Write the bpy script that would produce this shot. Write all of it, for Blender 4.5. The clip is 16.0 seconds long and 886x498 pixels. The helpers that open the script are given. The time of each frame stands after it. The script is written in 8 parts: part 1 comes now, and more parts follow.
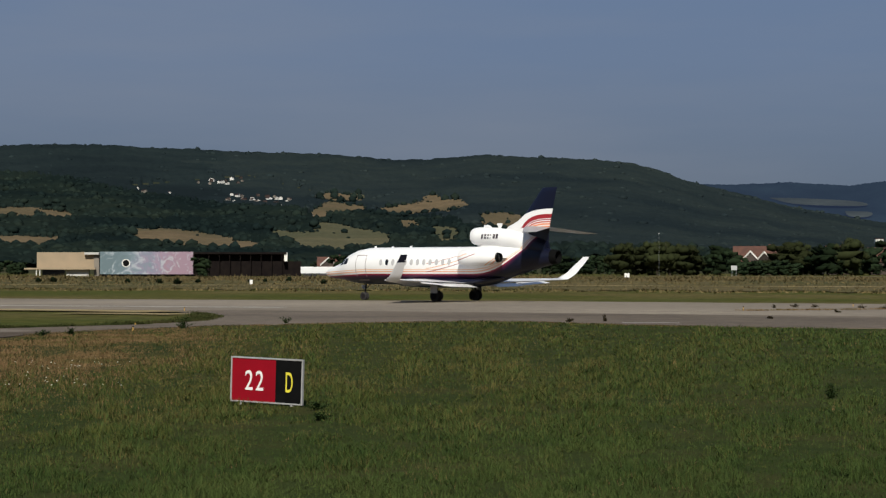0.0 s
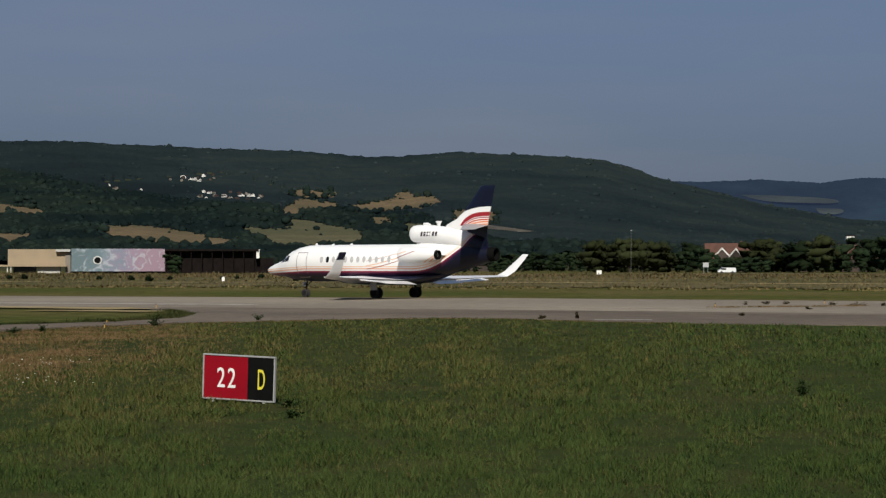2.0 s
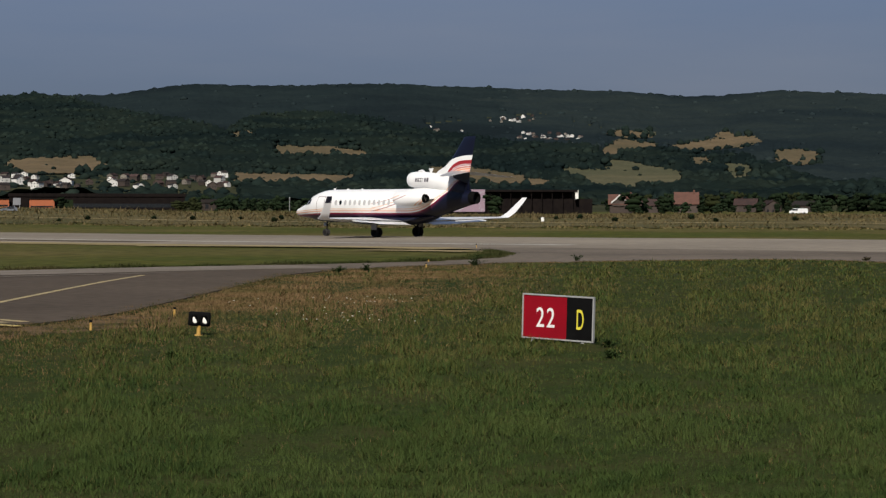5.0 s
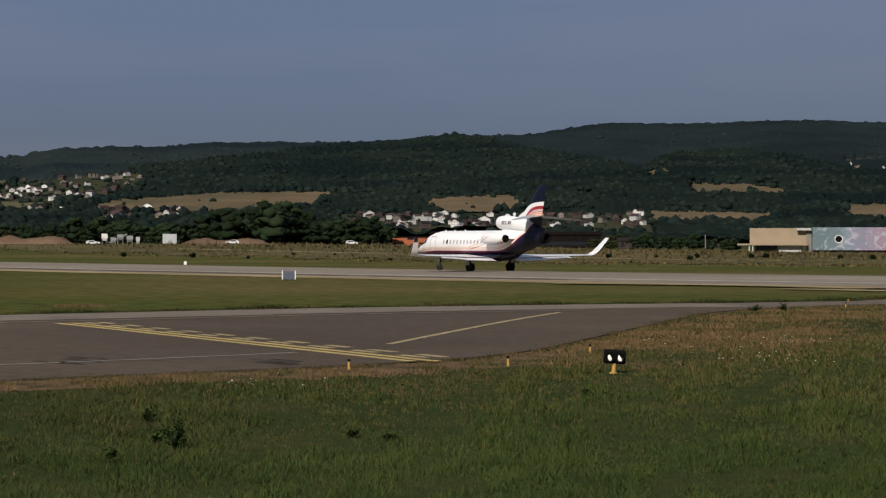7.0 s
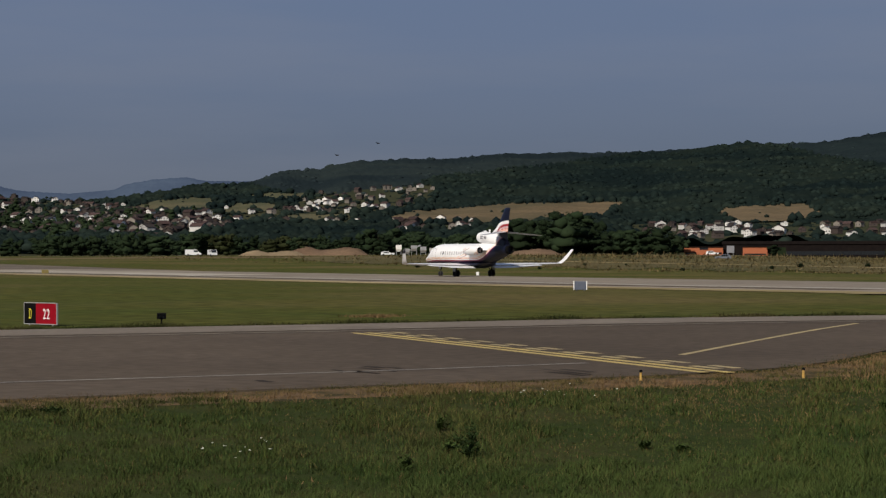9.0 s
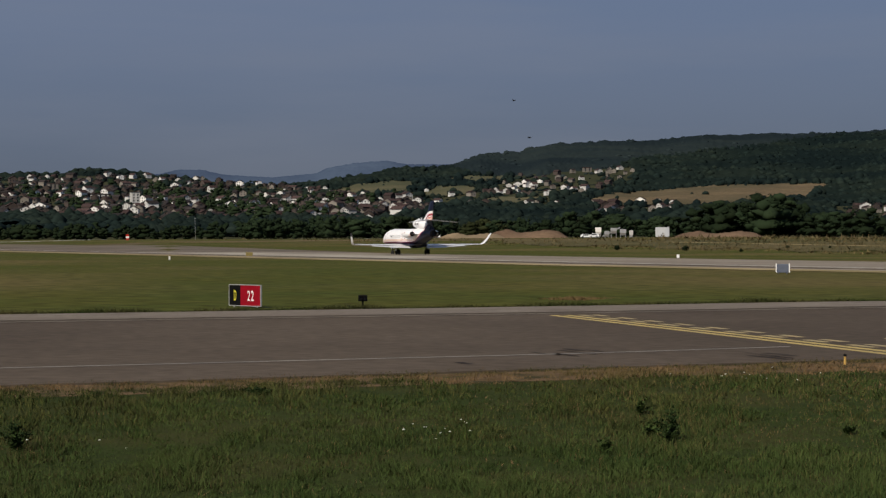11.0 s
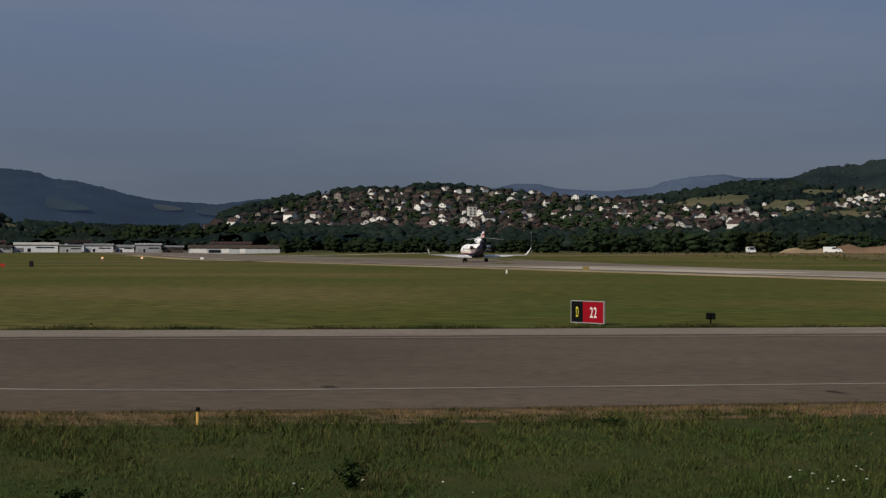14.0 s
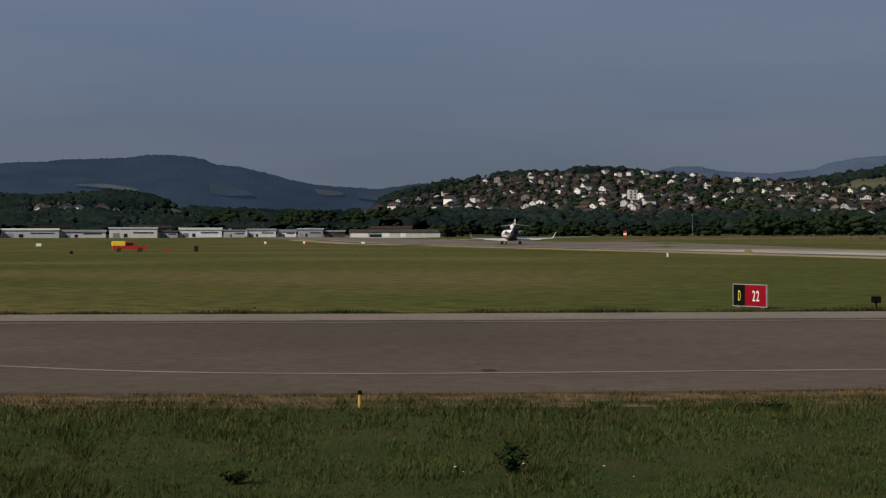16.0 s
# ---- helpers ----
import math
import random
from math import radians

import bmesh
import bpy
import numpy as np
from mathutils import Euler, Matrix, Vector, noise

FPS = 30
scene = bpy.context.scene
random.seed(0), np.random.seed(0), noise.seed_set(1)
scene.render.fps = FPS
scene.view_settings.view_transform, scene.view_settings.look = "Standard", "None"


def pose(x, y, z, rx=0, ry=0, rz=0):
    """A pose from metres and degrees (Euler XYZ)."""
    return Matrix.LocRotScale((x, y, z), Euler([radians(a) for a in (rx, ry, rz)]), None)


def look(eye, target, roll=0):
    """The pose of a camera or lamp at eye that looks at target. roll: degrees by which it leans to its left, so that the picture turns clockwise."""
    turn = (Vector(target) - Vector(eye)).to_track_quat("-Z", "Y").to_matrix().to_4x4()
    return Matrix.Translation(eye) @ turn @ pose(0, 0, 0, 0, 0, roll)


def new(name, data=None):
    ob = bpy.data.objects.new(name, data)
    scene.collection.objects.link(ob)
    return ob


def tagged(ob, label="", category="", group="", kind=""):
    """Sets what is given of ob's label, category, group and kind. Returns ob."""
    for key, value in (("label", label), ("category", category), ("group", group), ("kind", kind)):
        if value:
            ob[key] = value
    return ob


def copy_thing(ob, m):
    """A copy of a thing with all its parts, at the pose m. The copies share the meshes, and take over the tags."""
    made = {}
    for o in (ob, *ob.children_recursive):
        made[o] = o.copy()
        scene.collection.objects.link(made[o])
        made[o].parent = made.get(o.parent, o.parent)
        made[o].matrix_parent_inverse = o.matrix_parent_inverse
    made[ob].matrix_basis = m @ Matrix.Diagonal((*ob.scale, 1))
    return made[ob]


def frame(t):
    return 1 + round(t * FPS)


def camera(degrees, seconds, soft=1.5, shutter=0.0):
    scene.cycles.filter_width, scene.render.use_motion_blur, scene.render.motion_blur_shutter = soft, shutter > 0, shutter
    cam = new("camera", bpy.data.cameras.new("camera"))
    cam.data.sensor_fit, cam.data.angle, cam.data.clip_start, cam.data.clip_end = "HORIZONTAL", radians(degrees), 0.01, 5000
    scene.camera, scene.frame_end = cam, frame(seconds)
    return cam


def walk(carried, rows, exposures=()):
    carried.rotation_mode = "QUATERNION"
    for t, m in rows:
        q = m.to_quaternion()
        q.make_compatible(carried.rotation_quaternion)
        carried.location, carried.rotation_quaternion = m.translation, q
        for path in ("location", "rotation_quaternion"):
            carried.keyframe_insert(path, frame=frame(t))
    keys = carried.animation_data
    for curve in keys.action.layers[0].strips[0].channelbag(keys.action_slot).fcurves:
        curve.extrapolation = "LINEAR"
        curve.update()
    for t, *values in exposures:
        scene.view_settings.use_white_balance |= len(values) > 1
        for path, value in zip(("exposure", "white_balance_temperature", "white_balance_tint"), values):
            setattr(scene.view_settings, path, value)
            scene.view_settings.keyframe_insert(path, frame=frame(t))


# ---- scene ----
from mathutils.geometry import delaunay_2d_cdt

# ---- camera and its walk ----
EYE = (0.0, 0.0, 1.95)
cam = camera(26.106, 16.0, soft=1.34)


def aim(turn, tilt, roll, eye=EYE):
    return pose(eye[0], eye[1], eye[2], 90 + tilt, 0, turn) @ pose(0, 0, 0, 0, 0, roll)


STEP = (-1.62, 1.49, 1.97)
walk(cam, [
    (0.0, aim(0.0, 0.669, 0.01)), (0.5, aim(-0.066, 0.953, 0.055)), (1.0, aim(-0.545, 0.767, 0.02)),
    (1.5, aim(-0.821, 0.212, -0.03)), (2.0, aim(-0.829, 0.58, 0.004)), (2.5, aim(0.304, 0.639, 0.024)),
    (3.0, aim(1.899, 0.181, 0.004)), (3.2, aim(2.426, 0.099, 0.021)), (5.3, aim(10.164, -1.289, 0.002)),
    (5.5, aim(11.206, -1.206, 0.011)), (6.0, aim(13.89, -0.821, 0.088)), (6.5, aim(17.206, -0.276, 0.153)),
    (7.0, aim(21.119, -0.075, 0.096)), (7.5, aim(24.009, -0.148, -0.041)), (8.0, aim(25.964, 0.009, -0.113)),
    (8.5, aim(27.895, 0.204, -0.179)), (8.7, aim(28.747, 0.242, -0.142)), (10.8, aim(34.903, -0.28, -0.115)),
    (11.0, aim(35.812, -0.276, -0.135)), (11.5, aim(38.453, -0.412, -0.018)), (12.0, aim(40.885, -0.789, 0.209)),
    (12.5, aim(42.612, -1.068, 0.12)), (13.0, aim(43.891, -0.979, 0.036)), (13.5, aim(44.841, -0.503, 0.131)),
    (14.0, aim(45.83, 0.144, 0.125, STEP)), (14.5, aim(46.746, 0.343, -0.064, STEP)),
    (15.0, aim(47.713, -0.041, -0.109, STEP)), (15.5, aim(49.292, -0.177, -0.079, STEP)),
    (16.0, aim(50.624, -0.343, -0.102, STEP)),
], exposures=[(0.0, 0.13, 6500, 6), (3.0, 0.07, 6500, 6), (5.5, 0.10, 6550, 9), (6.5, 0.05, 6600, 10), (8.5, 0.0, 6640, 10), (11.5, 0.02, 6700, 10), (12.5, 0.10, 6720, 10), (13.2, 0.03, 6700, 9), (14.5, -0.07, 6680, 8), (16.0, -0.01, 6700, 8)])

# ---- world, sun ----
SUN_ELEV, SUN_FROM = 38.0, 180.0      # degrees up; bearing of the sun, clockwise from +y
world = bpy.data.worlds.new("sky")
scene.world = world
world.use_nodes = True
wn, wl = world.node_tree.nodes, world.node_tree.links
wn.clear()
sky = wn.new("ShaderNodeTexSky")
sky.sky_type, sky.sun_disc = "NISHITA", False
sky.sun_elevation, sky.sun_rotation = radians(SUN_ELEV), radians(SUN_FROM)
sky.altitude, sky.air_density, sky.dust_density, sky.ozone_density = 200, 1.0, 0.8, 4.0
co = wn.new("ShaderNodeTexCoord")
mp = wn.new("ShaderNodeMapping")
mp.inputs["Scale"].default_value = (2.0, 2.0, 14.0)
cl = wn.new("ShaderNodeTexNoise")
cl.inputs["Scale"].default_value, cl.inputs["Detail"].default_value = 1.6, 6
cr = wn.new("ShaderNodeMapRange")
cr.inputs["From Min"].default_value, cr.inputs["From Max"].default_value = 0.44, 0.74
cr.inputs["To Min"].default_value, cr.inputs["To Max"].default_value = 0.0, 0.34
cm = wn.new("ShaderNodeMixRGB")
cm.inputs[2].default_value = (4.3, 4.7, 5.8, 1)
bg = wn.new("ShaderNodeBackground")
bg.inputs["Strength"].default_value = 0.048
wo = wn.new("ShaderNodeOutputWorld")
wl.new(co.outputs["Generated"], mp.inputs["Vector"])
wl.new(mp.outputs[0], cl.inputs["Vector"])
wl.new(cl.outputs["Fac"], cr.inputs["Value"])
wl.new(cr.outputs[0], cm.inputs[0])
hz = wn.new("ShaderNodeMixRGB")          # thin even haze over the whole sky
hz.inputs[0].default_value = 0.93
up = wn.new("ShaderNodeSeparateXYZ")
hr = wn.new("ShaderNodeValToRGB")        # greyer towards the horizon, bluer above
for q, col in ((0.0, (0.205, 0.258, 0.372, 1)), (0.036, (0.215, 0.272, 0.396, 1)), (0.07, (0.250, 0.322, 0.485, 1)), (0.11, (0.268, 0.358, 0.568, 1)), (0.15, (0.262, 0.364, 0.600, 1))):
    (hr.color_ramp.elements[0] if q == 0.0 else hr.color_ramp.elements.new(q)).color = col
hr.color_ramp.elements[-1].color = (0.190, 0.300, 0.560, 1)
hs = wn.new("ShaderNodeVectorMath")
hs.operation = "SCALE"
hs.inputs["Scale"].default_value = 10.0
wl.new(co.outputs["Generated"], up.inputs[0])
wl.new(up.outputs[2], hr.inputs[0])
wl.new(hr.outputs[0], hs.inputs[0])
wl.new(hs.outputs[0], hz.inputs[2])
wl.new(sky.outputs[0], hz.inputs[1])
wl.new(hz.outputs[0], cm.inputs[1])
wl.new(cm.outputs[0], bg.inputs["Color"])
wl.new(bg.outputs[0], wo.inputs["Surface"])
lamp = bpy.data.lights.new("sun", "SUN")
lamp.energy, lamp.angle, lamp.color = 4.4, radians(0.5), (1.0, 0.94, 0.85)
sun = new("sun", lamp)
sb, se = radians(SUN_FROM), radians(SUN_ELEV)
sun.matrix_world = look((math.sin(sb) * math.cos(se) * 50, math.cos(sb) * math.cos(se) * 50, math.sin(se) * 50), (0, 0, 0))

# ---- materials ----
MATS = {}


def surf(name, a, b=None, scale=4.0, rough=0.8, fine=0.0, bump=0.0, metal=0.0, islands=0.0, objects=0.0, c=None, big=0.0, stretch=(1, 1, 1), lo=0.35, hi=0.65, spec=0.5):
    """A surface of two colours in patches of 1/scale metres; c: a third, in patches of 1/big metres; fine: a second, finer grain."""
    m = bpy.data.materials.new(name)
    m.use_nodes = True
    n, l = m.node_tree.nodes, m.node_tree.links
    p = n["Principled BSDF"]
    p.inputs["Roughness"].default_value, p.inputs["Metallic"].default_value = rough, metal
    p.inputs["Specular IOR Level"].default_value = spec
    b = b or tuple(v * 0.85 for v in a)
    tc, mpn = n.new("ShaderNodeTexCoord"), n.new("ShaderNodeMapping")
    mpn.inputs["Scale"].default_value = stretch
    l.new(tc.outputs["Object"], mpn.inputs["Vector"])

    def tex(s, d=5):
        t = n.new("ShaderNodeTexNoise")
        t.inputs["Scale"].default_value, t.inputs["Detail"].default_value = s, d
        l.new(mpn.outputs[0], t.inputs["Vector"])
        return t

    def span(x, x0, x1):
        r = n.new("ShaderNodeMapRange")
        r.inputs["From Min"].default_value, r.inputs["From Max"].default_value = x0, x1
        l.new(x, r.inputs["Value"])
        return r.outputs[0]

    def mix(f, x, y):
        k = n.new("ShaderNodeMixRGB")
        for i, s in ((0, f), (1, x), (2, y)):
            if isinstance(s, tuple):
                k.inputs[i].default_value = (*s[:3], 1)
            elif isinstance(s, float):
                k.inputs[i].default_value = s
            else:
                l.new(s, k.inputs[i])
        return k

    t = tex(scale)
    out = mix(span(t.outputs["Fac"], lo, hi), a, b).outputs[0]
    if c:
        out = mix(span(tex(big, 4).outputs["Fac"], 0.45, 0.62), out, c).outputs[0]

    def vary(x, amount):
        nonlocal out
        k = n.new("ShaderNodeHueSaturation")
        r = n.new("ShaderNodeMapRange")
        r.inputs["To Min"].default_value, r.inputs["To Max"].default_value = 1 - amount, 1 + amount
        l.new(x, r.inputs["Value"])
        l.new(r.outputs[0], k.inputs["Value"])
        l.new(out, k.inputs["Color"])
        out = k.outputs[0]

    if islands:
        vary(n.new("ShaderNodeNewGeometry").outputs["Random Per Island"], islands)
    if objects:
        vary(n.new("ShaderNodeObjectInfo").outputs["Random"], objects)
    if fine:
        vary(tex(scale * 9, 3).outputs["Fac"], fine)
    l.new(out, p.inputs["Base Color"])
    if bump:
        k = n.new("ShaderNodeBump")
        k.inputs["Strength"].default_value = bump
        l.new(tex(scale * 6, 3).outputs["Fac"], k.inputs["Height"])
        l.new(k.outputs[0], p.inputs["Normal"])
    MATS[name] = m
    return m


M_GRASS = surf("mown_grass", (0.068, 0.066, 0.016), (0.052, 0.062, 0.015), 0.12, 0.95, 1.0, 0.6, c=(0.098, 0.080, 0.030), big=0.03, stretch=(1, 1, 1), spec=0.02)
# Darkened soil colour: the shade between grass clumps is put into it.
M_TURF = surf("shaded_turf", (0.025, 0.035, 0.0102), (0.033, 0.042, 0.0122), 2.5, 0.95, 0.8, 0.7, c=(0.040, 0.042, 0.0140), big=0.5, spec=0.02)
M_BLADE = surf("grass_blades", (0.029, 0.049, 0.0136), (0.048, 0.070, 0.0178), 4.2, 0.8, 0, islands=0.22, c=(0.056, 0.076, 0.0210), big=0.4, lo=0.40, hi=0.60, spec=0.05)
M_DRYBLADE = surf("dry_grass_blades", (0.178, 0.112, 0.056), (0.142, 0.092, 0.044), 0.9, 0.85, 0, islands=0.2, c=(0.106, 0.080, 0.033), big=0.4, spec=0.03)
M_BLADEY = surf("olive_grass_blades", (0.064, 0.071, 0.0185), (0.079, 0.077, 0.0225), 0.8, 0.8, 0, islands=0.18, c=(0.096, 0.081, 0.028), big=0.2, spec=0.04)
M_VERGE = surf("dry_verge", (0.150, 0.092, 0.052), (0.100, 0.068, 0.036), 2.2, 0.95, 0.6, 0.6, c=(0.040, 0.036, 0.015), big=1.6, spec=0.05)
M_RUNWAY = surf("runway_asphalt", (0.216, 0.180, 0.139), (0.178, 0.149, 0.115), 0.12, 0.9, 0.35, 0.2, c=(0.260, 0.219, 0.168), big=0.03, spec=0.08)
M_TAXI = surf("taxiway_asphalt", (0.0850, 0.0655, 0.0485), (0.0980, 0.0760, 0.0565), 0.35, 0.92, 0.45, 0.35, c=(0.0730, 0.0565, 0.0425), big=0.07, spec=0.05)
M_TYRE = surf("tyre_rubber_marks", (0.125, 0.102, 0.082), (0.105, 0.086, 0.07), 0.6, 0.9, 0.3, spec=0.05)
M_PATCH = surf("tar_patch", (0.030, 0.024, 0.020), (0.055, 0.044, 0.036), 1.2, 0.9, 0.3, spec=0.05)
M_PALEPAVE = surf("pale_pavement", (0.40, 0.36, 0.29), (0.33, 0.29, 0.235), 0.15, 0.9, 0.35, 0.2, c=(0.28, 0.245, 0.195), big=0.05, spec=0.08)
M_CONC = surf("worn_edge", (0.195, 0.164, 0.130), (0.145, 0.120, 0.096), 0.6, 0.9, 0.4, c=(0.165, 0.137, 0.108), big=0.2, spec=0.06)
M_YLINE = surf("yellow_line", (0.50, 0.36, 0.11), (0.36, 0.27, 0.09), 1.5, 0.8, 0.3)
M_CREAMLINE = surf("faded_yellow_line", (0.40, 0.30, 0.13), (0.28, 0.22, 0.11), 1.5, 0.8, 0.3)
M_WLINE = surf("faded_line", (0.24, 0.21, 0.17), (0.15, 0.13, 0.11), 0.8, 0.85, 0.3)
M_PALE = surf("white_line", (0.42, 0.40, 0.36), (0.30, 0.28, 0.25), 0.5, 0.85, 0.2)
# Distant haze is put into these base colours: paler and bluer farther off.
M_FORESTFAR = surf("haze_tinted_upper_forest", (0.0164, 0.0246, 0.0262), (0.0206, 0.0298, 0.0300), 0.016, 0.95, 0.3, islands=0.10, c=(0.0128, 0.0190, 0.0214), big=0.003, spec=0.0)
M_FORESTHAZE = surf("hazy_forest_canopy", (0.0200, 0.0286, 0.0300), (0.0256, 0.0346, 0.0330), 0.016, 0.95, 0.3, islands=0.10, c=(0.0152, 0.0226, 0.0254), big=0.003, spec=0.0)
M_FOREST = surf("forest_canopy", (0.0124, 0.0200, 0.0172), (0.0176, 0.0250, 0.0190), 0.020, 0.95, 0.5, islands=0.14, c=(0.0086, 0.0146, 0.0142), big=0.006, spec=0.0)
M_HILL = surf("hill_ground", (0.044, 0.046, 0.026), (0.056, 0.054, 0.030), 0.02, 0.95, 0.3, c=(0.036, 0.040, 0.024), big=0.005, spec=0.0)
M_TREE = surf("leaves", (0.0125, 0.0210, 0.0105), (0.0180, 0.0260, 0.0122), 0.3, 0.9, 0, islands=0.08, objects=0.35, spec=0.02)
M_TREEY = surf("yellowing_leaves", (0.0235, 0.0270, 0.0112), (0.0180, 0.0228, 0.0098), 0.3, 0.9, 0, islands=0.10, objects=0.3, spec=0.02)
M_BARK = surf("bark", (0.06, 0.045, 0.03), (0.035, 0.028, 0.02), 3, 0.95, 0.2)
M_BLEACH = surf("bleached_grass", (0.36, 0.28, 0.155), (0.28, 0.218, 0.115), 0.1, 0.95, 0.3, c=(0.215, 0.168, 0.082), big=0.06, spec=0.03)
M_APRON = surf("apron_asphalt", (0.136, 0.109, 0.083), (0.104, 0.083, 0.064), 0.22, 0.9, 0.5, 0.3, c=(0.156, 0.127, 0.098), big=0.05, spec=0.08)
M_STRAW = surf("stubble_field", (0.146, 0.106, 0.060), (0.112, 0.083, 0.047), 0.022, 0.95, 0.55, c=(0.088, 0.072, 0.040), big=0.006, stretch=(1, 1, 1), spec=0.03)
M_OLIVE = surf("pasture", (0.080, 0.076, 0.042), (0.108, 0.094, 0.052), 0.022, 0.95, 0.55, c=(0.070, 0.070, 0.038), big=0.006, spec=0.03)
M_CROP = surf("dry_crop", (0.190, 0.142, 0.068), (0.142, 0.109, 0.050), 0.08, 0.95, 0, islands=0.18, c=(0.085, 0.074, 0.031), big=0.03, spec=0.0)
M_WEEDY = surf("weedy_ground", (0.082, 0.072, 0.033), (0.112, 0.090, 0.044), 0.05, 0.95, 0.5, 0.2, c=(0.062, 0.061, 0.026), big=0.02, stretch=(1.0, 0.35, 1), spec=0.02)
M_REED = surf("reeds", (0.104, 0.082, 0.040), (0.078, 0.066, 0.031), 0.08, 0.95, 0, islands=0.16, c=(0.124, 0.092, 0.046), big=0.03, spec=0.0)
M_WHITE = surf("white_render", (0.62, 0.60, 0.56), (0.55, 0.53, 0.50), 0.4, 0.9, 0.05, objects=0.35)
M_CREAM = surf("cream_render", (0.190, 0.164, 0.135), (0.150, 0.132, 0.112), 0.4, 0.9, 0.05, objects=0.3)
# On town houses this dark brown stands in for walls in shade.
M_UMBER = surf("brown_and_shade_render", (0.066, 0.050, 0.043), (0.048, 0.039, 0.035), 0.4, 0.9, 0.05, objects=0.35, spec=0.1)
M_TILE = surf("clay_tiles", (0.058, 0.035, 0.031), (0.041, 0.028, 0.026), 0.5, 0.9, 0.25, objects=0.45, spec=0.1)
M_DARKROOF = surf("brown_tiles", (0.034, 0.027, 0.025), (0.027, 0.023, 0.022), 0.5, 0.9, 0.2, objects=0.3, spec=0.1)
M_GLASSDARK = surf("dark_panes", (0.012, 0.013, 0.016), (0.018, 0.02, 0.022), 2, 0.15)
M_METAL = surf("grey_metal", (0.42, 0.42, 0.42), (0.34, 0.34, 0.35), 1.5, 0.45, 0.1, metal=0.6)
M_SHED = surf("pale_cladding", (0.50, 0.50, 0.50), (0.40, 0.41, 0.43), 0.2, 0.6, 0.1, objects=0.3, stretch=(4, 4, 0.3))
M_SHEDROOF = surf("sheet_roof", (0.24, 0.24, 0.25), (0.17, 0.17, 0.19), 0.3, 0.6, 0.1, objects=0.35)
M_RED = surf("sign_red", (0.245, 0.003, 0.011), (0.215, 0.003, 0.010), 3, 0.6, 0.05, spec=0.12)
M_BLACK = surf("black_paint", (0.004, 0.004, 0.004), (0.006, 0.006, 0.006), 4, 0.7, spec=0.05)
M_YELLOW = surf("yellow_paint", (0.50, 0.29, 0.06), (0.42, 0.26, 0.07), 8, 0.6, 0.15)
M_RAGGED = surf("ragged_edge_grass", (0.028, 0.038, 0.0115), (0.042, 0.047, 0.0155), 0.6, 0.9, 0, islands=0.2, c=(0.055, 0.048, 0.020), big=0.3, spec=0.03)
M_LEGY = surf("legend_yellow", (0.72, 0.62, 0.05), (0.66, 0.56, 0.05), 8, 0.5)
M_LEGW = surf("legend_white", (0.80, 0.78, 0.74), (0.74, 0.72, 0.70), 8, 0.5)
M_ALU = surf("aluminium_frame", (0.46, 0.45, 0.44), (0.38, 0.37, 0.36), 5, 0.4, 0.1, metal=0.3)
M_RUBBER = surf("rubber", (0.016, 0.015, 0.015), (0.024, 0.022, 0.022), 10, 0.8)
M_ORANGE = surf("orange_cladding", (0.36, 0.10, 0.038), (0.31, 0.09, 0.036), 0.4, 0.8, 0.1)
M_DARKWOOD = surf("dark_cladding_and_shade", (0.009, 0.007, 0.007), (0.013, 0.010, 0.009), 0.6, 0.9, 0.1, spec=0.03)
M_OCHRE = surf("ochre_render", (0.33, 0.25, 0.165), (0.29, 0.225, 0.15), 0.3, 0.9, 0.06)
M_SAND = surf("earth_heap", (0.26, 0.19, 0.115), (0.19, 0.135, 0.08), 0.1, 0.95, 0.35, c=(0.21, 0.155, 0.095), big=0.05, spec=0.05)
M_EARTH = surf("dark_earth_heap", (0.13, 0.082, 0.052), (0.095, 0.062, 0.04), 0.1, 0.95, 0.35, c=(0.16, 0.105, 0.066), big=0.05, spec=0.05)
M_SLATE = surf("blue_grey_panel", (0.07, 0.085, 0.12), (0.09, 0.10, 0.13), 4, 0.5)
M_CARW = surf("white_car_paint", (0.72, 0.72, 0.72), (0.70, 0.70, 0.70), 2, 0.25)
M_CARG = surf("grey_car_paint", (0.12, 0.13, 0.15), (0.14, 0.15, 0.17), 2, 0.25)
M_CARR = surf("red_car_paint", (0.42, 0.030, 0.016), (0.36, 0.028, 0.016), 2, 0.3)
M_CARY = surf("yellow_car_paint", (0.85, 0.58, 0.03), (0.80, 0.55, 0.03), 2, 0.35)
M_WEED = surf("weed_leaves", (0.020, 0.036, 0.0105), (0.032, 0.050, 0.014), 6, 0.8, 0, islands=0.4, spec=0.05)
M_WEEDL = surf("pale_weed_leaves", (0.034, 0.056, 0.0145), (0.050, 0.072, 0.019), 6, 0.8, 0, islands=0.4, spec=0.05)
M_FLOWER = surf("white_flowers", (0.55, 0.55, 0.48), (0.45, 0.45, 0.38), 6, 0.8, 0, islands=0.2)


def glow(name, col, strength, base=(0.8, 0.8, 0.8)):
    m = bpy.data.materials.new(name)
    m.use_nodes = True
    p = m.node_tree.nodes["Principled BSDF"]
    p.inputs["Base Color"].default_value = (*base, 1)
    p.inputs["Emission Color"].default_value, p.inputs["Emission Strength"].default_value = (*col, 1), strength
    return m


M_LAMPW = glow("lit_white_lamp", (1.0, 0.93, 0.8), 0.5, (0.5, 0.48, 0.45))
M_LAMPO = glow("lit_orange_lamp", (1.0, 0.35, 0.12), 1.5, (0.8, 0.3, 0.1))


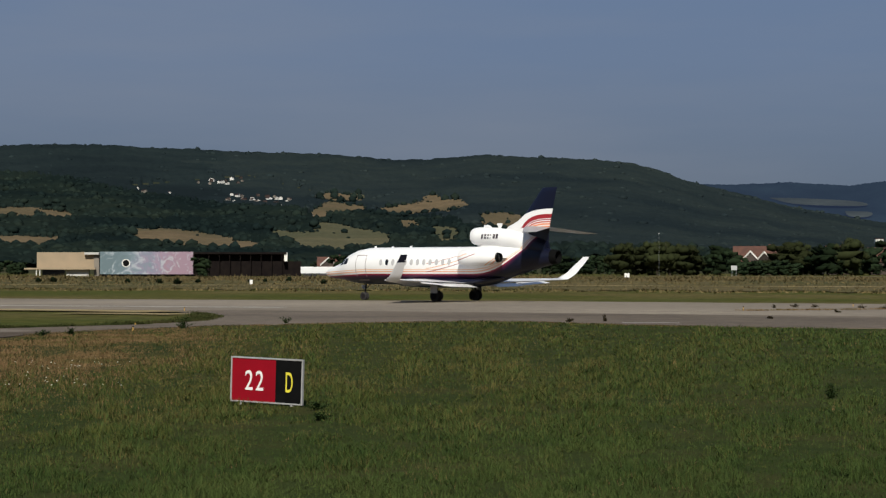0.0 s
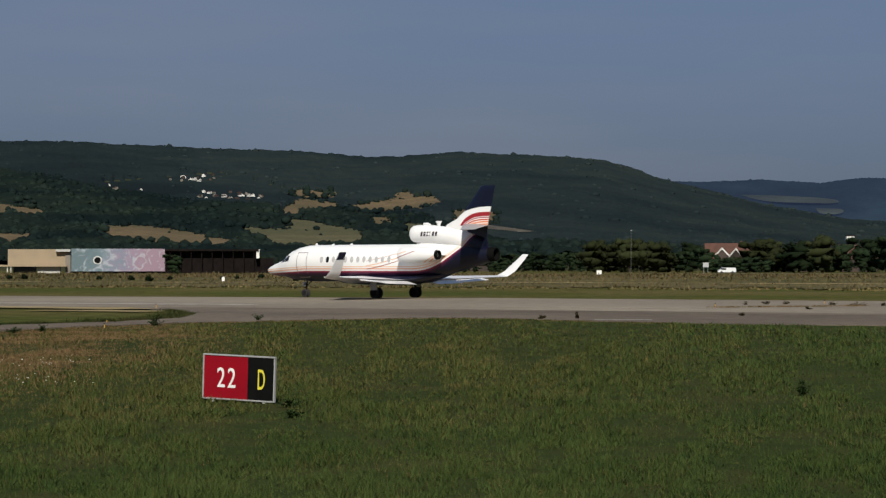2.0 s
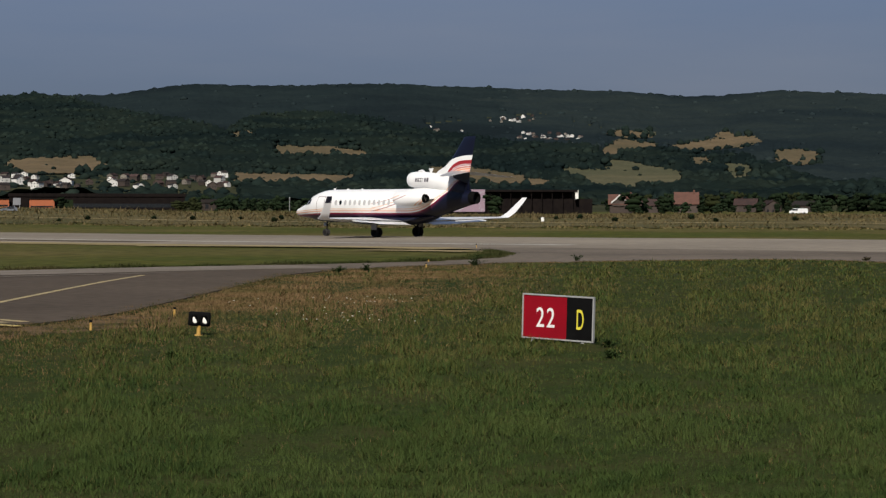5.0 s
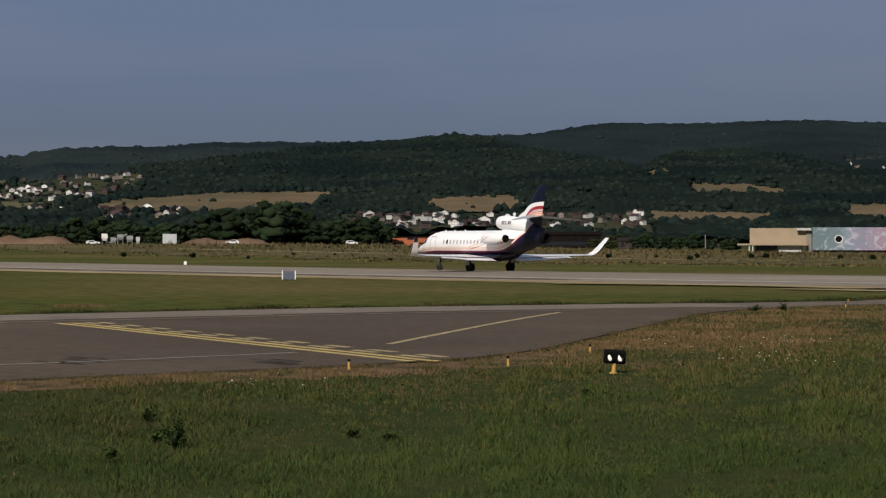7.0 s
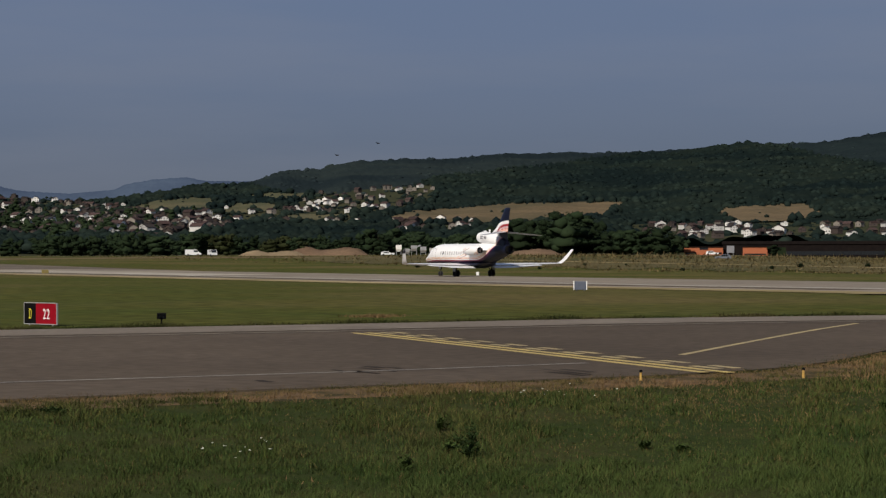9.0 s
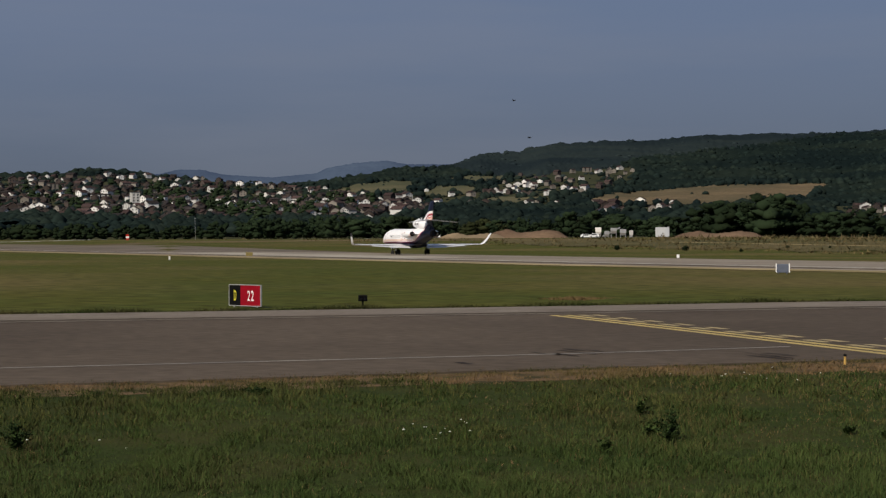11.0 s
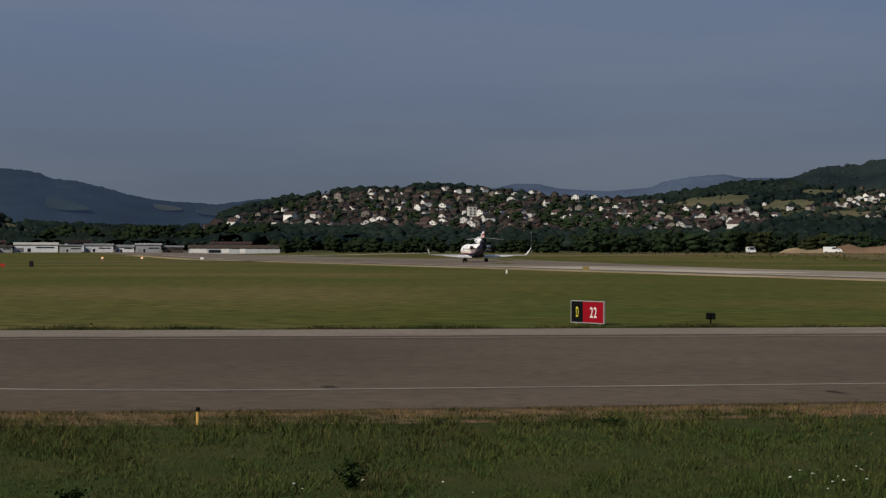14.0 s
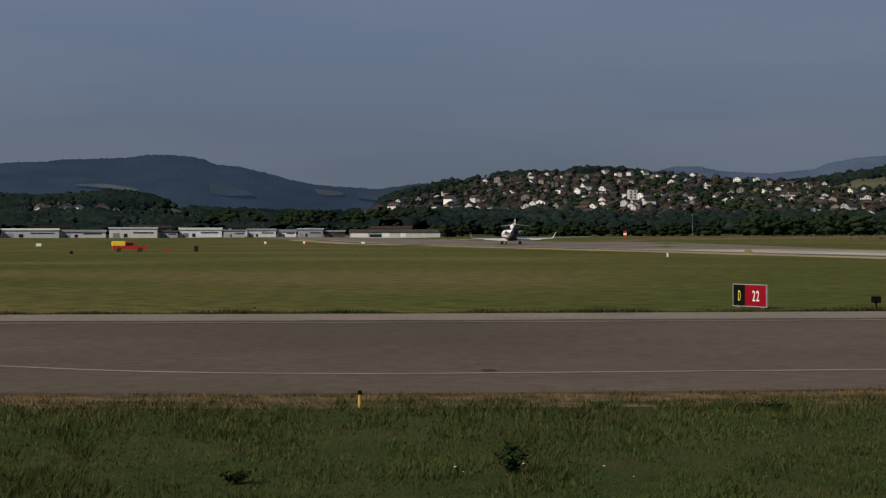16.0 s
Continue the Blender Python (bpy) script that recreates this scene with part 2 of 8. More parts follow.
# Haze over far land is imitated by a faint bluish emission.
def haze_glow_mat(name, base, veil, strength):
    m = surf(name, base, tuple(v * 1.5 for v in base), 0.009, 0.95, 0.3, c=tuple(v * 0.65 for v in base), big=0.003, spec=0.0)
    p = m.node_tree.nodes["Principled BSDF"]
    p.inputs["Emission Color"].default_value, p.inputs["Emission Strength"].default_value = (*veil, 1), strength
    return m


M_BLUE = haze_glow_mat("haze_glow_ridge", (0.026, 0.034, 0.040), (0.26, 0.38, 0.72), 0.12)
M_MIDBLUE = haze_glow_mat("hazy_ridge", (0.0100, 0.0166, 0.0185), (0.24, 0.36, 0.72), 0.066)


# ---- small builders ----
def finish(name, bm, mat, parent=None, label="", smooth=False, auto=None):
    me = bpy.data.meshes.new(name)
    bmesh.ops.recalc_face_normals(bm, faces=bm.faces)
    bm.to_mesh(me)
    bm.free()
    for m in (mat if isinstance(mat, (list, tuple)) else [mat]):
        me.materials.append(m)
    if smooth:
        me.polygons.foreach_set("use_smooth", [True] * len(me.polygons))
        if auto:
            me.set_sharp_from_angle(angle=radians(auto))
    ob = new(name, me)
    if parent is not None:
        ob.parent = parent
    if label:
        ob["label"] = label
    return ob


def part(name, bm, mat, parent, label="", smooth=False, auto=None):
    return finish(name, bm, mat, parent, label, smooth, auto)


def thing(name, m, label, category, group=""):
    ob = new(name)
    ob.matrix_basis = m
    ob.empty_display_size = 0.1
    return tagged(ob, label, category, group)


def box(bm, x0, y0, z0, x1, y1, z1, bevel=0.0):
    r = bmesh.ops.create_cube(bm, size=1)
    bmesh.ops.scale(bm, vec=(x1 - x0, y1 - y0, z1 - z0), verts=r["verts"])
    bmesh.ops.translate(bm, vec=((x0 + x1) / 2, (y0 + y1) / 2, (z0 + z1) / 2), verts=r["verts"])
    if bevel:
        bmesh.ops.bevel(bm, geom=list({e for v in r["verts"] for e in v.link_edges}), offset=bevel, segments=2, affect="EDGES", profile=0.6)
    return bm


def cyl(bm, p0, p1, r0, r1=None, n=12):
    p0, p1 = Vector(p0), Vector(p1)
    r1 = r0 if r1 is None else r1
    d = p1 - p0
    m = Matrix.Translation((p0 + p1) / 2) @ d.to_track_quat("Z", "Y").to_matrix().to_4x4()
    bmesh.ops.create_cone(bm, cap_ends=True, segments=n, radius1=r0, radius2=max(r1, 1e-4), depth=d.length, matrix=m)
    return bm


def rings(bm, loops, cap0=True, cap1=True, closed=True):
    """Skin a run of loops of equal length."""
    vs = [[bm.verts.new(p) for p in loop] for loop in loops]
    n = len(vs[0])
    for a, b in zip(vs, vs[1:]):
        for i in range(n if closed else n - 1):
            j = (i + 1) % n
            bm.faces.new((a[i], a[j], b[j], b[i]))
    if cap0:
        bm.faces.new(vs[0][::-1])
    if cap1:
        bm.faces.new(vs[-1])
    return bm


def circle(x, y, z, ry, rz, n=28):
    return [(x, y + ry * math.cos(2 * math.pi * i / n), z + rz * math.sin(2 * math.pi * i / n)) for i in range(n)]


def raw(name, verts, faces, mat, smooth=False):
    """A mesh from numpy arrays of vertices (n, 3) and of triangles or quads (m, k)."""
    verts, faces = np.asarray(verts, np.float32), np.asarray(faces, np.int32)
    me = bpy.data.meshes.new(name)
    k = faces.shape[1]
    me.vertices.add(len(verts))
    me.vertices.foreach_set("co", verts.ravel())
    me.loops.add(faces.size)
    me.loops.foreach_set("vertex_index", faces.ravel())
    me.polygons.add(len(faces))
    me.polygons.foreach_set("loop_start", np.arange(0, faces.size, k, dtype=np.int32))
    me.update(calc_edges=True)
    me.validate()
    if smooth:
        me.polygons.foreach_set("use_smooth", [True] * len(me.polygons))
    me.materials.append(mat)
    return new(name, me)


rng = np.random.default_rng(7)

# ---- lie of the land ----
RUN_N, RUN_C = np.array((0.475, 0.880)), 114.9      # runway centre line: RUN_N . p = RUN_C
RUN_D = np.array((-0.880, 0.475))
CREST_A = ((-20, 1.2), (-13, 1.41), (-10.3, 1.93), (-8.7, 2.32), (-7.2, 2.73), (-6.5, 2.99), (-5.7, 3.21), (-4.5, 3.33), (-2.8, 3.41),
           (-1.3, 3.5), (0.1, 3.39), (1.4, 3.34), (3.1, 3.47), (5.6, 3.56), (8.2, 3.66), (10.1, 3.73), (12.6, 3.71), (14.3, 3.67),
           (16, 3.7), (17.2, 3.57), (18.4, 3.4), (19.5, 3.35), (20.9, 3.36), (22.5, 3.22), (24.2, 3.11), (26, 3.14), (28, 3.1),
           (29.3, 2.95), (31, 2.94), (32.7, 2.85), (33.5, 2.65))
CREST_B = ((34.7, 2.61), (35.2, 2.43), (35.9, 2.22), (36.7, 2.17), (37.5, 2.12), (38.5, 1.98), (39.5, 1.81), (40.7, 1.73), (42.4, 1.83),
           (43.2, 1.91), (44, 1.99), (45, 2.04), (46.4, 2.12), (47.4, 2.01), (48.2, 2.04), (49.1, 1.9), (50, 1.7), (50.6, 1.66),
           (51.6, 1.45), (52.4, 1.2), (52.9, 0.8), (54.3, 0.8), (56.4, 0.86), (57.8, 0.88), (58.4, 0.91), (58.75, 1.06), (59.2, 1.22), (59.8, 1.33),
           (60.6, 1.4), (61.3, 1.37), (62, 1.34), (63, 1.3), (68, 1.1), (90, 1.2), (120, 1.6))
CREST = np.array(CREST_A + CREST_B)
REACH = np.array(((-20, 3200), (26, 3200), (34, 2900), (38, 2500), (50, 2400), (53, 2000), (70, 2000)))
FOOT = 900.0


def crest(a):
    return np.interp(a, CREST[:, 0], CREST[:, 1]) - np.interp(a, (30, 36), (0.055, 0.11))


def flat(x, y):
    """Height of the airfield: level up to the runway's crown, then falling away and rising slowly."""
    u = RUN_N[0] * x + RUN_N[1] * y - RUN_C
    dip = np.interp(-x, (-40, 0, 6, 32, 58, 91, 162, 230, 355, 600), (-0.1, -0.1, -0.16, -0.26, -0.3, -0.3, -0.18, -0.06, 0.12, 0.25))
    a, r = np.degrees(np.arctan2(-x, y)), np.hypot(x, y)
    r0, r1 = np.interp(a, (44, 52), (330, 560)), np.interp(a, (44, 52), (600, 980))
    far = np.interp(a, (10, 16, 21, 26, 40, 46, 66, 90), (0, 0.7, 2.0, 2.4, 2.4, 2.4, 2.8, 0)) * np.clip((r - r0) / (r1 - r0), 0, 1)
    return np.interp(u, (0, 22, 120, 300, 600, 1200), (0, -0.36, -0.3, 0.3, 0.85, 1.9)) + dip * np.interp(u, (-70, -28), (0, 1)) + far


def rise(a, r):
    """Angle above the eye's level, in degrees, of the hillside at bearing a (degrees to the left of +y) and distance r."""
    c, d = crest(a), np.interp(a, REACH[:, 0], REACH[:, 1])
    k = np.clip((r - FOOT) / (d - FOOT), 0, 1) ** 0.92
    e0 = np.degrees(np.arctan((flat(-np.sin(np.radians(a)) * FOOT, np.cos(np.radians(a)) * FOOT) - 1.95) / FOOT))
    back = np.clip((r - d) / 900, 0, 1)
    lump = 0.05 * np.sin(a * 2.1 + r * 0.006) * np.sin(a * 0.9 - r * 0.0043 + 1.3) * np.clip((r - FOOT) / 400, 0, 1) * (1 - k ** 6)
    return e0 + (c - e0) * k * (1 - 0.75 * back) + lump


def land(x, y):
    x, y = np.asarray(x, float), np.asarray(y, float)
    r, a = np.hypot(x, y), np.degrees(np.arctan2(-x, y))
    return np.where(r <= FOOT, flat(x, y), 1.95 + r * np.tan(np.radians(rise(a, r))))


def gz(x, y):
    return float(land(x, y))


def at(a, r):
    """Place at bearing a (degrees to the left) and distance r."""
    return -math.sin(radians(a)) * r, math.cos(radians(a)) * r


def drape(a, e):
    """Places where sight lines at bearings a and angles e meet the hillside."""
    a, e = np.atleast_1d(np.asarray(a, float)), np.atleast_1d(np.asarray(e, float))
    d = np.interp(a, REACH[:, 0], REACH[:, 1])
    k = np.linspace(0, 1, 90)[None, :]
    r = FOOT + (d[:, None] - FOOT) * k
    prof = np.maximum.accumulate(rise(a[:, None], r), axis=1)
    i = np.clip((prof < e[:, None]).sum(1), 1, 89)
    j = np.arange(len(a))
    p0, p1 = prof[j, i - 1], prof[j, i]
    f = np.clip((e - p0) / np.maximum(p1 - p0, 1e-6), 0, 1)
    rr = r[j, i - 1] + f * (r[j, i] - r[j, i - 1])
    x, y = -np.sin(np.radians(a)) * rr, np.cos(np.radians(a)) * rr
    return x, y, land(x, y)


def facing(a, r, sink=0.0):
    """A frame on the ground at bearing a and distance r: x to the right, y away from the eye."""
    x, y = at(a, r)
    return pose(x, y, gz(x, y) - sink, 0, 0, a)


# ---- ground ----
NEAR_EDGE = [(-46, -16), (-30, 4.2), (-24.1, 12.0), (-20.9, 15.5), (-18.5, 18.8), (-16.3, 22.5), (-14.4, 25.5), (-12.6, 28.2), (-11.4, 31), (-11.2, 34),
             (-11.8, 41), (-12.6, 49.7), (-13.0, 55), (-12.2, 60), (-10.8, 64.5), (-8.3, 69.5), (-4.5, 73), (0, 76), (3, 76), (5.6, 72.3), (9.4, 68.6), (16.3, 65.8), (40, 58), (90, 40)]


def inside(x, y, poly):
    """Which points lie in the polygon."""
    x, y = np.asarray(x), np.asarray(y)
    hit = np.zeros(x.shape, bool)
    for (x0, y0), (x1, y1) in zip(poly, poly[1:] + poly[:1]):
        if y0 != y1:
            hit ^= ((y0 > y) != (y1 > y)) & (x < (x1 - x0) * (y - y0) / (y1 - y0) + x0)
    return hit


def vnoise(x, y, size, seed):
    """Smooth random patches of the given size, from 0 to 1."""
    g = np.random.default_rng(seed).uniform(0, 1, (257, 257))
    u, v = x / size + 1000.3, y / size + 1000.7
    i, j = np.floor(u).astype(int), np.floor(v).astype(int)
    f, e = u - i, v - j
    f, e = f * f * (3 - 2 * f), e * e * (3 - 2 * e)
    i, j = i % 256, j % 256
    return (g[i, j] * (1 - f) + g[i + 1, j] * f) * (1 - e) + (g[i, j + 1] * (1 - f) + g[i + 1, j + 1] * f) * e


def ground():
    az = np.concatenate((np.arange(-20, 70, 0.25), np.arange(70, 340, 3.0)))
    rr = np.concatenate((np.arange(2, 60, 4.0), np.arange(60, 300, 3.0), np.arange(300, 900, 20.0), np.arange(900, 3300, 40.0), np.arange(3300, 4950, 150.0)))
    A, R = np.meshgrid(az, rr, indexing="ij")
    X, Y = -np.sin(np.radians(A)) * R, np.cos(np.radians(A)) * R
    Aw = (A + 180) % 360 - 180
    Z = np.where(R <= FOOT, flat(X, Y), 1.95 + R * np.tan(np.radians(rise(Aw, R))))
    na, nr = A.shape
    v = np.stack((X, Y, Z), -1).reshape(-1, 3)
    i, j = np.meshgrid(np.arange(na), np.arange(nr - 1), indexing="ij")
    i2 = (i + 1) % na
    f = np.stack((i * nr + j, i * nr + j + 1, i2 * nr + j + 1, i2 * nr + j), -1).reshape(-1, 4)
    v = np.concatenate((v, [(0, 0, 0)]))
    near = rr[None, :-1].repeat(na, 0).ravel()
    ob = raw("ground", v, f, M_GRASS)
    ob.data.materials.append(M_HILL)
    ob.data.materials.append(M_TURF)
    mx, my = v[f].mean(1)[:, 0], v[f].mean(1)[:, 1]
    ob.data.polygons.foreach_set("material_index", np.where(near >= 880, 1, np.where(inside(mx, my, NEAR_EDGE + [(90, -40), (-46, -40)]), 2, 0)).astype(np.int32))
    bm = bmesh.new()
    bm.from_mesh(ob.data)
    bm.verts.ensure_lookup_table()
    c = bm.verts[len(v) - 1]
    for q in range(na):
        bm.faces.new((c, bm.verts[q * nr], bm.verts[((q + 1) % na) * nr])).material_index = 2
    bmesh.ops.recalc_face_normals(bm, faces=bm.faces)
    bm.to_mesh(ob.data)
    bm.free()
    tagged(ob, "mown airfield grass rising into wooded hills", "ground", kind="structure")


def line_strip(name, pts, width, mat, lift, label, parent=None):
    """A painted line or strip along pts, draped on the ground."""
    P = [np.array(p[:2], float) for p in pts]
    dense = []
    for a, b in zip(P, P[1:]):
        n = max(1, int(np.linalg.norm(b - a) / 4))
        dense += [a + (b - a) * k / n for k in range(n)]
    dense.append(P[-1])
    v, f = [], []
    for i, p in enumerate(dense):
        d = dense[min(i + 1, len(dense) - 1)] - dense[max(i - 1, 0)]
        n = np.array((-d[1], d[0])) / max(np.linalg.norm(d), 1e-9)
        for s in (-0.5, 0.5):
            q = p + n * s * width
            v.append((q[0], q[1], gz(*q) + lift))
    for i in range(len(dense) - 1):
        f.append((2 * i, 2 * i + 2, 2 * i + 3, 2 * i + 1))
    ob = raw(name, v, f, mat)
    if parent is not None:
        ob.parent = parent
        if label:
            ob["label"] = label
        return ob
    return tagged(ob, label, "marking", kind="structure")


FAR_EDGE = [(-64, 2), (-46.1, 23.6), (-39.1, 32.5), (-34, 39.9), (-29.1, 46.8), (-24.9, 54.0), (-20.4, 58.8), (-15.5, 64.4), (-11.2, 71.0), (-9.6, 77.5),
            (-10.0, 86), (-11.6, 92.5), (-14.4, 98.8), (-19, 102.8), (-25, 105.5)]


def run_y(x, u):
    return (RUN_C + u - RUN_N[0] * x) / RUN_N[1]


APRON = NEAR_EDGE + [(90, run_y(90, -29.5)), (30, run_y(30, -29.5)), (-30, run_y(-30, -29.5))] + FAR_EDGE[::-1]


def smooth_line(pts, times=2):
    P = [np.array(p, float) for p in pts]
    for _ in range(times):
        Q = [P[0]]
        for a, b in zip(P, P[1:]):
            Q += [a * 0.75 + b * 0.25, a * 0.25 + b * 0.75]
        P = Q + [P[-1]]
    return P


def pavements():
    # runway: near shoulder, crown and far side
    us = (-31.5, -30, -22.5, -11, 0, 8, 22)
    ss = list(range(-160, 1200, 12))
    v, f = [], []
    for s in ss:
        for u in us:
            p = RUN_N * (RUN_C + u) + RUN_D * s
            v.append((p[0], p[1], gz(*p) + (0.05 if u > -30.1 else 0.0)))
    k = len(us)
    for i in range(len(ss) - 1):
        for j in range(k - 1):
            f.append((i * k + j, (i + 1) * k + j, (i + 1) * k + j + 1, i * k + j + 1))
    rw = raw("runway", v, f, M_RUNWAY)
    rw.data.materials.append(M_APRON)
    rw.data.polygons.foreach_set("material_index", [1 if ss[q // (k - 1)] > 300 else 0 for q in range(len(f))])
    tagged(rw, "pale worn runway, darker in its far part", "runway", kind="structure")
    rim = [Vector((p[0], p[1])) for p in smooth_line(NEAR_EDGE) + [np.array(p) for p in APRON[len(NEAR_EDGE):len(NEAR_EDGE) + 3]] + smooth_line(FAR_EDGE)[::-1]]
    gx, gy = np.meshgrid(np.arange(-60, 90, 5.0), np.arange(-30, 140, 5.0))
    poly = [(p.x, p.y) for p in rim]
    pts = [Vector((float(a), float(b))) for a, b, k in zip(gx.ravel(), gy.ravel(), inside(gx, gy, poly).ravel()) if k]
    n = len(rim)
    v2, _, f2, _, _, _ = delaunay_2d_cdt(rim + pts, [(k, (k + 1) % n) for k in range(n)], [], 1, 1e-4)
    bm = bmesh.new()
    vs = [bm.verts.new((p.x, p.y, gz(p.x, p.y) + 0.03)) for p in v2]
    for q in f2:
        fc = bm.faces.new([vs[k] for k in q])
        fc.material_index = 1 if fc.calc_center_median().y > 60 else 0
    skirt = bmesh.ops.extrude_edge_only(bm, edges=[e for e in bm.edges if len(e.link_faces) == 1])
    for q in skirt["geom"]:
        if isinstance(q, bmesh.types.BMVert):
            q.co.z -= 0.1
    tagged(finish("taxiway", bm, (M_TAXI, M_APRON)), "dark brownish asphalt taxiway with tar patches", "taxiway", kind="structure")
    # worn pale rim along the far side, dry verges, lines
    line_strip("pavement_rim", [(p[0] + 1.45, p[1] - 1.45) for p in smooth_line(FAR_EDGE[:8])], 3.9, M_CONC, 0.04, "pale worn asphalt edge strip")
    line_strip("pavement_joint", [(p[0] + 3.6, p[1] - 3.6) for p in smooth_line(FAR_EDGE[1:7])], 0.35, M_CONC, 0.041, "pale worn joint in the asphalt")
    line_strip("verge_near", [(p[0] + 0.85, p[1] - 0.48) for p in smooth_line(NEAR_EDGE[:10])], 1.8, M_VERGE, 0.004, "dry brown grass verge")
    line_strip("verge_runway", [RUN_N * (RUN_C - 34.0) + RUN_D * s for s in range(62, 700, 12)], 6.0, M_BLEACH, 0.03, "bleached grass strip beside the runway")
    line_strip("verge_island", smooth_line([at(17.6, 109.8), at(14.5, 107.3), at(12.1, 105.0), at(10, 101), at(8.3, 96.8)]), 3.6, M_BLEACH, 0.075, "bleached grass along the grass island")
    line_strip("stubble_line", [RUN_N * (RUN_C + 145.0 + 1.5 * math.sin(s * 0.05)) + RUN_D * s for s in range(40, 420, 10)], 4.0, M_BLEACH, 0.16, "pale line of cut stubble in the weedy ground")
    line_strip("verge_tip", smooth_line([at(11.2, 95.5), at(10.2, 94.6), at(9.4, 93.6), at(8.5, 92.4), at(7.7, 91.0)]), 2.6, M_BLEACH, 0.05, "bleached worn grass near the tip of the island")
    line_strip("runway_shoulder", [RUN_N * (RUN_C - 27.2) + RUN_D * s for s in range(90, 700, 12)], 4.0, M_TAXI, 0.056, "dark worn shoulder along the runway")
    line_strip("pale_stretch", [RUN_N * (RUN_C - 17.0) + RUN_D * s for s in range(205, 286, 10)], 13.0, M_PALEPAVE, 0.058, "pale resurfaced stretch of the runway")
    line_strip("runway_edge_line", [RUN_N * (RUN_C - 4) + RUN_D * s for s in range(-60, -2, 8)], 0.9, M_PALE, 0.058, "faded white runway line")
    line_strip("runway_side_line", [RUN_N * (RUN_C - 23) + RUN_D * s for s in range(60, 700, 12)], 1.1, M_PALE, 0.058, "faded white runway side line")
    line_strip("taxiway_edge_line", smooth_line([(-40, 9), (-32.0, 13.2), (-28.5, 14.6), (-25.8, 15.6), (-23.5, 17.6), (-21.7, 20.2), (-19.2, 24.0), (-17, 27.2), (-14.9, 31.2)]), 0.16, M_WLINE, 0.036, "worn pale taxiway edge line")
    line_strip("taxiway_centre_line", smooth_line([(-16.9, 53.2), (-16.4, 48), (-15.3, 40), (-14.5, 34.6)]), 0.16, M_CREAMLINE, 0.036, "thin worn yellow taxiway guide line")
    a, b = np.array((-26.0, 40.76)), np.array((-11.95, 29.55))
    d = (b - a) / np.linalg.norm(b - a)
    n = np.array((-d[1], d[0]))
    for k, off in enumerate((0.0, 0.37)):
        line_strip("holding_line", [a + n * off, b + n * off + d * off * 0.5], 0.21, M_YLINE, 0.036, "solid yellow holding position line")
    for k, off in enumerate((0.74, 1.11)):
        s = 0.0
        while s < np.linalg.norm(b - a) - 0.9 + off * 0.5:
            line_strip("holding_dash", [a + n * off + d * s, a + n * off + d * (s + 0.95)], 0.21, M_CREAMLINE, 0.036, "yellow dash of the holding position marking")
            s += 1.8
    # black tar repairs: short ragged strokes side by side
    tar = random.Random(4)
    for x, y, w, n in ((-17.0, 27.2, 1.5, 3), (-17.5, 28.1, 0.7, 2), (-13.8, 28.5, 1.2, 4), (-16.9, 23.9, 1.0, 1), (-22.6, 19.6, 0.6, 1)):
        for k in range(n):
            u, v, f = tar.uniform(-0.5, 0.5) * w, tar.uniform(-0.45, 0.45), tar.uniform(0.25, 0.5) * w
            line_strip("tar_patch", [(x + u - f * 0.85, y + v - u * 0.5 + f * 0.5), (x + u, y + v - u * 0.5 + tar.uniform(-0.06, 0.06)), (x + u + f * 0.85, y + v - u * 0.5 - f * 0.5)], tar.uniform(0.08, 0.2), M_PATCH, 0.034 + 0.001 * k, "black tar repair on the taxiway")
    for p, q, w in (((4, 88), (20, 80), 0.5), ((12, 92), (34, 84), 0.7), ((-2, 100), (16, 94), 0.4), ((18, 74), (44, 66), 0.35)):
        line_strip("tyre_mark", smooth_line([p, ((p[0] + q[0]) / 2 + 1, (p[1] + q[1]) / 2 - 1.2), q]), w * 0.7, M_TYRE, 0.053 if p[1] > 90 else 0.036, "dark tyre mark on the asphalt")
    line_strip("apron_joint", [(6.9, 73.6), (9.1, 73.4)], 0.5, M_PALE, 0.036, "pale worn paint mark on the apron")


ground()
pavements()


# ---- distant ridges ----
def ridge(name, knots, dist, depth, mat, label, seed):
    """A far ridge with a toothed tree line, standing behind the hills."""
    k = np.array(knots)
    az = np.arange(k[0, 0], k[-1, 0], 0.03)
    r = np.random.default_rng(seed)
    base = np.interp(az, k[:, 0], k[:, 1])
    soft = np.convolve(np.pad(base, 30, mode="edge"), np.ones(61) / 61, mode="valid")
    bent = np.convolve(np.pad(base, 9, mode="edge"), np.ones(19) / 19, mode="valid")
    rows = []
    for f, back in ((0.0, -depth), (0.35, -depth * 0.6), (0.7, -depth * 0.3), (0.965, -depth * 0.03), (1.0, 0.0), (0.3, depth * 0.4)):
        d = dist + back
        e = (base if f == 1.0 else bent if f > 0.9 else soft) * f + (0.020 * np.convolve(r.normal(0, 1, len(az)), (0.3, 0.6, 0.3), mode="same") * (0.2 + 0.5 * r.uniform(0, 1, len(az))) if f == 1.0 else 0.02 * np.sin(az * 2.3 + f * 7))
        rows.append(np.stack((-np.sin(np.radians(az)) * d, np.cos(np.radians(az)) * d, 1.95 + d * np.tan(np.radians(e))), -1))
    v = np.concatenate(rows)
    n = len(az)
    f = [(j * n + i, j * n + i + 1, (j + 1) * n + i + 1, (j + 1) * n + i) for j in range(5) for i in range(n - 1)]
    tagged(raw(name, v, f, mat, True), label, "backdrop", kind="structure")


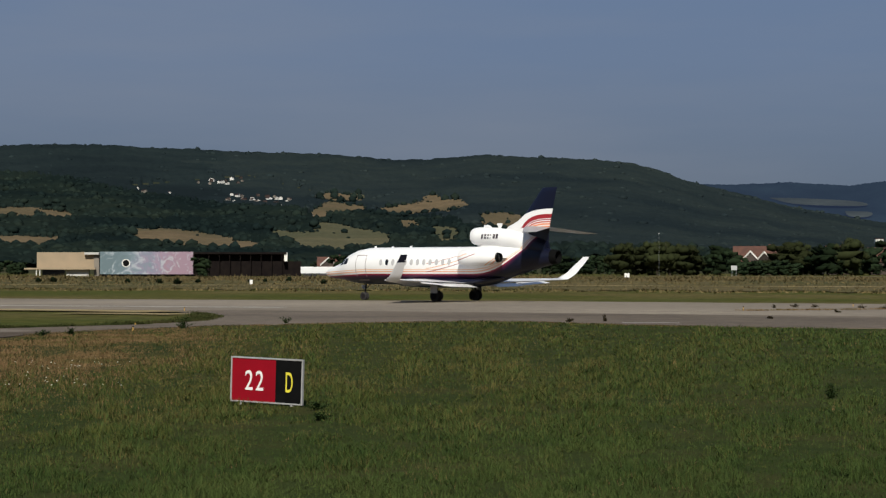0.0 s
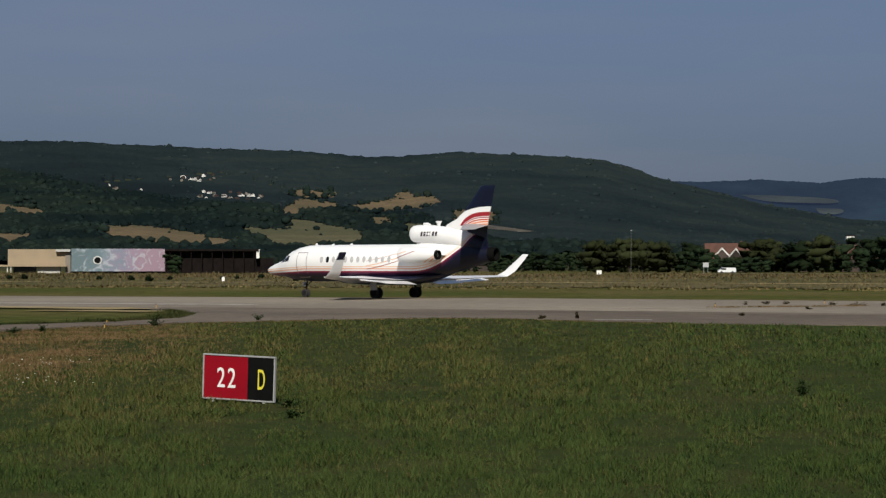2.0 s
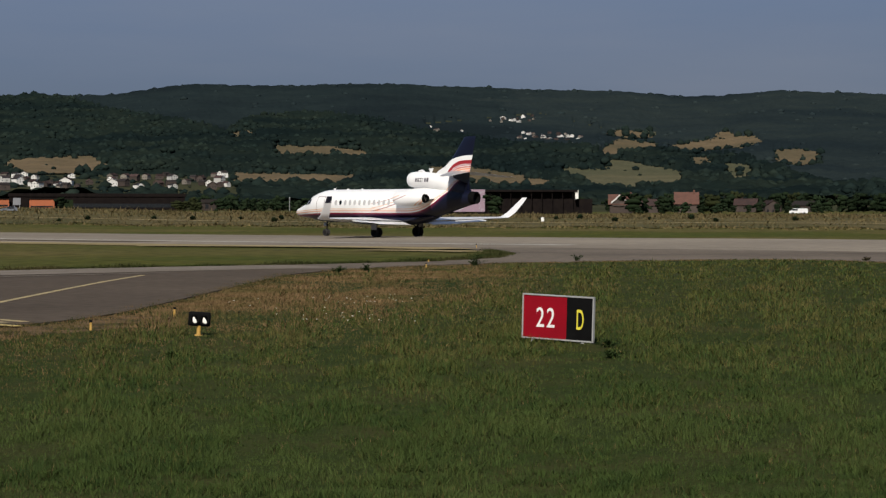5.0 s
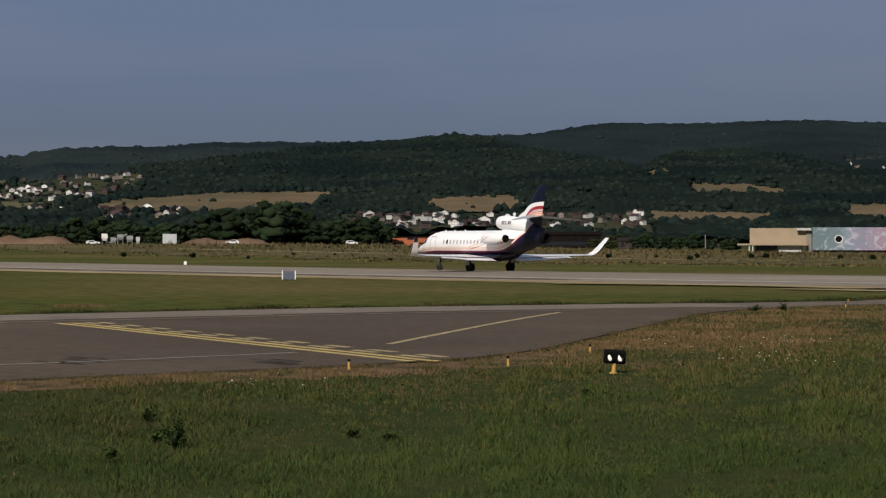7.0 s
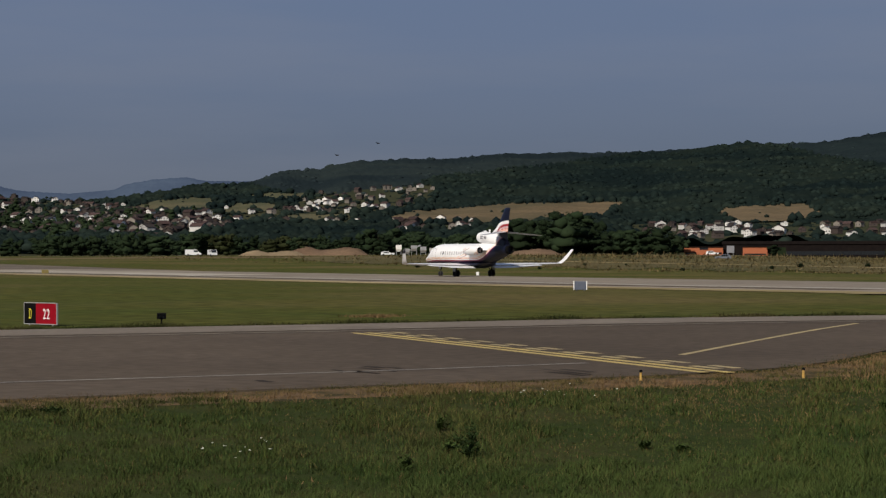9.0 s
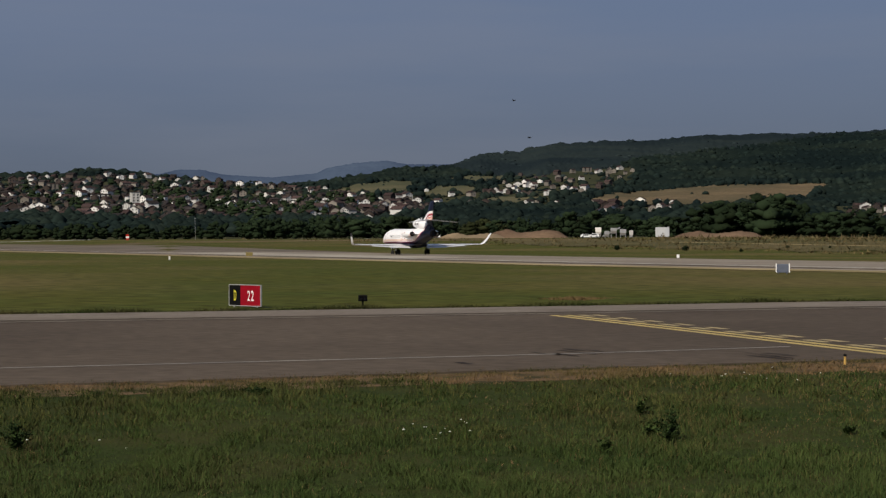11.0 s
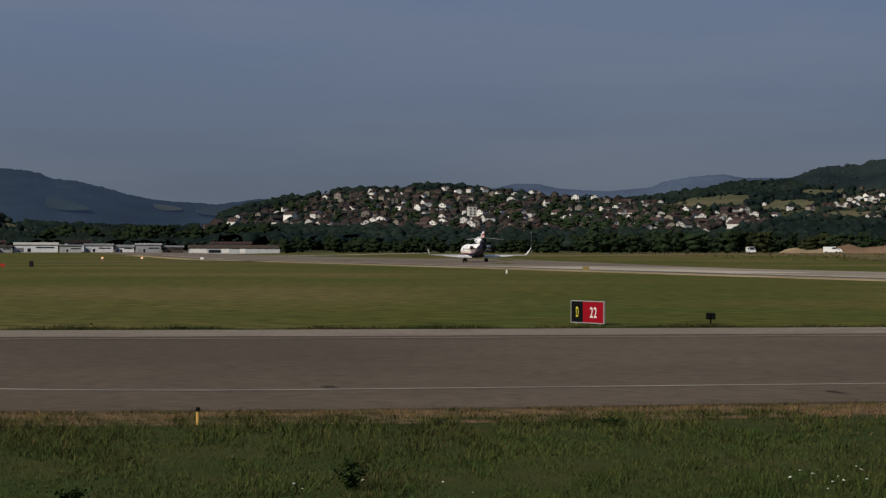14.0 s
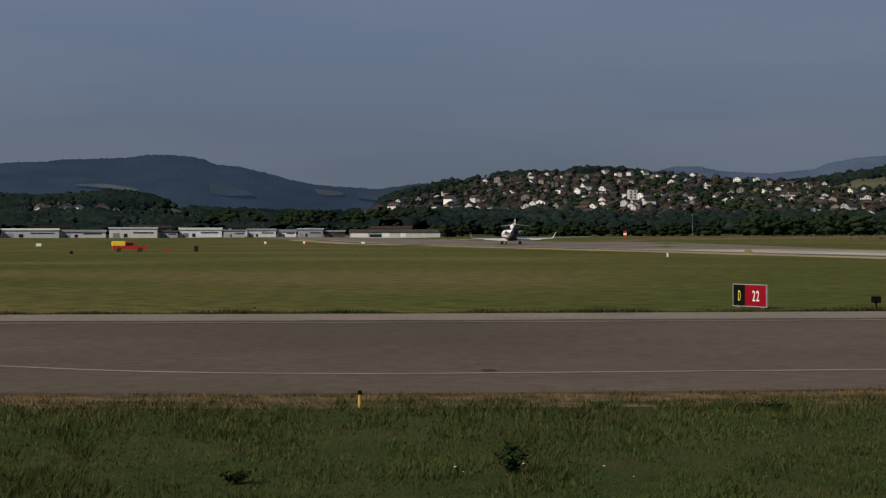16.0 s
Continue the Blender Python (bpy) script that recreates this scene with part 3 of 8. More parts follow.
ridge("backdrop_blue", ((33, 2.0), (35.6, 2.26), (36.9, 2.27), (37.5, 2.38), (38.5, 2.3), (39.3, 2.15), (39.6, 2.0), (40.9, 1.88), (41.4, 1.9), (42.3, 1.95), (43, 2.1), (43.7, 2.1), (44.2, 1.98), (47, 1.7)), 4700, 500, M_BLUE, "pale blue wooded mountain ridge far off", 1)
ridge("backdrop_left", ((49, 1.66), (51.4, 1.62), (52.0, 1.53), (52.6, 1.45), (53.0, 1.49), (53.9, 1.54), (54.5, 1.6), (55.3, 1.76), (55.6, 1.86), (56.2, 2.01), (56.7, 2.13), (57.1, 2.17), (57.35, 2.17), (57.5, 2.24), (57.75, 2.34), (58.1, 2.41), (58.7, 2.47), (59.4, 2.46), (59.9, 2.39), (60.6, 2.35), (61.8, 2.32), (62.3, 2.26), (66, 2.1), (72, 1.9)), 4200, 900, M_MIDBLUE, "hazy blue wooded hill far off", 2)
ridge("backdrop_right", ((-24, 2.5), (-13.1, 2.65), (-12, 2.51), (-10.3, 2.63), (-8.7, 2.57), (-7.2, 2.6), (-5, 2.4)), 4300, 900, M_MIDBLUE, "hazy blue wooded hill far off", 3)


# far fields get the same bluish glow in place of haze
M_FARFIELD = haze_glow_mat("hazy_pasture", (0.040, 0.045, 0.039), (0.25, 0.36, 0.62), 0.058)
M_FARDIM = haze_glow_mat("hazy_meadow", (0.015, 0.023, 0.022), (0.25, 0.37, 0.70), 0.064)


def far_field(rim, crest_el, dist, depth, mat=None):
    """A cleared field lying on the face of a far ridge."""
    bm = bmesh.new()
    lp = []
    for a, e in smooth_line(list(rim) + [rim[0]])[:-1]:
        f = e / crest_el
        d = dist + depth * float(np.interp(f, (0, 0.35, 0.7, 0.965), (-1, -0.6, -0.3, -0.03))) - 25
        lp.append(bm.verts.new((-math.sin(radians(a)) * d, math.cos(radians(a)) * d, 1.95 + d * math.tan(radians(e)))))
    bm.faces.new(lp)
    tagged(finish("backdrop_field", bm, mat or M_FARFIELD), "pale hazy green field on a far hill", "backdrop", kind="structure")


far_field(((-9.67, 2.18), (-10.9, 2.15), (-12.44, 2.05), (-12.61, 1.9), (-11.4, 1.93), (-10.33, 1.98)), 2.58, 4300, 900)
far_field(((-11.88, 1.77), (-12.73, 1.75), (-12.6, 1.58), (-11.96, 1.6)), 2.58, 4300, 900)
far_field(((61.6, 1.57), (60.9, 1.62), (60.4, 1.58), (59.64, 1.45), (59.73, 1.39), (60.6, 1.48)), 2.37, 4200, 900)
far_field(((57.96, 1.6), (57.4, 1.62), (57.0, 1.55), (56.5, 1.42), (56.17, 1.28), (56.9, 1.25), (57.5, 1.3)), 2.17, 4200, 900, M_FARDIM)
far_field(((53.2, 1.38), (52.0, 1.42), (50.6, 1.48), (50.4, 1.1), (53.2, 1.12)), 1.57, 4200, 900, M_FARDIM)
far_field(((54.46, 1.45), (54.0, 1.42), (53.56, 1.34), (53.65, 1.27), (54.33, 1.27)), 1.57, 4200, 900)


# ---- fields on the hills ----
FIELDS = []


def field(kind, rim):
    """A cleared field draped on the slope, a metre above the soil; its outline as bearings and angles."""
    FIELDS.append((kind, rim))
    a = [p[0] for p in rim]
    e = [p[1] for p in rim]
    n = 52
    A, E = np.meshgrid(np.linspace(min(a), max(a), n), np.linspace(min(e), max(e), n), indexing="ij")
    wob = 0.04 * np.sin(A * 9) * np.cos(E * 23) + 0.03 * np.sin(A * 23 + 2 * np.sin(E * 31)) + 0.016 * np.sin(A * 61 + E * 17)
    keep = inside(A + wob, E + wob * 0.4, list(rim)).astype(int)
    x, y, z = drape(A.ravel(), E.ravel())
    v = np.stack((x, y, z + 1.2), -1)
    f = [(i * n + j, i * n + j + 1, (i + 1) * n + j + 1, (i + 1) * n + j) for i in range(n - 1) for j in range(n - 1)
         if keep[i, j] + keep[i + 1, j] + keep[i, j + 1] + keep[i + 1, j + 1] >= 2]
    ob = raw("field", v, f, M_STRAW if kind == "straw" else M_OLIVE, True)
    tagged(ob, "harvested straw-coloured field on the hillside" if kind == "straw" else "dry olive-green pasture on the hillside", "field", "fields on the hills", "structure")


field("straw", ((21.65, 1.24), (21.49, 1.41), (19.18, 1.55), (18.51, 1.17), (19.35, 1.0), (21.0, 1.0)))
field("straw", ((15.16, 2.22), (14.57, 2.33), (14.32, 2.19), (14.99, 2.12)))
field("olive", ((39.41, 1.38), (38.51, 1.62), (37.36, 1.75), (36.62, 1.72), (36.87, 1.38), (38.02, 1.32)))
field("olive", ((36.53, 1.28), (36.04, 1.59), (34.87, 1.59), (34.87, 1.38), (36.04, 1.25)))
field("straw", ((31.6, 1.11), (31.01, 1.3), (27.62, 1.58), (24.4, 1.61), (24.91, 1.23), (27.5, 0.94), (29.32, 1.0), (31.01, 0.98)))
field("olive", ((35.21, 1.12), (34.37, 1.25), (32.69, 1.25), (32.86, 1.11), (34.37, 1.01)))
field("olive", ((35.87, 1.75), (35.04, 1.92), (33.7, 1.86), (34.37, 1.72)))
field("olive", ((62.91, 0.97), (61.37, 1.08), (61.22, 0.97), (62.45, 0.82)))
field("straw", ((58.97, 0.66), (57.94, 0.66), (57.79, 0.53), (58.73, 0.5)))
field("olive", ((59.5, 0.82), (59.0, 0.86), (58.27, 0.8), (58.31, 0.7), (59.3, 0.7)))
field("straw", ((45.05, 0.64), (44.04, 0.64), (44.04, 0.27), (45.05, 0.38)))
field("straw", ((13.69, 1.89), (13.05, 1.85), (12.16, 1.84), (11.11, 1.72), (10.58, 1.52), (11.43, 1.50), (13.05, 1.52), (13.69, 1.53)))
field("straw", ((14.97, 1.04), (13.05, 1.01), (11.27, 0.97), (11.30, 0.72), (13.05, 0.69), (14.97, 0.69)))
field("straw", ((9.17, 1.23), (8.29, 1.24), (7.38, 1.16), (6.21, 0.94), (5.29, 0.74), (5.79, 0.58), (7.48, 0.62), (9.17, 0.75)))
field("olive", ((5.29, 1.19), (3.86, 1.14), (3.77, 1.48), (2.67, 1.30), (1.58, 1.06), (1.52, 0.72), (2.44, 0.55), (4.03, 0.58), (4.87, 0.92)))
field("straw", ((4.03, 1.67), (3.62, 1.97), (3.35, 2.07), (2.34, 1.91), (2.44, 1.70), (2.91, 1.65), (3.77, 1.50)))
field("straw", ((3.86, 2.21), (3.45, 2.33), (2.67, 2.26), (2.44, 2.11), (3.11, 2.07)))
field("straw", ((2.03, 1.80), (1.42, 1.94), (0.66, 2.04), (0.47, 2.24), (0.20, 2.28), (0.07, 2.11), (-0.53, 2.14), (-0.75, 1.94), (-0.10, 1.77), (0.66, 1.74), (1.42, 1.63)))
field("olive", ((0.34, 1.31), (-0.39, 1.28), (-0.47, 0.89), (-0.10, 0.79), (0.27, 0.96)))
field("straw", ((1.32, 1.50), (0.75, 1.52), (0.68, 1.23), (1.19, 1.19)))
field("straw", ((-1.15, 1.70), (-1.80, 1.74), (-2.40, 1.63), (-2.47, 1.30), (-1.63, 1.23), (-1.19, 1.36)))
field("olive", ((2.78, 2.31), (2.35, 2.26), (2.44, 2.14), (2.74, 2.18)))


# ---- woods ----
def blob(seed, n=1, rough=0.3):
    """A ragged crown: a lumpy, faceted ball of unit size, flattened below."""
    bm = bmesh.new()
    bmesh.ops.create_icosphere(bm, subdivisions=n, radius=1.0)
    r = np.random.default_rng(seed)
    v = np.array([q.co for q in bm.verts])
    f = np.array([[q.index for q in t.verts] for t in bm.faces])
    bm.free()
    v *= (1 + r.normal(0, rough, (len(v), 1)))
    v[:, 2] = np.where(v[:, 2] < 0, v[:, 2] * 0.6, v[:, 2])
    return v, f


BLOBS = [blob(s) for s in range(8)]
CROWNS = [blob(s + 20, 1, 0.15) for s in range(8)]


def scatter(name, x, y, z, size, tall, mat, label, category, seed=3, forms=None, smooth=False):
    """Many crowns in one mesh."""
    r = np.random.default_rng(seed)
    vs, fs, k = [], [], 0
    pick = r.integers(0, len(BLOBS), len(x))
    turn = r.uniform(0, 6.28, len(x))
    for b, (bv, bf) in enumerate(forms or BLOBS):
        m = np.nonzero(pick == b)[0]
        if not len(m):
            continue
        c, s = np.cos(turn[m])[:, None], np.sin(turn[m])[:, None]
        px = (bv[None, :, 0] * c - bv[None, :, 1] * s) * size[m][:, None] + x[m][:, None]
        py = (bv[None, :, 0] * s + bv[None, :, 1] * c) * size[m][:, None] + y[m][:, None]
        pz = bv[None, :, 2] * tall[m][:, None] + z[m][:, None]
        vs.append(np.stack((px, py, pz), -1).reshape(-1, 3))
        fs.append((bf[None] + (np.arange(len(m)) * len(bv))[:, None, None] + k).reshape(-1, 3))
        k += len(m) * len(bv)
    return tagged(raw(name, np.concatenate(vs), np.concatenate(fs), mat, smooth), label, category, kind="stuff")


TOWN = [(36.2, 0.75), (38, 0.5), (41, 0.5), (44, 0.55), (47.5, 0.55), (51.5, 0.75), (53, 0.45), (53, 0.8), (51, 1.25), (49.3, 1.72), (47, 1.9), (44, 1.88), (41, 1.62), (39, 1.45), (36.6, 1.2)]
VALLEY = [(24.2, 0.95), (15, 1.02), (14.8, 0.28), (24.2, 0.28)]
VILLAGE = [(33.6, 1.9), (30.2, 2.15), (30, 1.75), (31.9, 1.25), (34.2, 1.2), (34.6, 1.4)]
KNOLLFOOT = [(62.8, 0.55), (60.2, 0.55), (60.0, 0.8), (62.8, 0.85)]
GARDENS = [(37.0, 0.95), (32.6, 0.95), (32.6, 1.42), (37.0, 1.42)]
FARMS = [(31.2, 0.7), (28.9, 0.74), (28.9, 1.0), (31.2, 0.98)]
HAMLET = [(9.2, 2.55), (5.8, 2.85), (3.9, 2.4), (4.2, 2.05), (6.5, 2.1), (9.0, 2.25)]


# skyline of the nearer wooded hills, as bearings and angles
FOREHILL = ((-15, 0.3), (-2.5, 0.6), (0, 1.6), (5, 1.8), (6.9, 2.03), (7.8, 2.1), (9.4, 2.35), (11, 2.68), (12.6, 2.83), (13.9, 2.76), (14.6, 2.63), (15.2, 2.24), (16.3, 2.56), (17.4, 2.74), (18.7, 2.93), (19.6, 3.2), (20.4, 3.33), (21.3, 3.29), (22.9, 3.07),
            (24, 3.05), (26.1, 2.76), (27.9, 2.54), (29.7, 2.4), (31.2, 2.0), (31.6, 1.75), (34.8, 1.9), (36, 2.3), (67, 2.3))


def wooded(a, e, margin=0.0):
    """Which sight lines meet woodland: not the fields, and thinned out among the houses."""
    ok = np.ones(a.shape, bool)
    for kind, rim in FIELDS:
        ok &= ~inside(a, e - 0.02 - margin, list(rim)) & ~inside(a, e - 0.02 + margin, list(rim))
    return ok


def woods():
    # the closed canopy: one billowing sheet over the slopes
    az, ek = np.arange(-15, 67, 0.035), np.concatenate((np.linspace(0, 1, 110), [1.0]))
    A, K = np.meshgrid(az, ek, indexing="ij")
    C, low = crest(A), 0.10
    E = low + (C - low) * K ** 1.15
    x, y, z = (q.reshape(A.shape) for q in drape(A.ravel(), E.ravel()))
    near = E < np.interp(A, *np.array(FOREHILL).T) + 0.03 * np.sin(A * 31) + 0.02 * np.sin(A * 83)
    town = np.zeros(A.shape, bool)
    bare = np.zeros(A.shape, bool)
    for rim in (TOWN, VALLEY, VILLAGE, KNOLLFOOT, GARDENS, FARMS):
        town |= inside(A, E, rim)
        bare |= inside(A, E, rim) & (rim is not TOWN)
    town |= inside(A, E, HAMLET)
    lump = 0.45 * vnoise(x, y, 9.0, 51) + 0.35 * vnoise(x, y, 21.0, 52) + 0.2 * vnoise(x, y, 5.0, 53)
    stand = vnoise(x, y, 75.0, 54)
    base = z
    z = z + np.where(near, 1.2 + 9.0 * (lump - 0.25) + 6.0 * (stand - 0.4), 1.5 + 5.0 * (lump - 0.25) + 3.0 * (stand - 0.4)) * np.where(town, 0.3, 1.0)
    na, ne = A.shape
    i, j = np.meshgrid(np.arange(na - 1), np.arange(ne - 1), indexing="ij")
    i, j = i.ravel(), j.ravel()
    am, em = A[i, j] + 0.017, (E[i, j] + E[i, j + 1]) / 2
    ok = wooded(am, em) & ~(town[i, j] & ~inside(am, em, HAMLET) & (vnoise(x[i, j], y[i, j], 26.0, 55) < np.where(bare[i, j], 0.8, 0.62)))
    full = np.ones(A.shape)
    full[i[~ok], j[~ok]] = full[i[~ok] + 1, j[~ok]] = full[i[~ok], j[~ok] + 1] = full[i[~ok] + 1, j[~ok] + 1] = 0
    for k in range(3):                      # the sheet comes down to the soil along its open edges
        full = np.minimum(full, np.minimum(np.minimum(np.roll(full, 1, 0), np.roll(full, -1, 0)), np.minimum(np.roll(full, 1, 1), np.roll(full, -1, 1))) + 0.35)
    z = base + (z - base) * np.clip(full, 0, 1)
    x[:, -1], y[:, -1], z[:, -1] = x[:, -2] * 1.03, y[:, -2] * 1.03, z[:, -2] - 14
    # slopes whose forest colour carries the most haze
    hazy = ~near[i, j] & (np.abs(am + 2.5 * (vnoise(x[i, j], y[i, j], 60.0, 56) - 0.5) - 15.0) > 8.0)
    f = np.stack((i * ne + j, i * ne + j + 1, (i + 1) * ne + j + 1, (i + 1) * ne + j), -1)[ok]
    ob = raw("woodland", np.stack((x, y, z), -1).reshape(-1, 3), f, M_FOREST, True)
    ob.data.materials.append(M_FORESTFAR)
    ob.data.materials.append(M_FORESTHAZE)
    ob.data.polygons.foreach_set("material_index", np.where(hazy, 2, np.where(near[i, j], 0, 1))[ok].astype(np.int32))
    tagged(ob, "mixed woodland closing over the hills, haze-tinted on the upper slopes", "woodland", kind="stuff")
    # single crowns that stand out of it
    n = 29500
    a = np.where(rng.uniform(0, 1, n) < 0.12, rng.uniform(36, 67, n), rng.uniform(-15, 67, n))
    c = crest(a)
    e = low + (c + 0.01 - low) * rng.uniform(0, 1, n) ** 0.9
    e = np.where((a > 36) & (rng.uniform(0, 1, n) < 0.3), rng.uniform(0.08, 0.6, n), e)
    near = e < np.interp(a, *np.array(FOREHILL).T)
    rim_trees = (e > c - 0.07) | (np.abs(e - np.interp(a, *np.array(FOREHILL).T)) < 0.05)
    ok = wooded(a, e) & (near | (rim_trees & (rng.uniform(0, 1, n) < 0.6)) | (rng.uniform(0, 1, n) < 0.12))
    for rim, keep in ((TOWN, 0.6), (VALLEY, 0.3), (VILLAGE, 0.5), (HAMLET, 0.7), (KNOLLFOOT, 0.25), (GARDENS, 0.4), (FARMS, 0.25)):
        ok &= ~(inside(a, e, rim) & (rng.uniform(0, 1, n) > keep))
    a, e, near = a[ok], e[ok], near[ok]
    x, y, z = drape(a, e)
    r = np.hypot(x, y)
    s = (1.3 + 4.6 * rng.uniform(0, 1, len(a)) ** 2.2) * np.interp(r, (900, 3200), (0.85, 1.15)) * np.where(a > 52, 0.62, 1.0)
    t = s * rng.uniform(0.75, 1.1, len(a)) * np.where(near, 0.9, 0.75)
    stand = vnoise(x, y, 75.0, 54)
    lift = np.where(near, 2.6 + 6.0 * (stand - 0.4), 1.8 + 3.0 * (stand - 0.4))
    for rim in (TOWN, VALLEY, VILLAGE, HAMLET, KNOLLFOOT, GARDENS, FARMS):
        lift = np.where(inside(a, e, rim), 0.6, lift)
        t = np.where(inside(a, e, rim), t * 0.85, t)
    lift = np.where(wooded(a, e + 0.05) & wooded(a, e - 0.04), lift, 0.4)
    t = t * np.where((rng.uniform(0, 1, len(a)) < 0.03) & near, 1.5, 1.0)
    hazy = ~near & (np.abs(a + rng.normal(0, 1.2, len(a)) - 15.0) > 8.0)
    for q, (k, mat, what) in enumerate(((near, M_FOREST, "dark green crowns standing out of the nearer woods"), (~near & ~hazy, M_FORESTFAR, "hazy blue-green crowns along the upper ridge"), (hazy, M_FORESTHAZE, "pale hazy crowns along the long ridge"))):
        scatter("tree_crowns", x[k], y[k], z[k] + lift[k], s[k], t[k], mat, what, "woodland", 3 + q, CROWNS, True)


woods()


def hedges():
    """Hedgerow trees along the fields, with gaps, and a few that stand in them."""
    r = np.random.default_rng(19)
    aa, ee = [], []
    for kind, rim in FIELDS:
        for (a0, e0), (a1, e1) in zip(rim, list(rim[1:]) + [rim[0]]):
            n = max(2, int(13 * math.hypot(a1 - a0, e1 - e0)))
            t = r.uniform(0, 1, n)
            keep = (np.sin(t * 9 + a0 * 5) > -0.5) | (r.uniform(0, 1, n) < 0.2)
            aa.append((a0 + (a1 - a0) * t + r.normal(0, 0.03, n))[keep])
            ee.append((e0 + (e1 - e0) * t + r.normal(-0.012, 0.014, n))[keep])
        k = int(r.integers(1, 4))
        w = r.dirichlet(np.ones(len(rim)), k)
        aa.append(w @ np.array(rim)[:, 0])
        ee.append(w @ np.array(rim)[:, 1])
    a, e = np.concatenate(aa), np.maximum(0.3, np.concatenate(ee))
    x, y, z = drape(a, e)
    size = (1.2 + 3.6 * r.uniform(0, 1, len(a)) ** 2) * np.interp(np.hypot(x, y), (1000, 2600), (0.8, 1.3))
    scatter("hedgerow_trees", x, y, z + 0.8 + size * 0.3, size, size * r.uniform(0.8, 1.2, len(a)), M_FOREST, "dark hedgerow trees along the hillside fields", "woodland", 23, CROWNS, True)


hedges()


# ---- the jet ----
FUS = np.array(((11.32, 1.86, 0.04, 0.04), (11.24, 1.86, 0.18, 0.16), (11.0, 1.88, 0.32, 0.28), (10.6, 1.91, 0.48, 0.40), (10.2, 1.96, 0.61, 0.49), (9.9, 2.0, 0.71, 0.55), (9.55, 2.06, 0.83, 0.64),
                (9.2, 2.16, 0.96, 0.84), (8.8, 2.25, 1.07, 1.01), (8.2, 2.32, 1.18, 1.15), (7.4, 2.36, 1.25, 1.25), (6.6, 2.37, 1.27, 1.27), (3.0, 2.37, 1.27, 1.27),
                (-1.0, 2.37, 1.27, 1.27), (-2.4, 2.42, 1.25, 1.24), (-3.8, 2.55, 1.13, 1.12), (-5.2, 2.72, 0.93, 0.93), (-6.5, 2.86, 0.70, 0.72), (-7.3, 2.92, 0.56, 0.58), (-7.75, 2.93, 0.48, 0.49)))


def skin(x, th, off=0.0):
    """A point of the fuselage skin at station x and angle th (0 = left, 90 = top)."""
    xs = FUS[::-1, 0]
    zc, ry, rz = (np.interp(x, xs, FUS[::-1, k]) for k in (1, 2, 3))
    return (x, (ry + off) * math.cos(radians(th)), zc + (rz + off) * math.sin(radians(th)))


def skin_at_z(x, z):
    xs = FUS[::-1, 0]
    zc, rz = (np.interp(x, xs, FUS[::-1, k]) for k in (1, 3))
    return math.degrees(math.asin(max(-1, min(1, (z - zc) / rz))))


def patch(bm, rim, side, off=0.012, n=5):
    """A panel on the skin: four corners (x, z), gridded."""
    (xa, za), (xb, zb), (xc, zc), (xd, zd) = rim
    g = []
    for i in range(n + 1):
        u = i / n
        row = []
        for j in range(n + 1):
            w = j / n
            x = (xa * (1 - u) + xb * u) * (1 - w) + (xd * (1 - u) + xc * u) * w
            z = (za * (1 - u) + zb * u) * (1 - w) + (zd * (1 - u) + zc * u) * w
            p = skin(x, skin_at_z(x, z), off)
            row.append(bm.verts.new((p[0], p[1] * side, p[2])))
        g.append(row)
    for i in range(n):
        for j in range(n):
            bm.faces.new((g[i][j], g[i + 1][j], g[i + 1][j + 1], g[i][j + 1]))


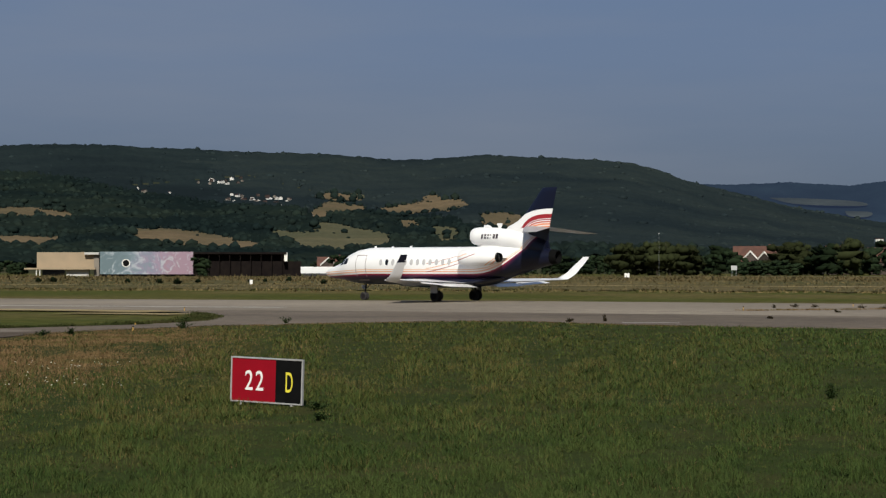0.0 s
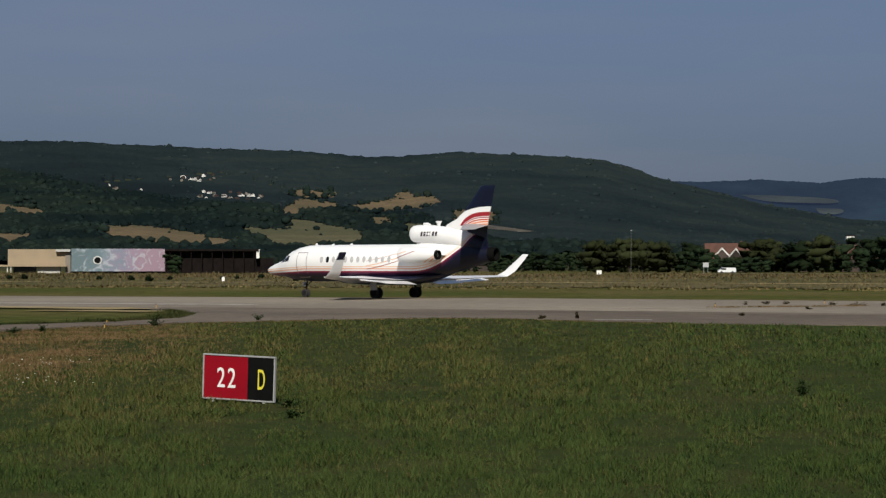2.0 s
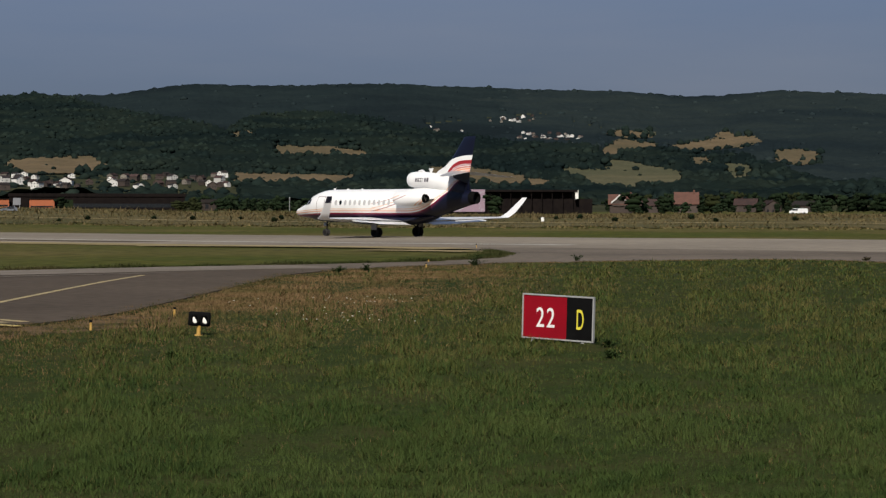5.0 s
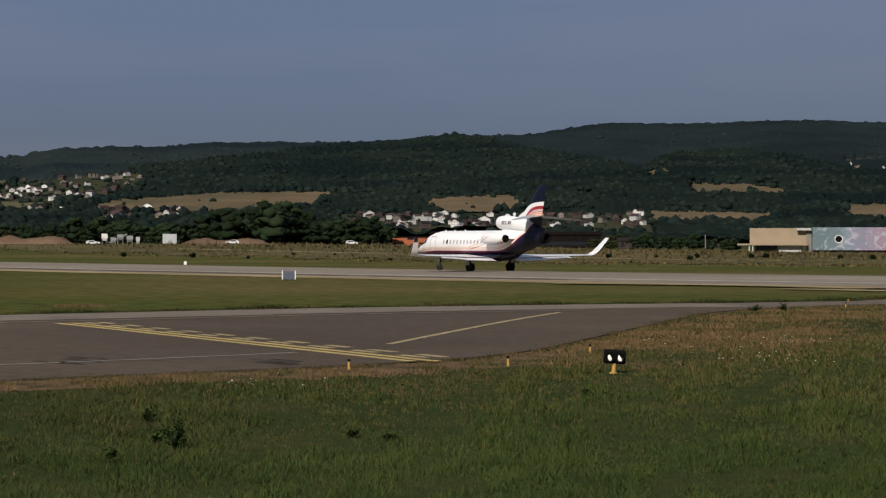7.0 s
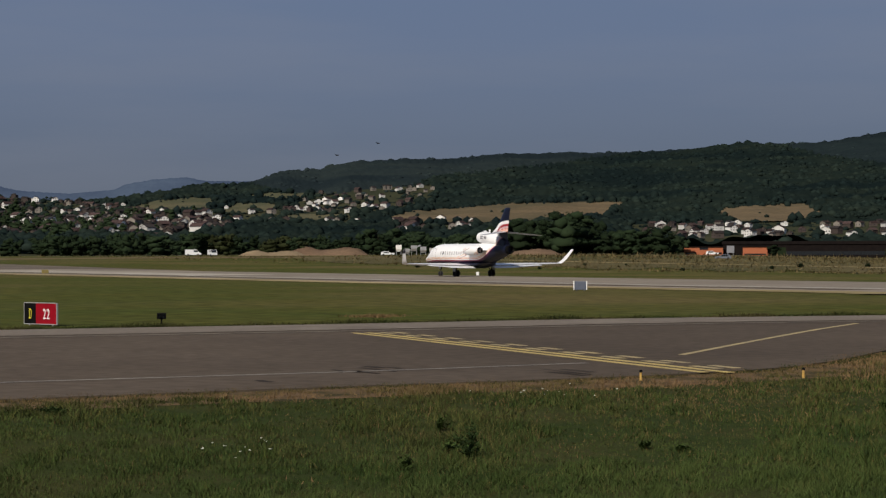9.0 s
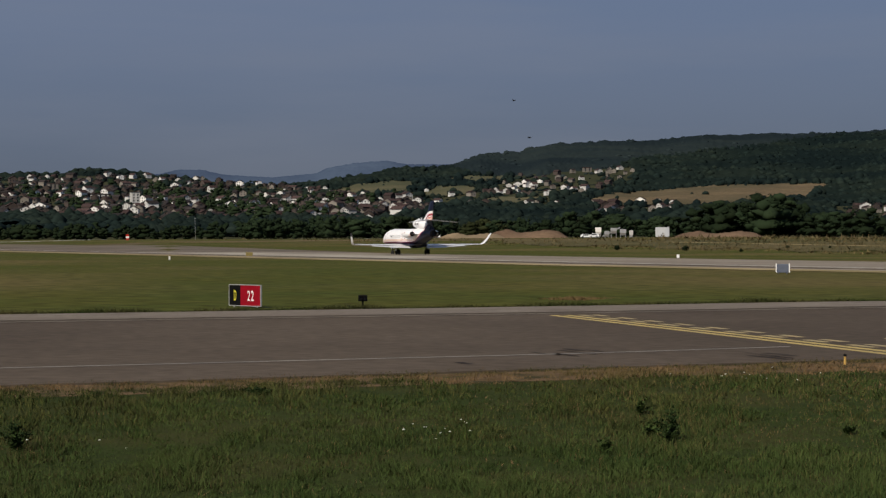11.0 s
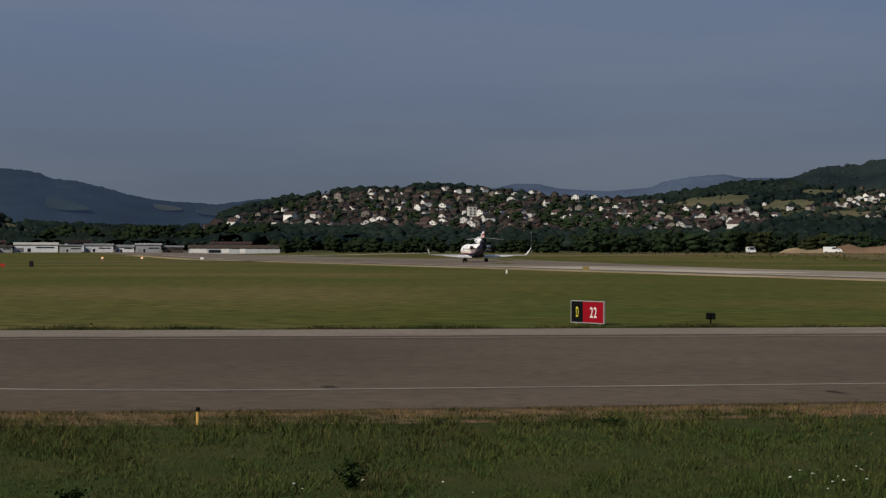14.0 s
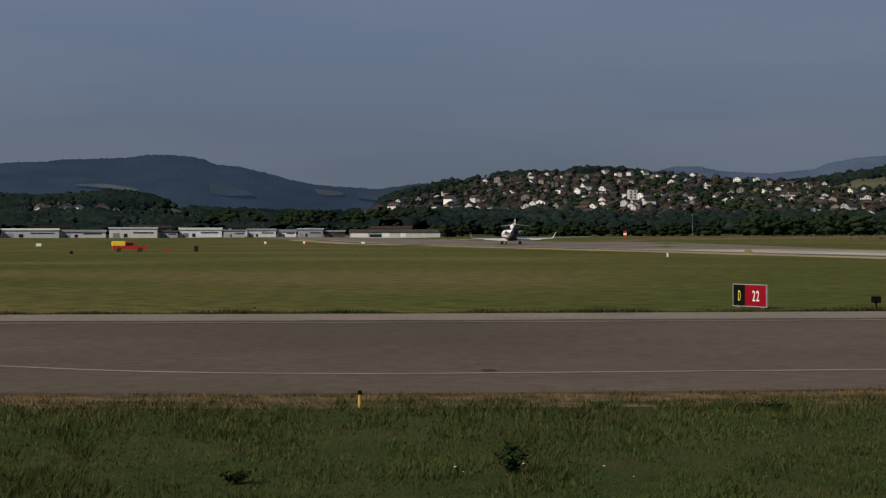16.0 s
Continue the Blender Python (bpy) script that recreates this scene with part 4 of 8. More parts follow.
def livery():
    """White paint with a dark belly, a purple and a red stripe, and thin orange sweeps."""
    m = bpy.data.materials.new("jet_livery")
    m.use_nodes = True
    n, l = m.node_tree.nodes, m.node_tree.links
    p = n["Principled BSDF"]
    p.inputs["Roughness"].default_value = 0.38
    p.inputs["Specular IOR Level"].default_value = 0.35
    tc, sp = n.new("ShaderNodeTexCoord"), n.new("ShaderNodeSeparateXYZ")
    l.new(tc.outputs["Object"], sp.inputs[0])

    def op(kind, a, b=None, c=None):
        k = n.new("ShaderNodeMath")
        k.operation = kind
        for i, s in enumerate((a, b, c)):
            if s is None:
                continue
            if isinstance(s, (int, float)):
                k.inputs[i].default_value = s
            else:
                l.new(s, k.inputs[i])
        return k.outputs[0]

    x, z = sp.outputs[0], sp.outputs[2]
    tail = op("MAXIMUM", op("SUBTRACT", -2.0, x), 0.0)
    nose = op("MAXIMUM", op("SUBTRACT", x, 7.0), 0.0)
    line = op("ADD", op("ADD", op("MULTIPLY", op("POWER", tail, 2.31), 0.0736), 1.62), op("MULTIPLY", nose, -0.05))
    s = op("SUBTRACT", z, line)
    ramp = n.new("ShaderNodeValToRGB")
    ramp.color_ramp.interpolation = "CONSTANT"
    els = ramp.color_ramp.elements
    W, NV = (0.80, 0.79, 0.78, 1), (0.0036, 0.0050, 0.0165, 1)
    els[0].position, els[0].color = 0.0, NV
    els[1].position, els[1].color = 0.165, (0.016, 0.007, 0.026, 1)
    for q, col in ((0.190, (0.042, 0.009, 0.033, 1)), (0.214, (0.095, 0.012, 0.042, 1)), (0.232, (0.28, 0.025, 0.05, 1)), (0.252, W), (0.280, (0.78, 0.42, 0.27, 1)), (0.300, W), (0.320, (0.78, 0.44, 0.24, 1)), (0.332, W)):
        e = els.new(q)
        e.color = col
    l.new(op("MULTIPLY_ADD", s, 0.25, 0.2), ramp.inputs[0])
    # thin dark-red sweeps that climb across the rear fuselage and the engines
    sweep = op("SUBTRACT", z, op("ADD", 1.95, op("MULTIPLY", op("POWER", op("MAXIMUM", op("SUBTRACT", 1.8, x), 0.0), 1.35), 0.135)))
    out = ramp.outputs[0]
    for off, wid, col in ((0.0, 0.024, (0.30, 0.05, 0.03, 1)), (0.22, 0.024, (0.70, 0.36, 0.18, 1)), (0.55, 0.016, (0.34, 0.10, 0.06, 1))):
        near = op("COMPARE", sweep, off, wid)
        mask = op("MULTIPLY", near, op("LESS_THAN", x, 1.6))
        mask = op("MULTIPLY", mask, op("MULTIPLY", op("GREATER_THAN", s, 0.3), op("LESS_THAN", z, 3.15)))
        k = n.new("ShaderNodeMixRGB")
        k.inputs[2].default_value = col
        l.new(mask, k.inputs[0])
        l.new(out, k.inputs[1])
        out = k.outputs[0]
    dirt = n.new("ShaderNodeTexNoise")
    dirt.inputs["Scale"].default_value = 1.3
    hs = n.new("ShaderNodeHueSaturation")
    mr = n.new("ShaderNodeMapRange")
    mr.inputs["To Min"].default_value, mr.inputs["To Max"].default_value = 0.93, 1.05
    l.new(tc.outputs["Object"], dirt.inputs["Vector"])
    l.new(dirt.outputs["Fac"], mr.inputs["Value"])
    l.new(mr.outputs[0], hs.inputs["Value"])
    l.new(out, hs.inputs["Color"])
    l.new(hs.outputs[0], p.inputs["Base Color"])
    return m


def fin_paint():
    """Dark blue above, a white band, then red and orange sweeps over white."""
    m = bpy.data.materials.new("fin_paint")
    m.use_nodes = True
    n, l = m.node_tree.nodes, m.node_tree.links
    p = n["Principled BSDF"]
    p.inputs["Roughness"].default_value = 0.3
    tc, sp = n.new("ShaderNodeTexCoord"), n.new("ShaderNodeSeparateXYZ")
    l.new(tc.outputs["Object"], sp.inputs[0])

    def op(kind, a, b):
        k = n.new("ShaderNodeMath")
        k.operation = kind
        for i, s in enumerate((a, b)):
            if isinstance(s, (int, float)):
                k.inputs[i].default_value = s
            else:
                l.new(s, k.inputs[i])
        return k.outputs[0]

    x, z = sp.outputs[0], sp.outputs[2]
    d = op("MAXIMUM", op("ADD", x, 7.5), 0.0)
    q = op("ADD", z, op("ADD", op("MULTIPLY", op("POWER", d, 2.0), 0.055), op("MULTIPLY", op("POWER", d, 4.0), 0.03)))
    ramp = n.new("ShaderNodeValToRGB")
    ramp.color_ramp.interpolation = "CONSTANT"
    els = ramp.color_ramp.elements
    W, NV, RD, OR = (0.78, 0.77, 0.76, 1), (0.0036, 0.0050, 0.0165, 1), (0.30, 0.018, 0.026, 1), (0.72, 0.26, 0.13, 1)
    els[0].position, els[0].color = 0.0, W
    els[1].position, els[1].color = (4.87 - 4) / 4, OR
    for h, col in ((4.96, W), (5.03, OR), (5.13, W), (5.18, (0.50, 0.10, 0.06, 1)), (5.28, W), (5.33, RD), (5.40, W), (5.45, RD), (5.73, W)):
        els.new((h - 4) / 4).color = col
    l.new(op("MULTIPLY", op("SUBTRACT", q, 4.0), 0.25), ramp.inputs[0])

    def over(mask, below, col):
        k = n.new("ShaderNodeMixRGB")
        l.new(mask, k.inputs[0])
        l.new(below, k.inputs[1])
        k.inputs[2].default_value = col
        return k

    low = op("LESS_THAN", z, 4.84)
    k = over(low, ramp.outputs[0], W)
    k = over(op("MULTIPLY", low, op("LESS_THAN", op("ADD", x, op("MULTIPLY", op("SUBTRACT", z, 3.4), -0.36)), -6.33)), k.outputs[0], NV)
    k = over(op("GREATER_THAN", op("ADD", z, op("MULTIPLY", op("POWER", d, 2.0), 0.09)), 6.08), k.outputs[0], NV)
    l.new(k.outputs[0], p.inputs["Base Color"])
    return m


M_JET, M_FIN = livery(), fin_paint()
M_JETW = surf("jet_white", (0.74, 0.73, 0.73), (0.68, 0.67, 0.68), 1.2, 0.3, 0.05)
M_NAVY = surf("jet_navy", (0.0036, 0.0050, 0.0165), (0.0045, 0.0058, 0.019), 1.5, 0.35, 0.1, spec=0.35)
# Tailplane grey: the shade on its underside is put into the colour.
M_TAILGREY = surf("tail_shade_grey", (0.36, 0.35, 0.35), (0.31, 0.30, 0.30), 1.5, 0.4, 0.1)
M_STEEL = surf("bare_metal", (0.38, 0.37, 0.36), (0.30, 0.29, 0.28), 2, 0.35, 0.1, metal=0.8)
M_SOOT = surf("sooty_metal", (0.008, 0.0075, 0.008), (0.014, 0.012, 0.012), 3, 0.7, spec=0.2)
M_WINDOW = surf("cabin_window", (0.47, 0.46, 0.45), (0.43, 0.42, 0.42), 3, 0.2)
M_DOORLINE = surf("door_seam", (0.30, 0.24, 0.24), (0.26, 0.21, 0.21), 3, 0.4)
M_REG = surf("registration_paint", (0.045, 0.035, 0.05), (0.05, 0.04, 0.05), 3, 0.4)


def foil(sections, droop=0.0):
    """An aerofoil body from sections (lead x, trail x, y, z, thick); droop: how far the trailing edge hangs, as a share of the chord."""
    loops = []
    for xl, xt, y, z, t in sections:
        c = xl - xt
        up = ((0, 0), (0.03, 0.32), (0.12, 0.5), (0.35, 0.52), (0.65, 0.3), (1, 0.03))
        dn = ((0.65, -0.22), (0.35, -0.42), (0.12, -0.4), (0.03, -0.26))
        loops.append([(xl - u * c, y, z + w * t - u * c * droop) for u, w in up] + [(xl - u * c, y, z + w * t - u * c * droop) for u, w in dn])
    return loops


def jet():
    j = thing("business_jet", Matrix.Identity(4), "white three-engined business jet with navy belly on the runway", "airplane")
    n = 40
    bm = bmesh.new()
    st = []
    for a, b in zip(FUS, FUS[1:]):
        k = 3 if abs(a[0] - b[0]) > 0.6 else 1
        st += [a + (b - a) * i / k for i in range(k)]
    st.append(FUS[-1])
    rings(bm, [circle(x, 0, zc, ry, rz, n) for x, zc, ry, rz in st])
    fus = part("fuselage", bm, M_JET, j, "white fuselage with navy belly and thin red and orange stripes", True, 50)
    # windows, windscreen, door, exhaust
    for side in (1, -1):
        for i in range(12):
            x = 5.5 - i * 0.528
            bm = bmesh.new()
            c = Vector(skin(x, skin_at_z(x, 2.62)))
            nrm = Vector((0, math.cos(radians(skin_at_z(x, 2.62))), math.sin(radians(skin_at_z(x, 2.62)))))
            up = Vector((0, -nrm.z, nrm.y))
            lp = []
            for s, o in ((1.0, -0.02), (1.0, 0.012), (0.86, 0.018)):
                lp.append([c + nrm * o + Vector((1, 0, 0)) * 0.135 * s * math.cos(t * math.pi / 8) + up * 0.21 * s * math.sin(t * math.pi / 8) for t in range(16)])
            rings(bm, [[(v.x, v.y * side, v.z) for v in q] for q in lp], cap0=False)
            part("cabin_window", bm, M_GLASSDARK if i == 1 else M_WINDOW, fus, "dark cabin window" if i == 1 else "")
        for rim in (((9.52, 2.40), (9.12, 2.46), (9.02, 2.84), (9.28, 2.72)), ((9.07, 2.47), (8.62, 2.52), (8.58, 2.90), (8.94, 2.86))):
            bm = bmesh.new()
            patch(bm, rim, side, 0.012)
            part("windscreen_pane", bm, M_GLASSDARK, fus, "dark cockpit window")
    bm = bmesh.new()
    for a, b in (((7.75, 1.4), (7.75, 3.1)), ((6.85, 1.4), (6.85, 3.1))):
        patch(bm, ((a[0] + 0.025, a[1]), (a[0] - 0.025, a[1]), (b[0] - 0.025, b[1]), (b[0] + 0.025, b[1])), 1, 0.008, 6)
    for z in (1.4, 3.1):
        patch(bm, ((7.75, z - 0.025), (6.85, z - 0.025), (6.85, z + 0.025), (7.75, z + 0.025)), 1, 0.008, 6)
    part("door_frame", bm, M_DOORLINE, fus, "closed cabin door outline")
    bm = bmesh.new()
    rings(bm, [circle(-7.7, 0, 2.93, 0.49, 0.50, 28), circle(-8.17, 0, 2.94, 0.43, 0.44, 28), circle(-8.18, 0, 2.94, 0.37, 0.38, 28), circle(-7.7, 0, 2.94, 0.30, 0.30, 28)], cap0=False)
    part("centre_exhaust", bm, M_BLACK, j, "sooty tail engine exhaust", True, 40)
    # centre engine duct
    bm = bmesh.new()
    rings(bm, [circle(-2.0, 0, 4.33, 0.40, 0.40, n), circle(-1.52, 0, 4.33, 0.47, 0.47, n), circle(-1.48, 0, 4.33, 0.51, 0.51, n), circle(-1.58, 0, 4.33, 0.56, 0.56, n), circle(-2.0, 0, 4.34, 0.61, 0.60, n),
               circle(-3.2, 0, 4.30, 0.62, 0.60, n), circle(-4.6, 0, 4.08, 0.58, 0.66, n), circle(-6.0, 0, 3.72, 0.50, 0.72, n), circle(-7.3, 0, 3.34, 0.38, 0.66, n)])
    duct = part("centre_intake", bm, M_JET, j, "white dorsal engine intake duct", True, 50)
    bm = bmesh.new()
    rings(bm, [circle(-1.92, 0, 4.33, 0.41, 0.41, 24), circle(-1.96, 0, 4.33, 0.40, 0.40, 24)])
    part("intake_throat", bm, M_SOOT, duct, "dark intake opening")
    bm = bmesh.new()
    rings(bm, foil([(-1.2, -6.0, 0, 3.3, 0.3)])[:0] or [[(x, y, 3.35) for x, y in ((-1.8, 0), (-2.2, 0.22), (-4.5, 0.34), (-6.5, 0.2), (-6.5, -0.2), (-4.5, -0.34), (-2.2, -0.22))],
                                                      [(x, y, 4.05) for x, y in ((-1.65, 0), (-2.2, 0.26), (-4.5, 0.36), (-6.5, 0.2), (-6.5, -0.2), (-4.5, -0.36), (-2.2, -0.26))]])
    part("intake_pylon", bm, M_JET, j, "", True, 40)
    for side in (1, -1):
        for i, w in enumerate((0.15, 0.17, 0.15, 0.07, 0.16, 0.17)):
            x = -2.45 - i * 0.235
            bm = bmesh.new()
            y = side * 0.617
            bm.faces.new([bm.verts.new(p) for p in ((x, y, 4.16), (x - w, y, 4.16), (x - w - 0.06, y * 0.995, 4.46), (x - 0.06, y * 0.995, 4.46))])
            part("registration_bar", bm, M_REG, duct, "dark registration bar")
    # fin, tailplane
    bm = bmesh.new()
    secs = ((3.2, -3.4, -7.4, 0.36), (4.6, -3.9, -7.45, 0.34), (4.95, -4.25, -7.5, 0.32), (5.3, -5.0, -7.56, 0.28), (5.8, -5.62, -7.68, 0.25), (7.15, -6.72, -7.98, 0.16), (7.42, -6.92, -8.06, 0.13), (7.47, -7.1, -8.06, 0.06))
    lp = []
    for z, xl, xt, t in secs:
        c = xl - xt
        pr = ((0, 0), (0.05, 0.3), (0.25, 0.5), (0.6, 0.4), (1, 0.05), (1, -0.05), (0.6, -0.4), (0.25, -0.5), (0.05, -0.3))
        lp.append([(xl - u * c, w * t, z) for u, w in pr])
    rings(bm, lp)
    fin = part("fin", bm, M_FIN, j, "fin with navy top and red and orange sweeps", True, 35)
    for side in (1, -1):
        bm = bmesh.new()
        rings(bm, foil([(-5.5, -7.6, side * 0.05, 4.86, 0.20), (-7.75, -8.85, side * 3.55, 4.50, 0.08), (-7.95, -8.88, side * 3.68, 4.49, 0.03)]))
        part("tailplane", bm, M_TAILGREY, fin, "thin tailplane greyed for shade", True, 35)
    # wings with winglets, flaps, fairing
    bm = bmesh.new()
    rings(bm, [[(x, 1.28 * k * math.cos(t), z0 + dz * math.sin(t)) for t in np.linspace(0, 2 * math.pi, 20, endpoint=False)]
               for x, k, z0, dz in ((5.2, 0.35, 1.35, 0.1), (4.2, 0.85, 1.28, 0.3), (2.5, 1.15, 1.25, 0.36), (-1.2, 1.2, 1.26, 0.36), (-2.8, 0.95, 1.38, 0.3), (-4.2, 0.35, 1.6, 0.12))])
    part("wing_fairing", bm, M_NAVY, j, "navy wing fairing", True, 50)
    for side in (1, -1):
        bm = bmesh.new()
        rings(bm, foil([(4.0, -1.9, side * 0.9, 1.22, 0.52), (2.0, -1.75, side * 3.6, 1.28, 0.40), (-1.25, -2.75, side * 9.3, 1.42, 0.17), (-1.42, -2.85, side * 9.62, 1.44, 0.13)]))
        wing = part("wing", bm, M_JETW, j, "white swept wing", True, 35)
        bm = bmesh.new()
        rr = []
        for xl, xt, y, z, t in ((-1.42, -2.7, 9.6, 1.44, 0.13), (-1.75, -2.8, 9.82, 1.52, 0.12), (-2.25, -3.15, 10.05, 1.84, 0.10), (-3.05, -3.72, 10.42, 2.66, 0.06), (-3.42, -3.92, 10.55, 3.02, 0.04)):
            c = xl - xt
            nrm = (0.0, 1.0) if z < 1.5 else (-0.9, 0.4)
            rr.append([(xl - u * c, side * (y + nrm[0] * w * t), z + nrm[1] * w * t) for u, w in ((0, 0), (0.1, 0.4), (0.4, 0.5), (1, 0.04), (1, -0.04), (0.4, -0.5), (0.1, -0.4))])
        rings(bm, rr)
        part("winglet", bm, M_JETW, wing, "white upturned winglet", True, 35)
        bm = bmesh.new()
        rr = [[(xl - u * (xl - xt), side * (y - 0.9 * w * t), z + 0.4 * w * t) for u, w in ((0, -0.05), (0.1, -0.62), (0.4, -0.75), (1, -0.2), (0.4, -0.4))]
              for xl, xt, y, z, t in ((-2.95, -3.66, 10.37, 2.56, 0.06), (-3.43, -3.93, 10.555, 3.03, 0.04))]
        rings(bm, rr)
        part("winglet_tip", bm, M_NAVY, wing, "navy paint on the outer winglet tip", True, 35)
        bm = bmesh.new()
        rings(bm, foil([(-1.5, -2.65, side * 1.25, 1.12, 0.16), (-1.55, -2.6, side * 4.4, 1.18, 0.13)], 0.16))
        part("flap", bm, M_JETW, wing, "lowered flap", True, 35)
        bm = bmesh.new()
        rings(bm, foil([(-1.6, -2.55, side * 4.5, 1.20, 0.12), (-2.2, -2.95, side * 7.0, 1.30, 0.09)], 0.14))
        part("flap", bm, M_JETW, wing, "lowered flap", True, 35)
        # side engine
        bm = bmesh.new()
        y, z = side * 1.9, 2.9
        rings(bm, [circle(-2.2, y, z, 0.36, 0.36, n), circle(-1.82, y, z, 0.42, 0.42, n), circle(-1.78, y, z, 0.45, 0.45, n), circle(-1.86, y, z, 0.49, 0.49, n), circle(-2.3, y, z, 0.54, 0.54, n),
                   circle(-3.1, y, z, 0.56, 0.56, n), circle(-4.0, y, z, 0.49, 0.49, n), circle(-4.7, y, z, 0.34, 0.34, n)])
        eng = part("engine_nacelle", bm, M_JET, j, "white engine nacelle with thin stripes", True, 50)
        bm = bmesh.new()
        rings(bm, [circle(-4.66, y, z, 0.335, 0.335, 24), circle(-4.90, y, z, 0.29, 0.29, 24), circle(-4.91, y, z, 0.26, 0.26, 24), circle(-4.7, y, z, 0.22, 0.22, 24)], cap0=False)
        part("exhaust_nozzle", bm, M_BLACK, eng, "dark exhaust nozzle", True, 40)
        bm = bmesh.new()
        rings(bm, [circle(-2.14, y, z, 0.37, 0.37, 24), circle(-2.18, y, z, 0.36, 0.36, 24)])
        part("fan_face", bm, M_SOOT, eng, "dark fan face")
        bm = bmesh.new()
        rings(bm, foil([(-2.3, -4.9, side * 0.8, 2.85, 0.22), (-2.4, -4.7, side * 1.5, 2.88, 0.20)]))
        part("engine_pylon", bm, M_STEEL, eng, "bare metal engine pylon", True, 40)
        # main gear
        bm = bmesh.new()
        cyl(bm, (0.05, side * 2.23, 1.3), (0, side * 2.23, 0.36), 0.085, 0.075)
        cyl(bm, (0, side * 1.93, 0.36), (0, side * 2.53, 0.36), 0.05)
        cyl(bm, (0.45, side * 1.9, 1.25), (0.05, side * 2.2, 0.62), 0.035)
        gear = part("main_gear", bm, M_SOOT, j, "dark main landing gear leg")
        for dy in (-0.2, 0.2):
            wheel(gear, 0.0, side * 2.23 + dy, 0.37, 0.19)
        bm = bmesh.new()
        box(bm, -0.28, side * 2.53 - 0.012, 0.55, 0.28, side * 2.53 + 0.012, 1.25, 0.01)
        part("gear_door", bm, M_STEEL, gear, "grey gear door")
    # nose gear
    bm = bmesh.new()
    cyl(bm, (7.75, 0, 1.3), (7.9, 0, 0.28), 0.06, 0.055)
    cyl(bm, (7.9, -0.17, 0.28), (7.9, 0.17, 0.28), 0.035)
    cyl(bm, (7.3, 0, 1.2), (7.82, 0, 0.75), 0.03)
    ng = part("nose_gear", bm, M_SOOT, j, "dark nose landing gear leg")
    for dy in (-0.13, 0.13):
        wheel(ng, 7.9, dy, 0.28, 0.11)
    bm = bmesh.new()
    box(bm, 7.98, -0.16, 0.78, 8.04, 0.16, 1.06, 0.01)
    part("gear_door", bm, M_JETW, ng, "white gear door")
    # aerials and beacon
    for x, h in ((7.1, 0.14), (5.6, 0.1), (4.0, 0.12)):
        bm = bmesh.new()
        rings(bm, [[(x - u, w, 3.6) for u, w in ((0, 0), (0.12, 0.03), (0.3, 0), (0.12, -0.03))], [(x - 0.12 - u * 0.5, w * 0.4, 3.62 + h) for u, w in ((0, 0), (0.12, 0.03), (0.3, 0), (0.12, -0.03))]])
        part("aerial", bm, M_JETW, fus, "small white aerial on the spine")
    bm = bmesh.new()
    rings(bm, [circle(-2.3, 0, 4.95, 0.02, 0.02, 8), circle(-2.35, 0, 4.97, 0.14, 0.10, 8), circle(-2.65, 0, 4.97, 0.16, 0.12, 8), circle(-2.9, 0, 4.93, 0.05, 0.04, 8)])
    part("antenna_dome", bm, M_JETW, duct, "small white antenna dome", True, 30)
    bm = bmesh.new()
    rings(bm, [[(x, y, 4.85) for x, y in ((-3.45, 0), (-3.55, 0.02), (-3.65, 0), (-3.55, -0.02))], [(x, y, 5.18) for x, y in ((-3.3, 0), (-3.45, 0.02), (-3.8, 0), (-3.45, -0.02))]])
    part("aerial", bm, M_JETW, duct, "small white blade aerial")
    return j


def wheel(parent, x, y, r, w):
    bm = bmesh.new()
    pr = ((0.62, 0.5), (0.9, 0.5), (1.0, 0.3), (1.0, -0.3), (0.9, -0.5), (0.62, -0.5))
    k = 24
    vs = [[bm.verts.new((x + r * a * math.cos(2 * math.pi * i / k), y + w * b, r + r * a * math.sin(2 * math.pi * i / k))) for a, b in pr] for i in range(k)]
    for i in range(k):
        a, b = vs[i], vs[(i + 1) % k]
        for q in range(6):
            bm.faces.new((a[q], a[(q + 1) % 6], b[(q + 1) % 6], b[q]))
    part("tyre", bm, M_RUBBER, parent, "black tyre", True, 40)
    bm = bmesh.new()
    cyl(bm, (x, y - w * 0.42, r), (x, y + w * 0.42, r), r * 0.64, n=20)
    part("rim", bm, M_SOOT, parent, "dark grey wheel rim")


JET = jet()


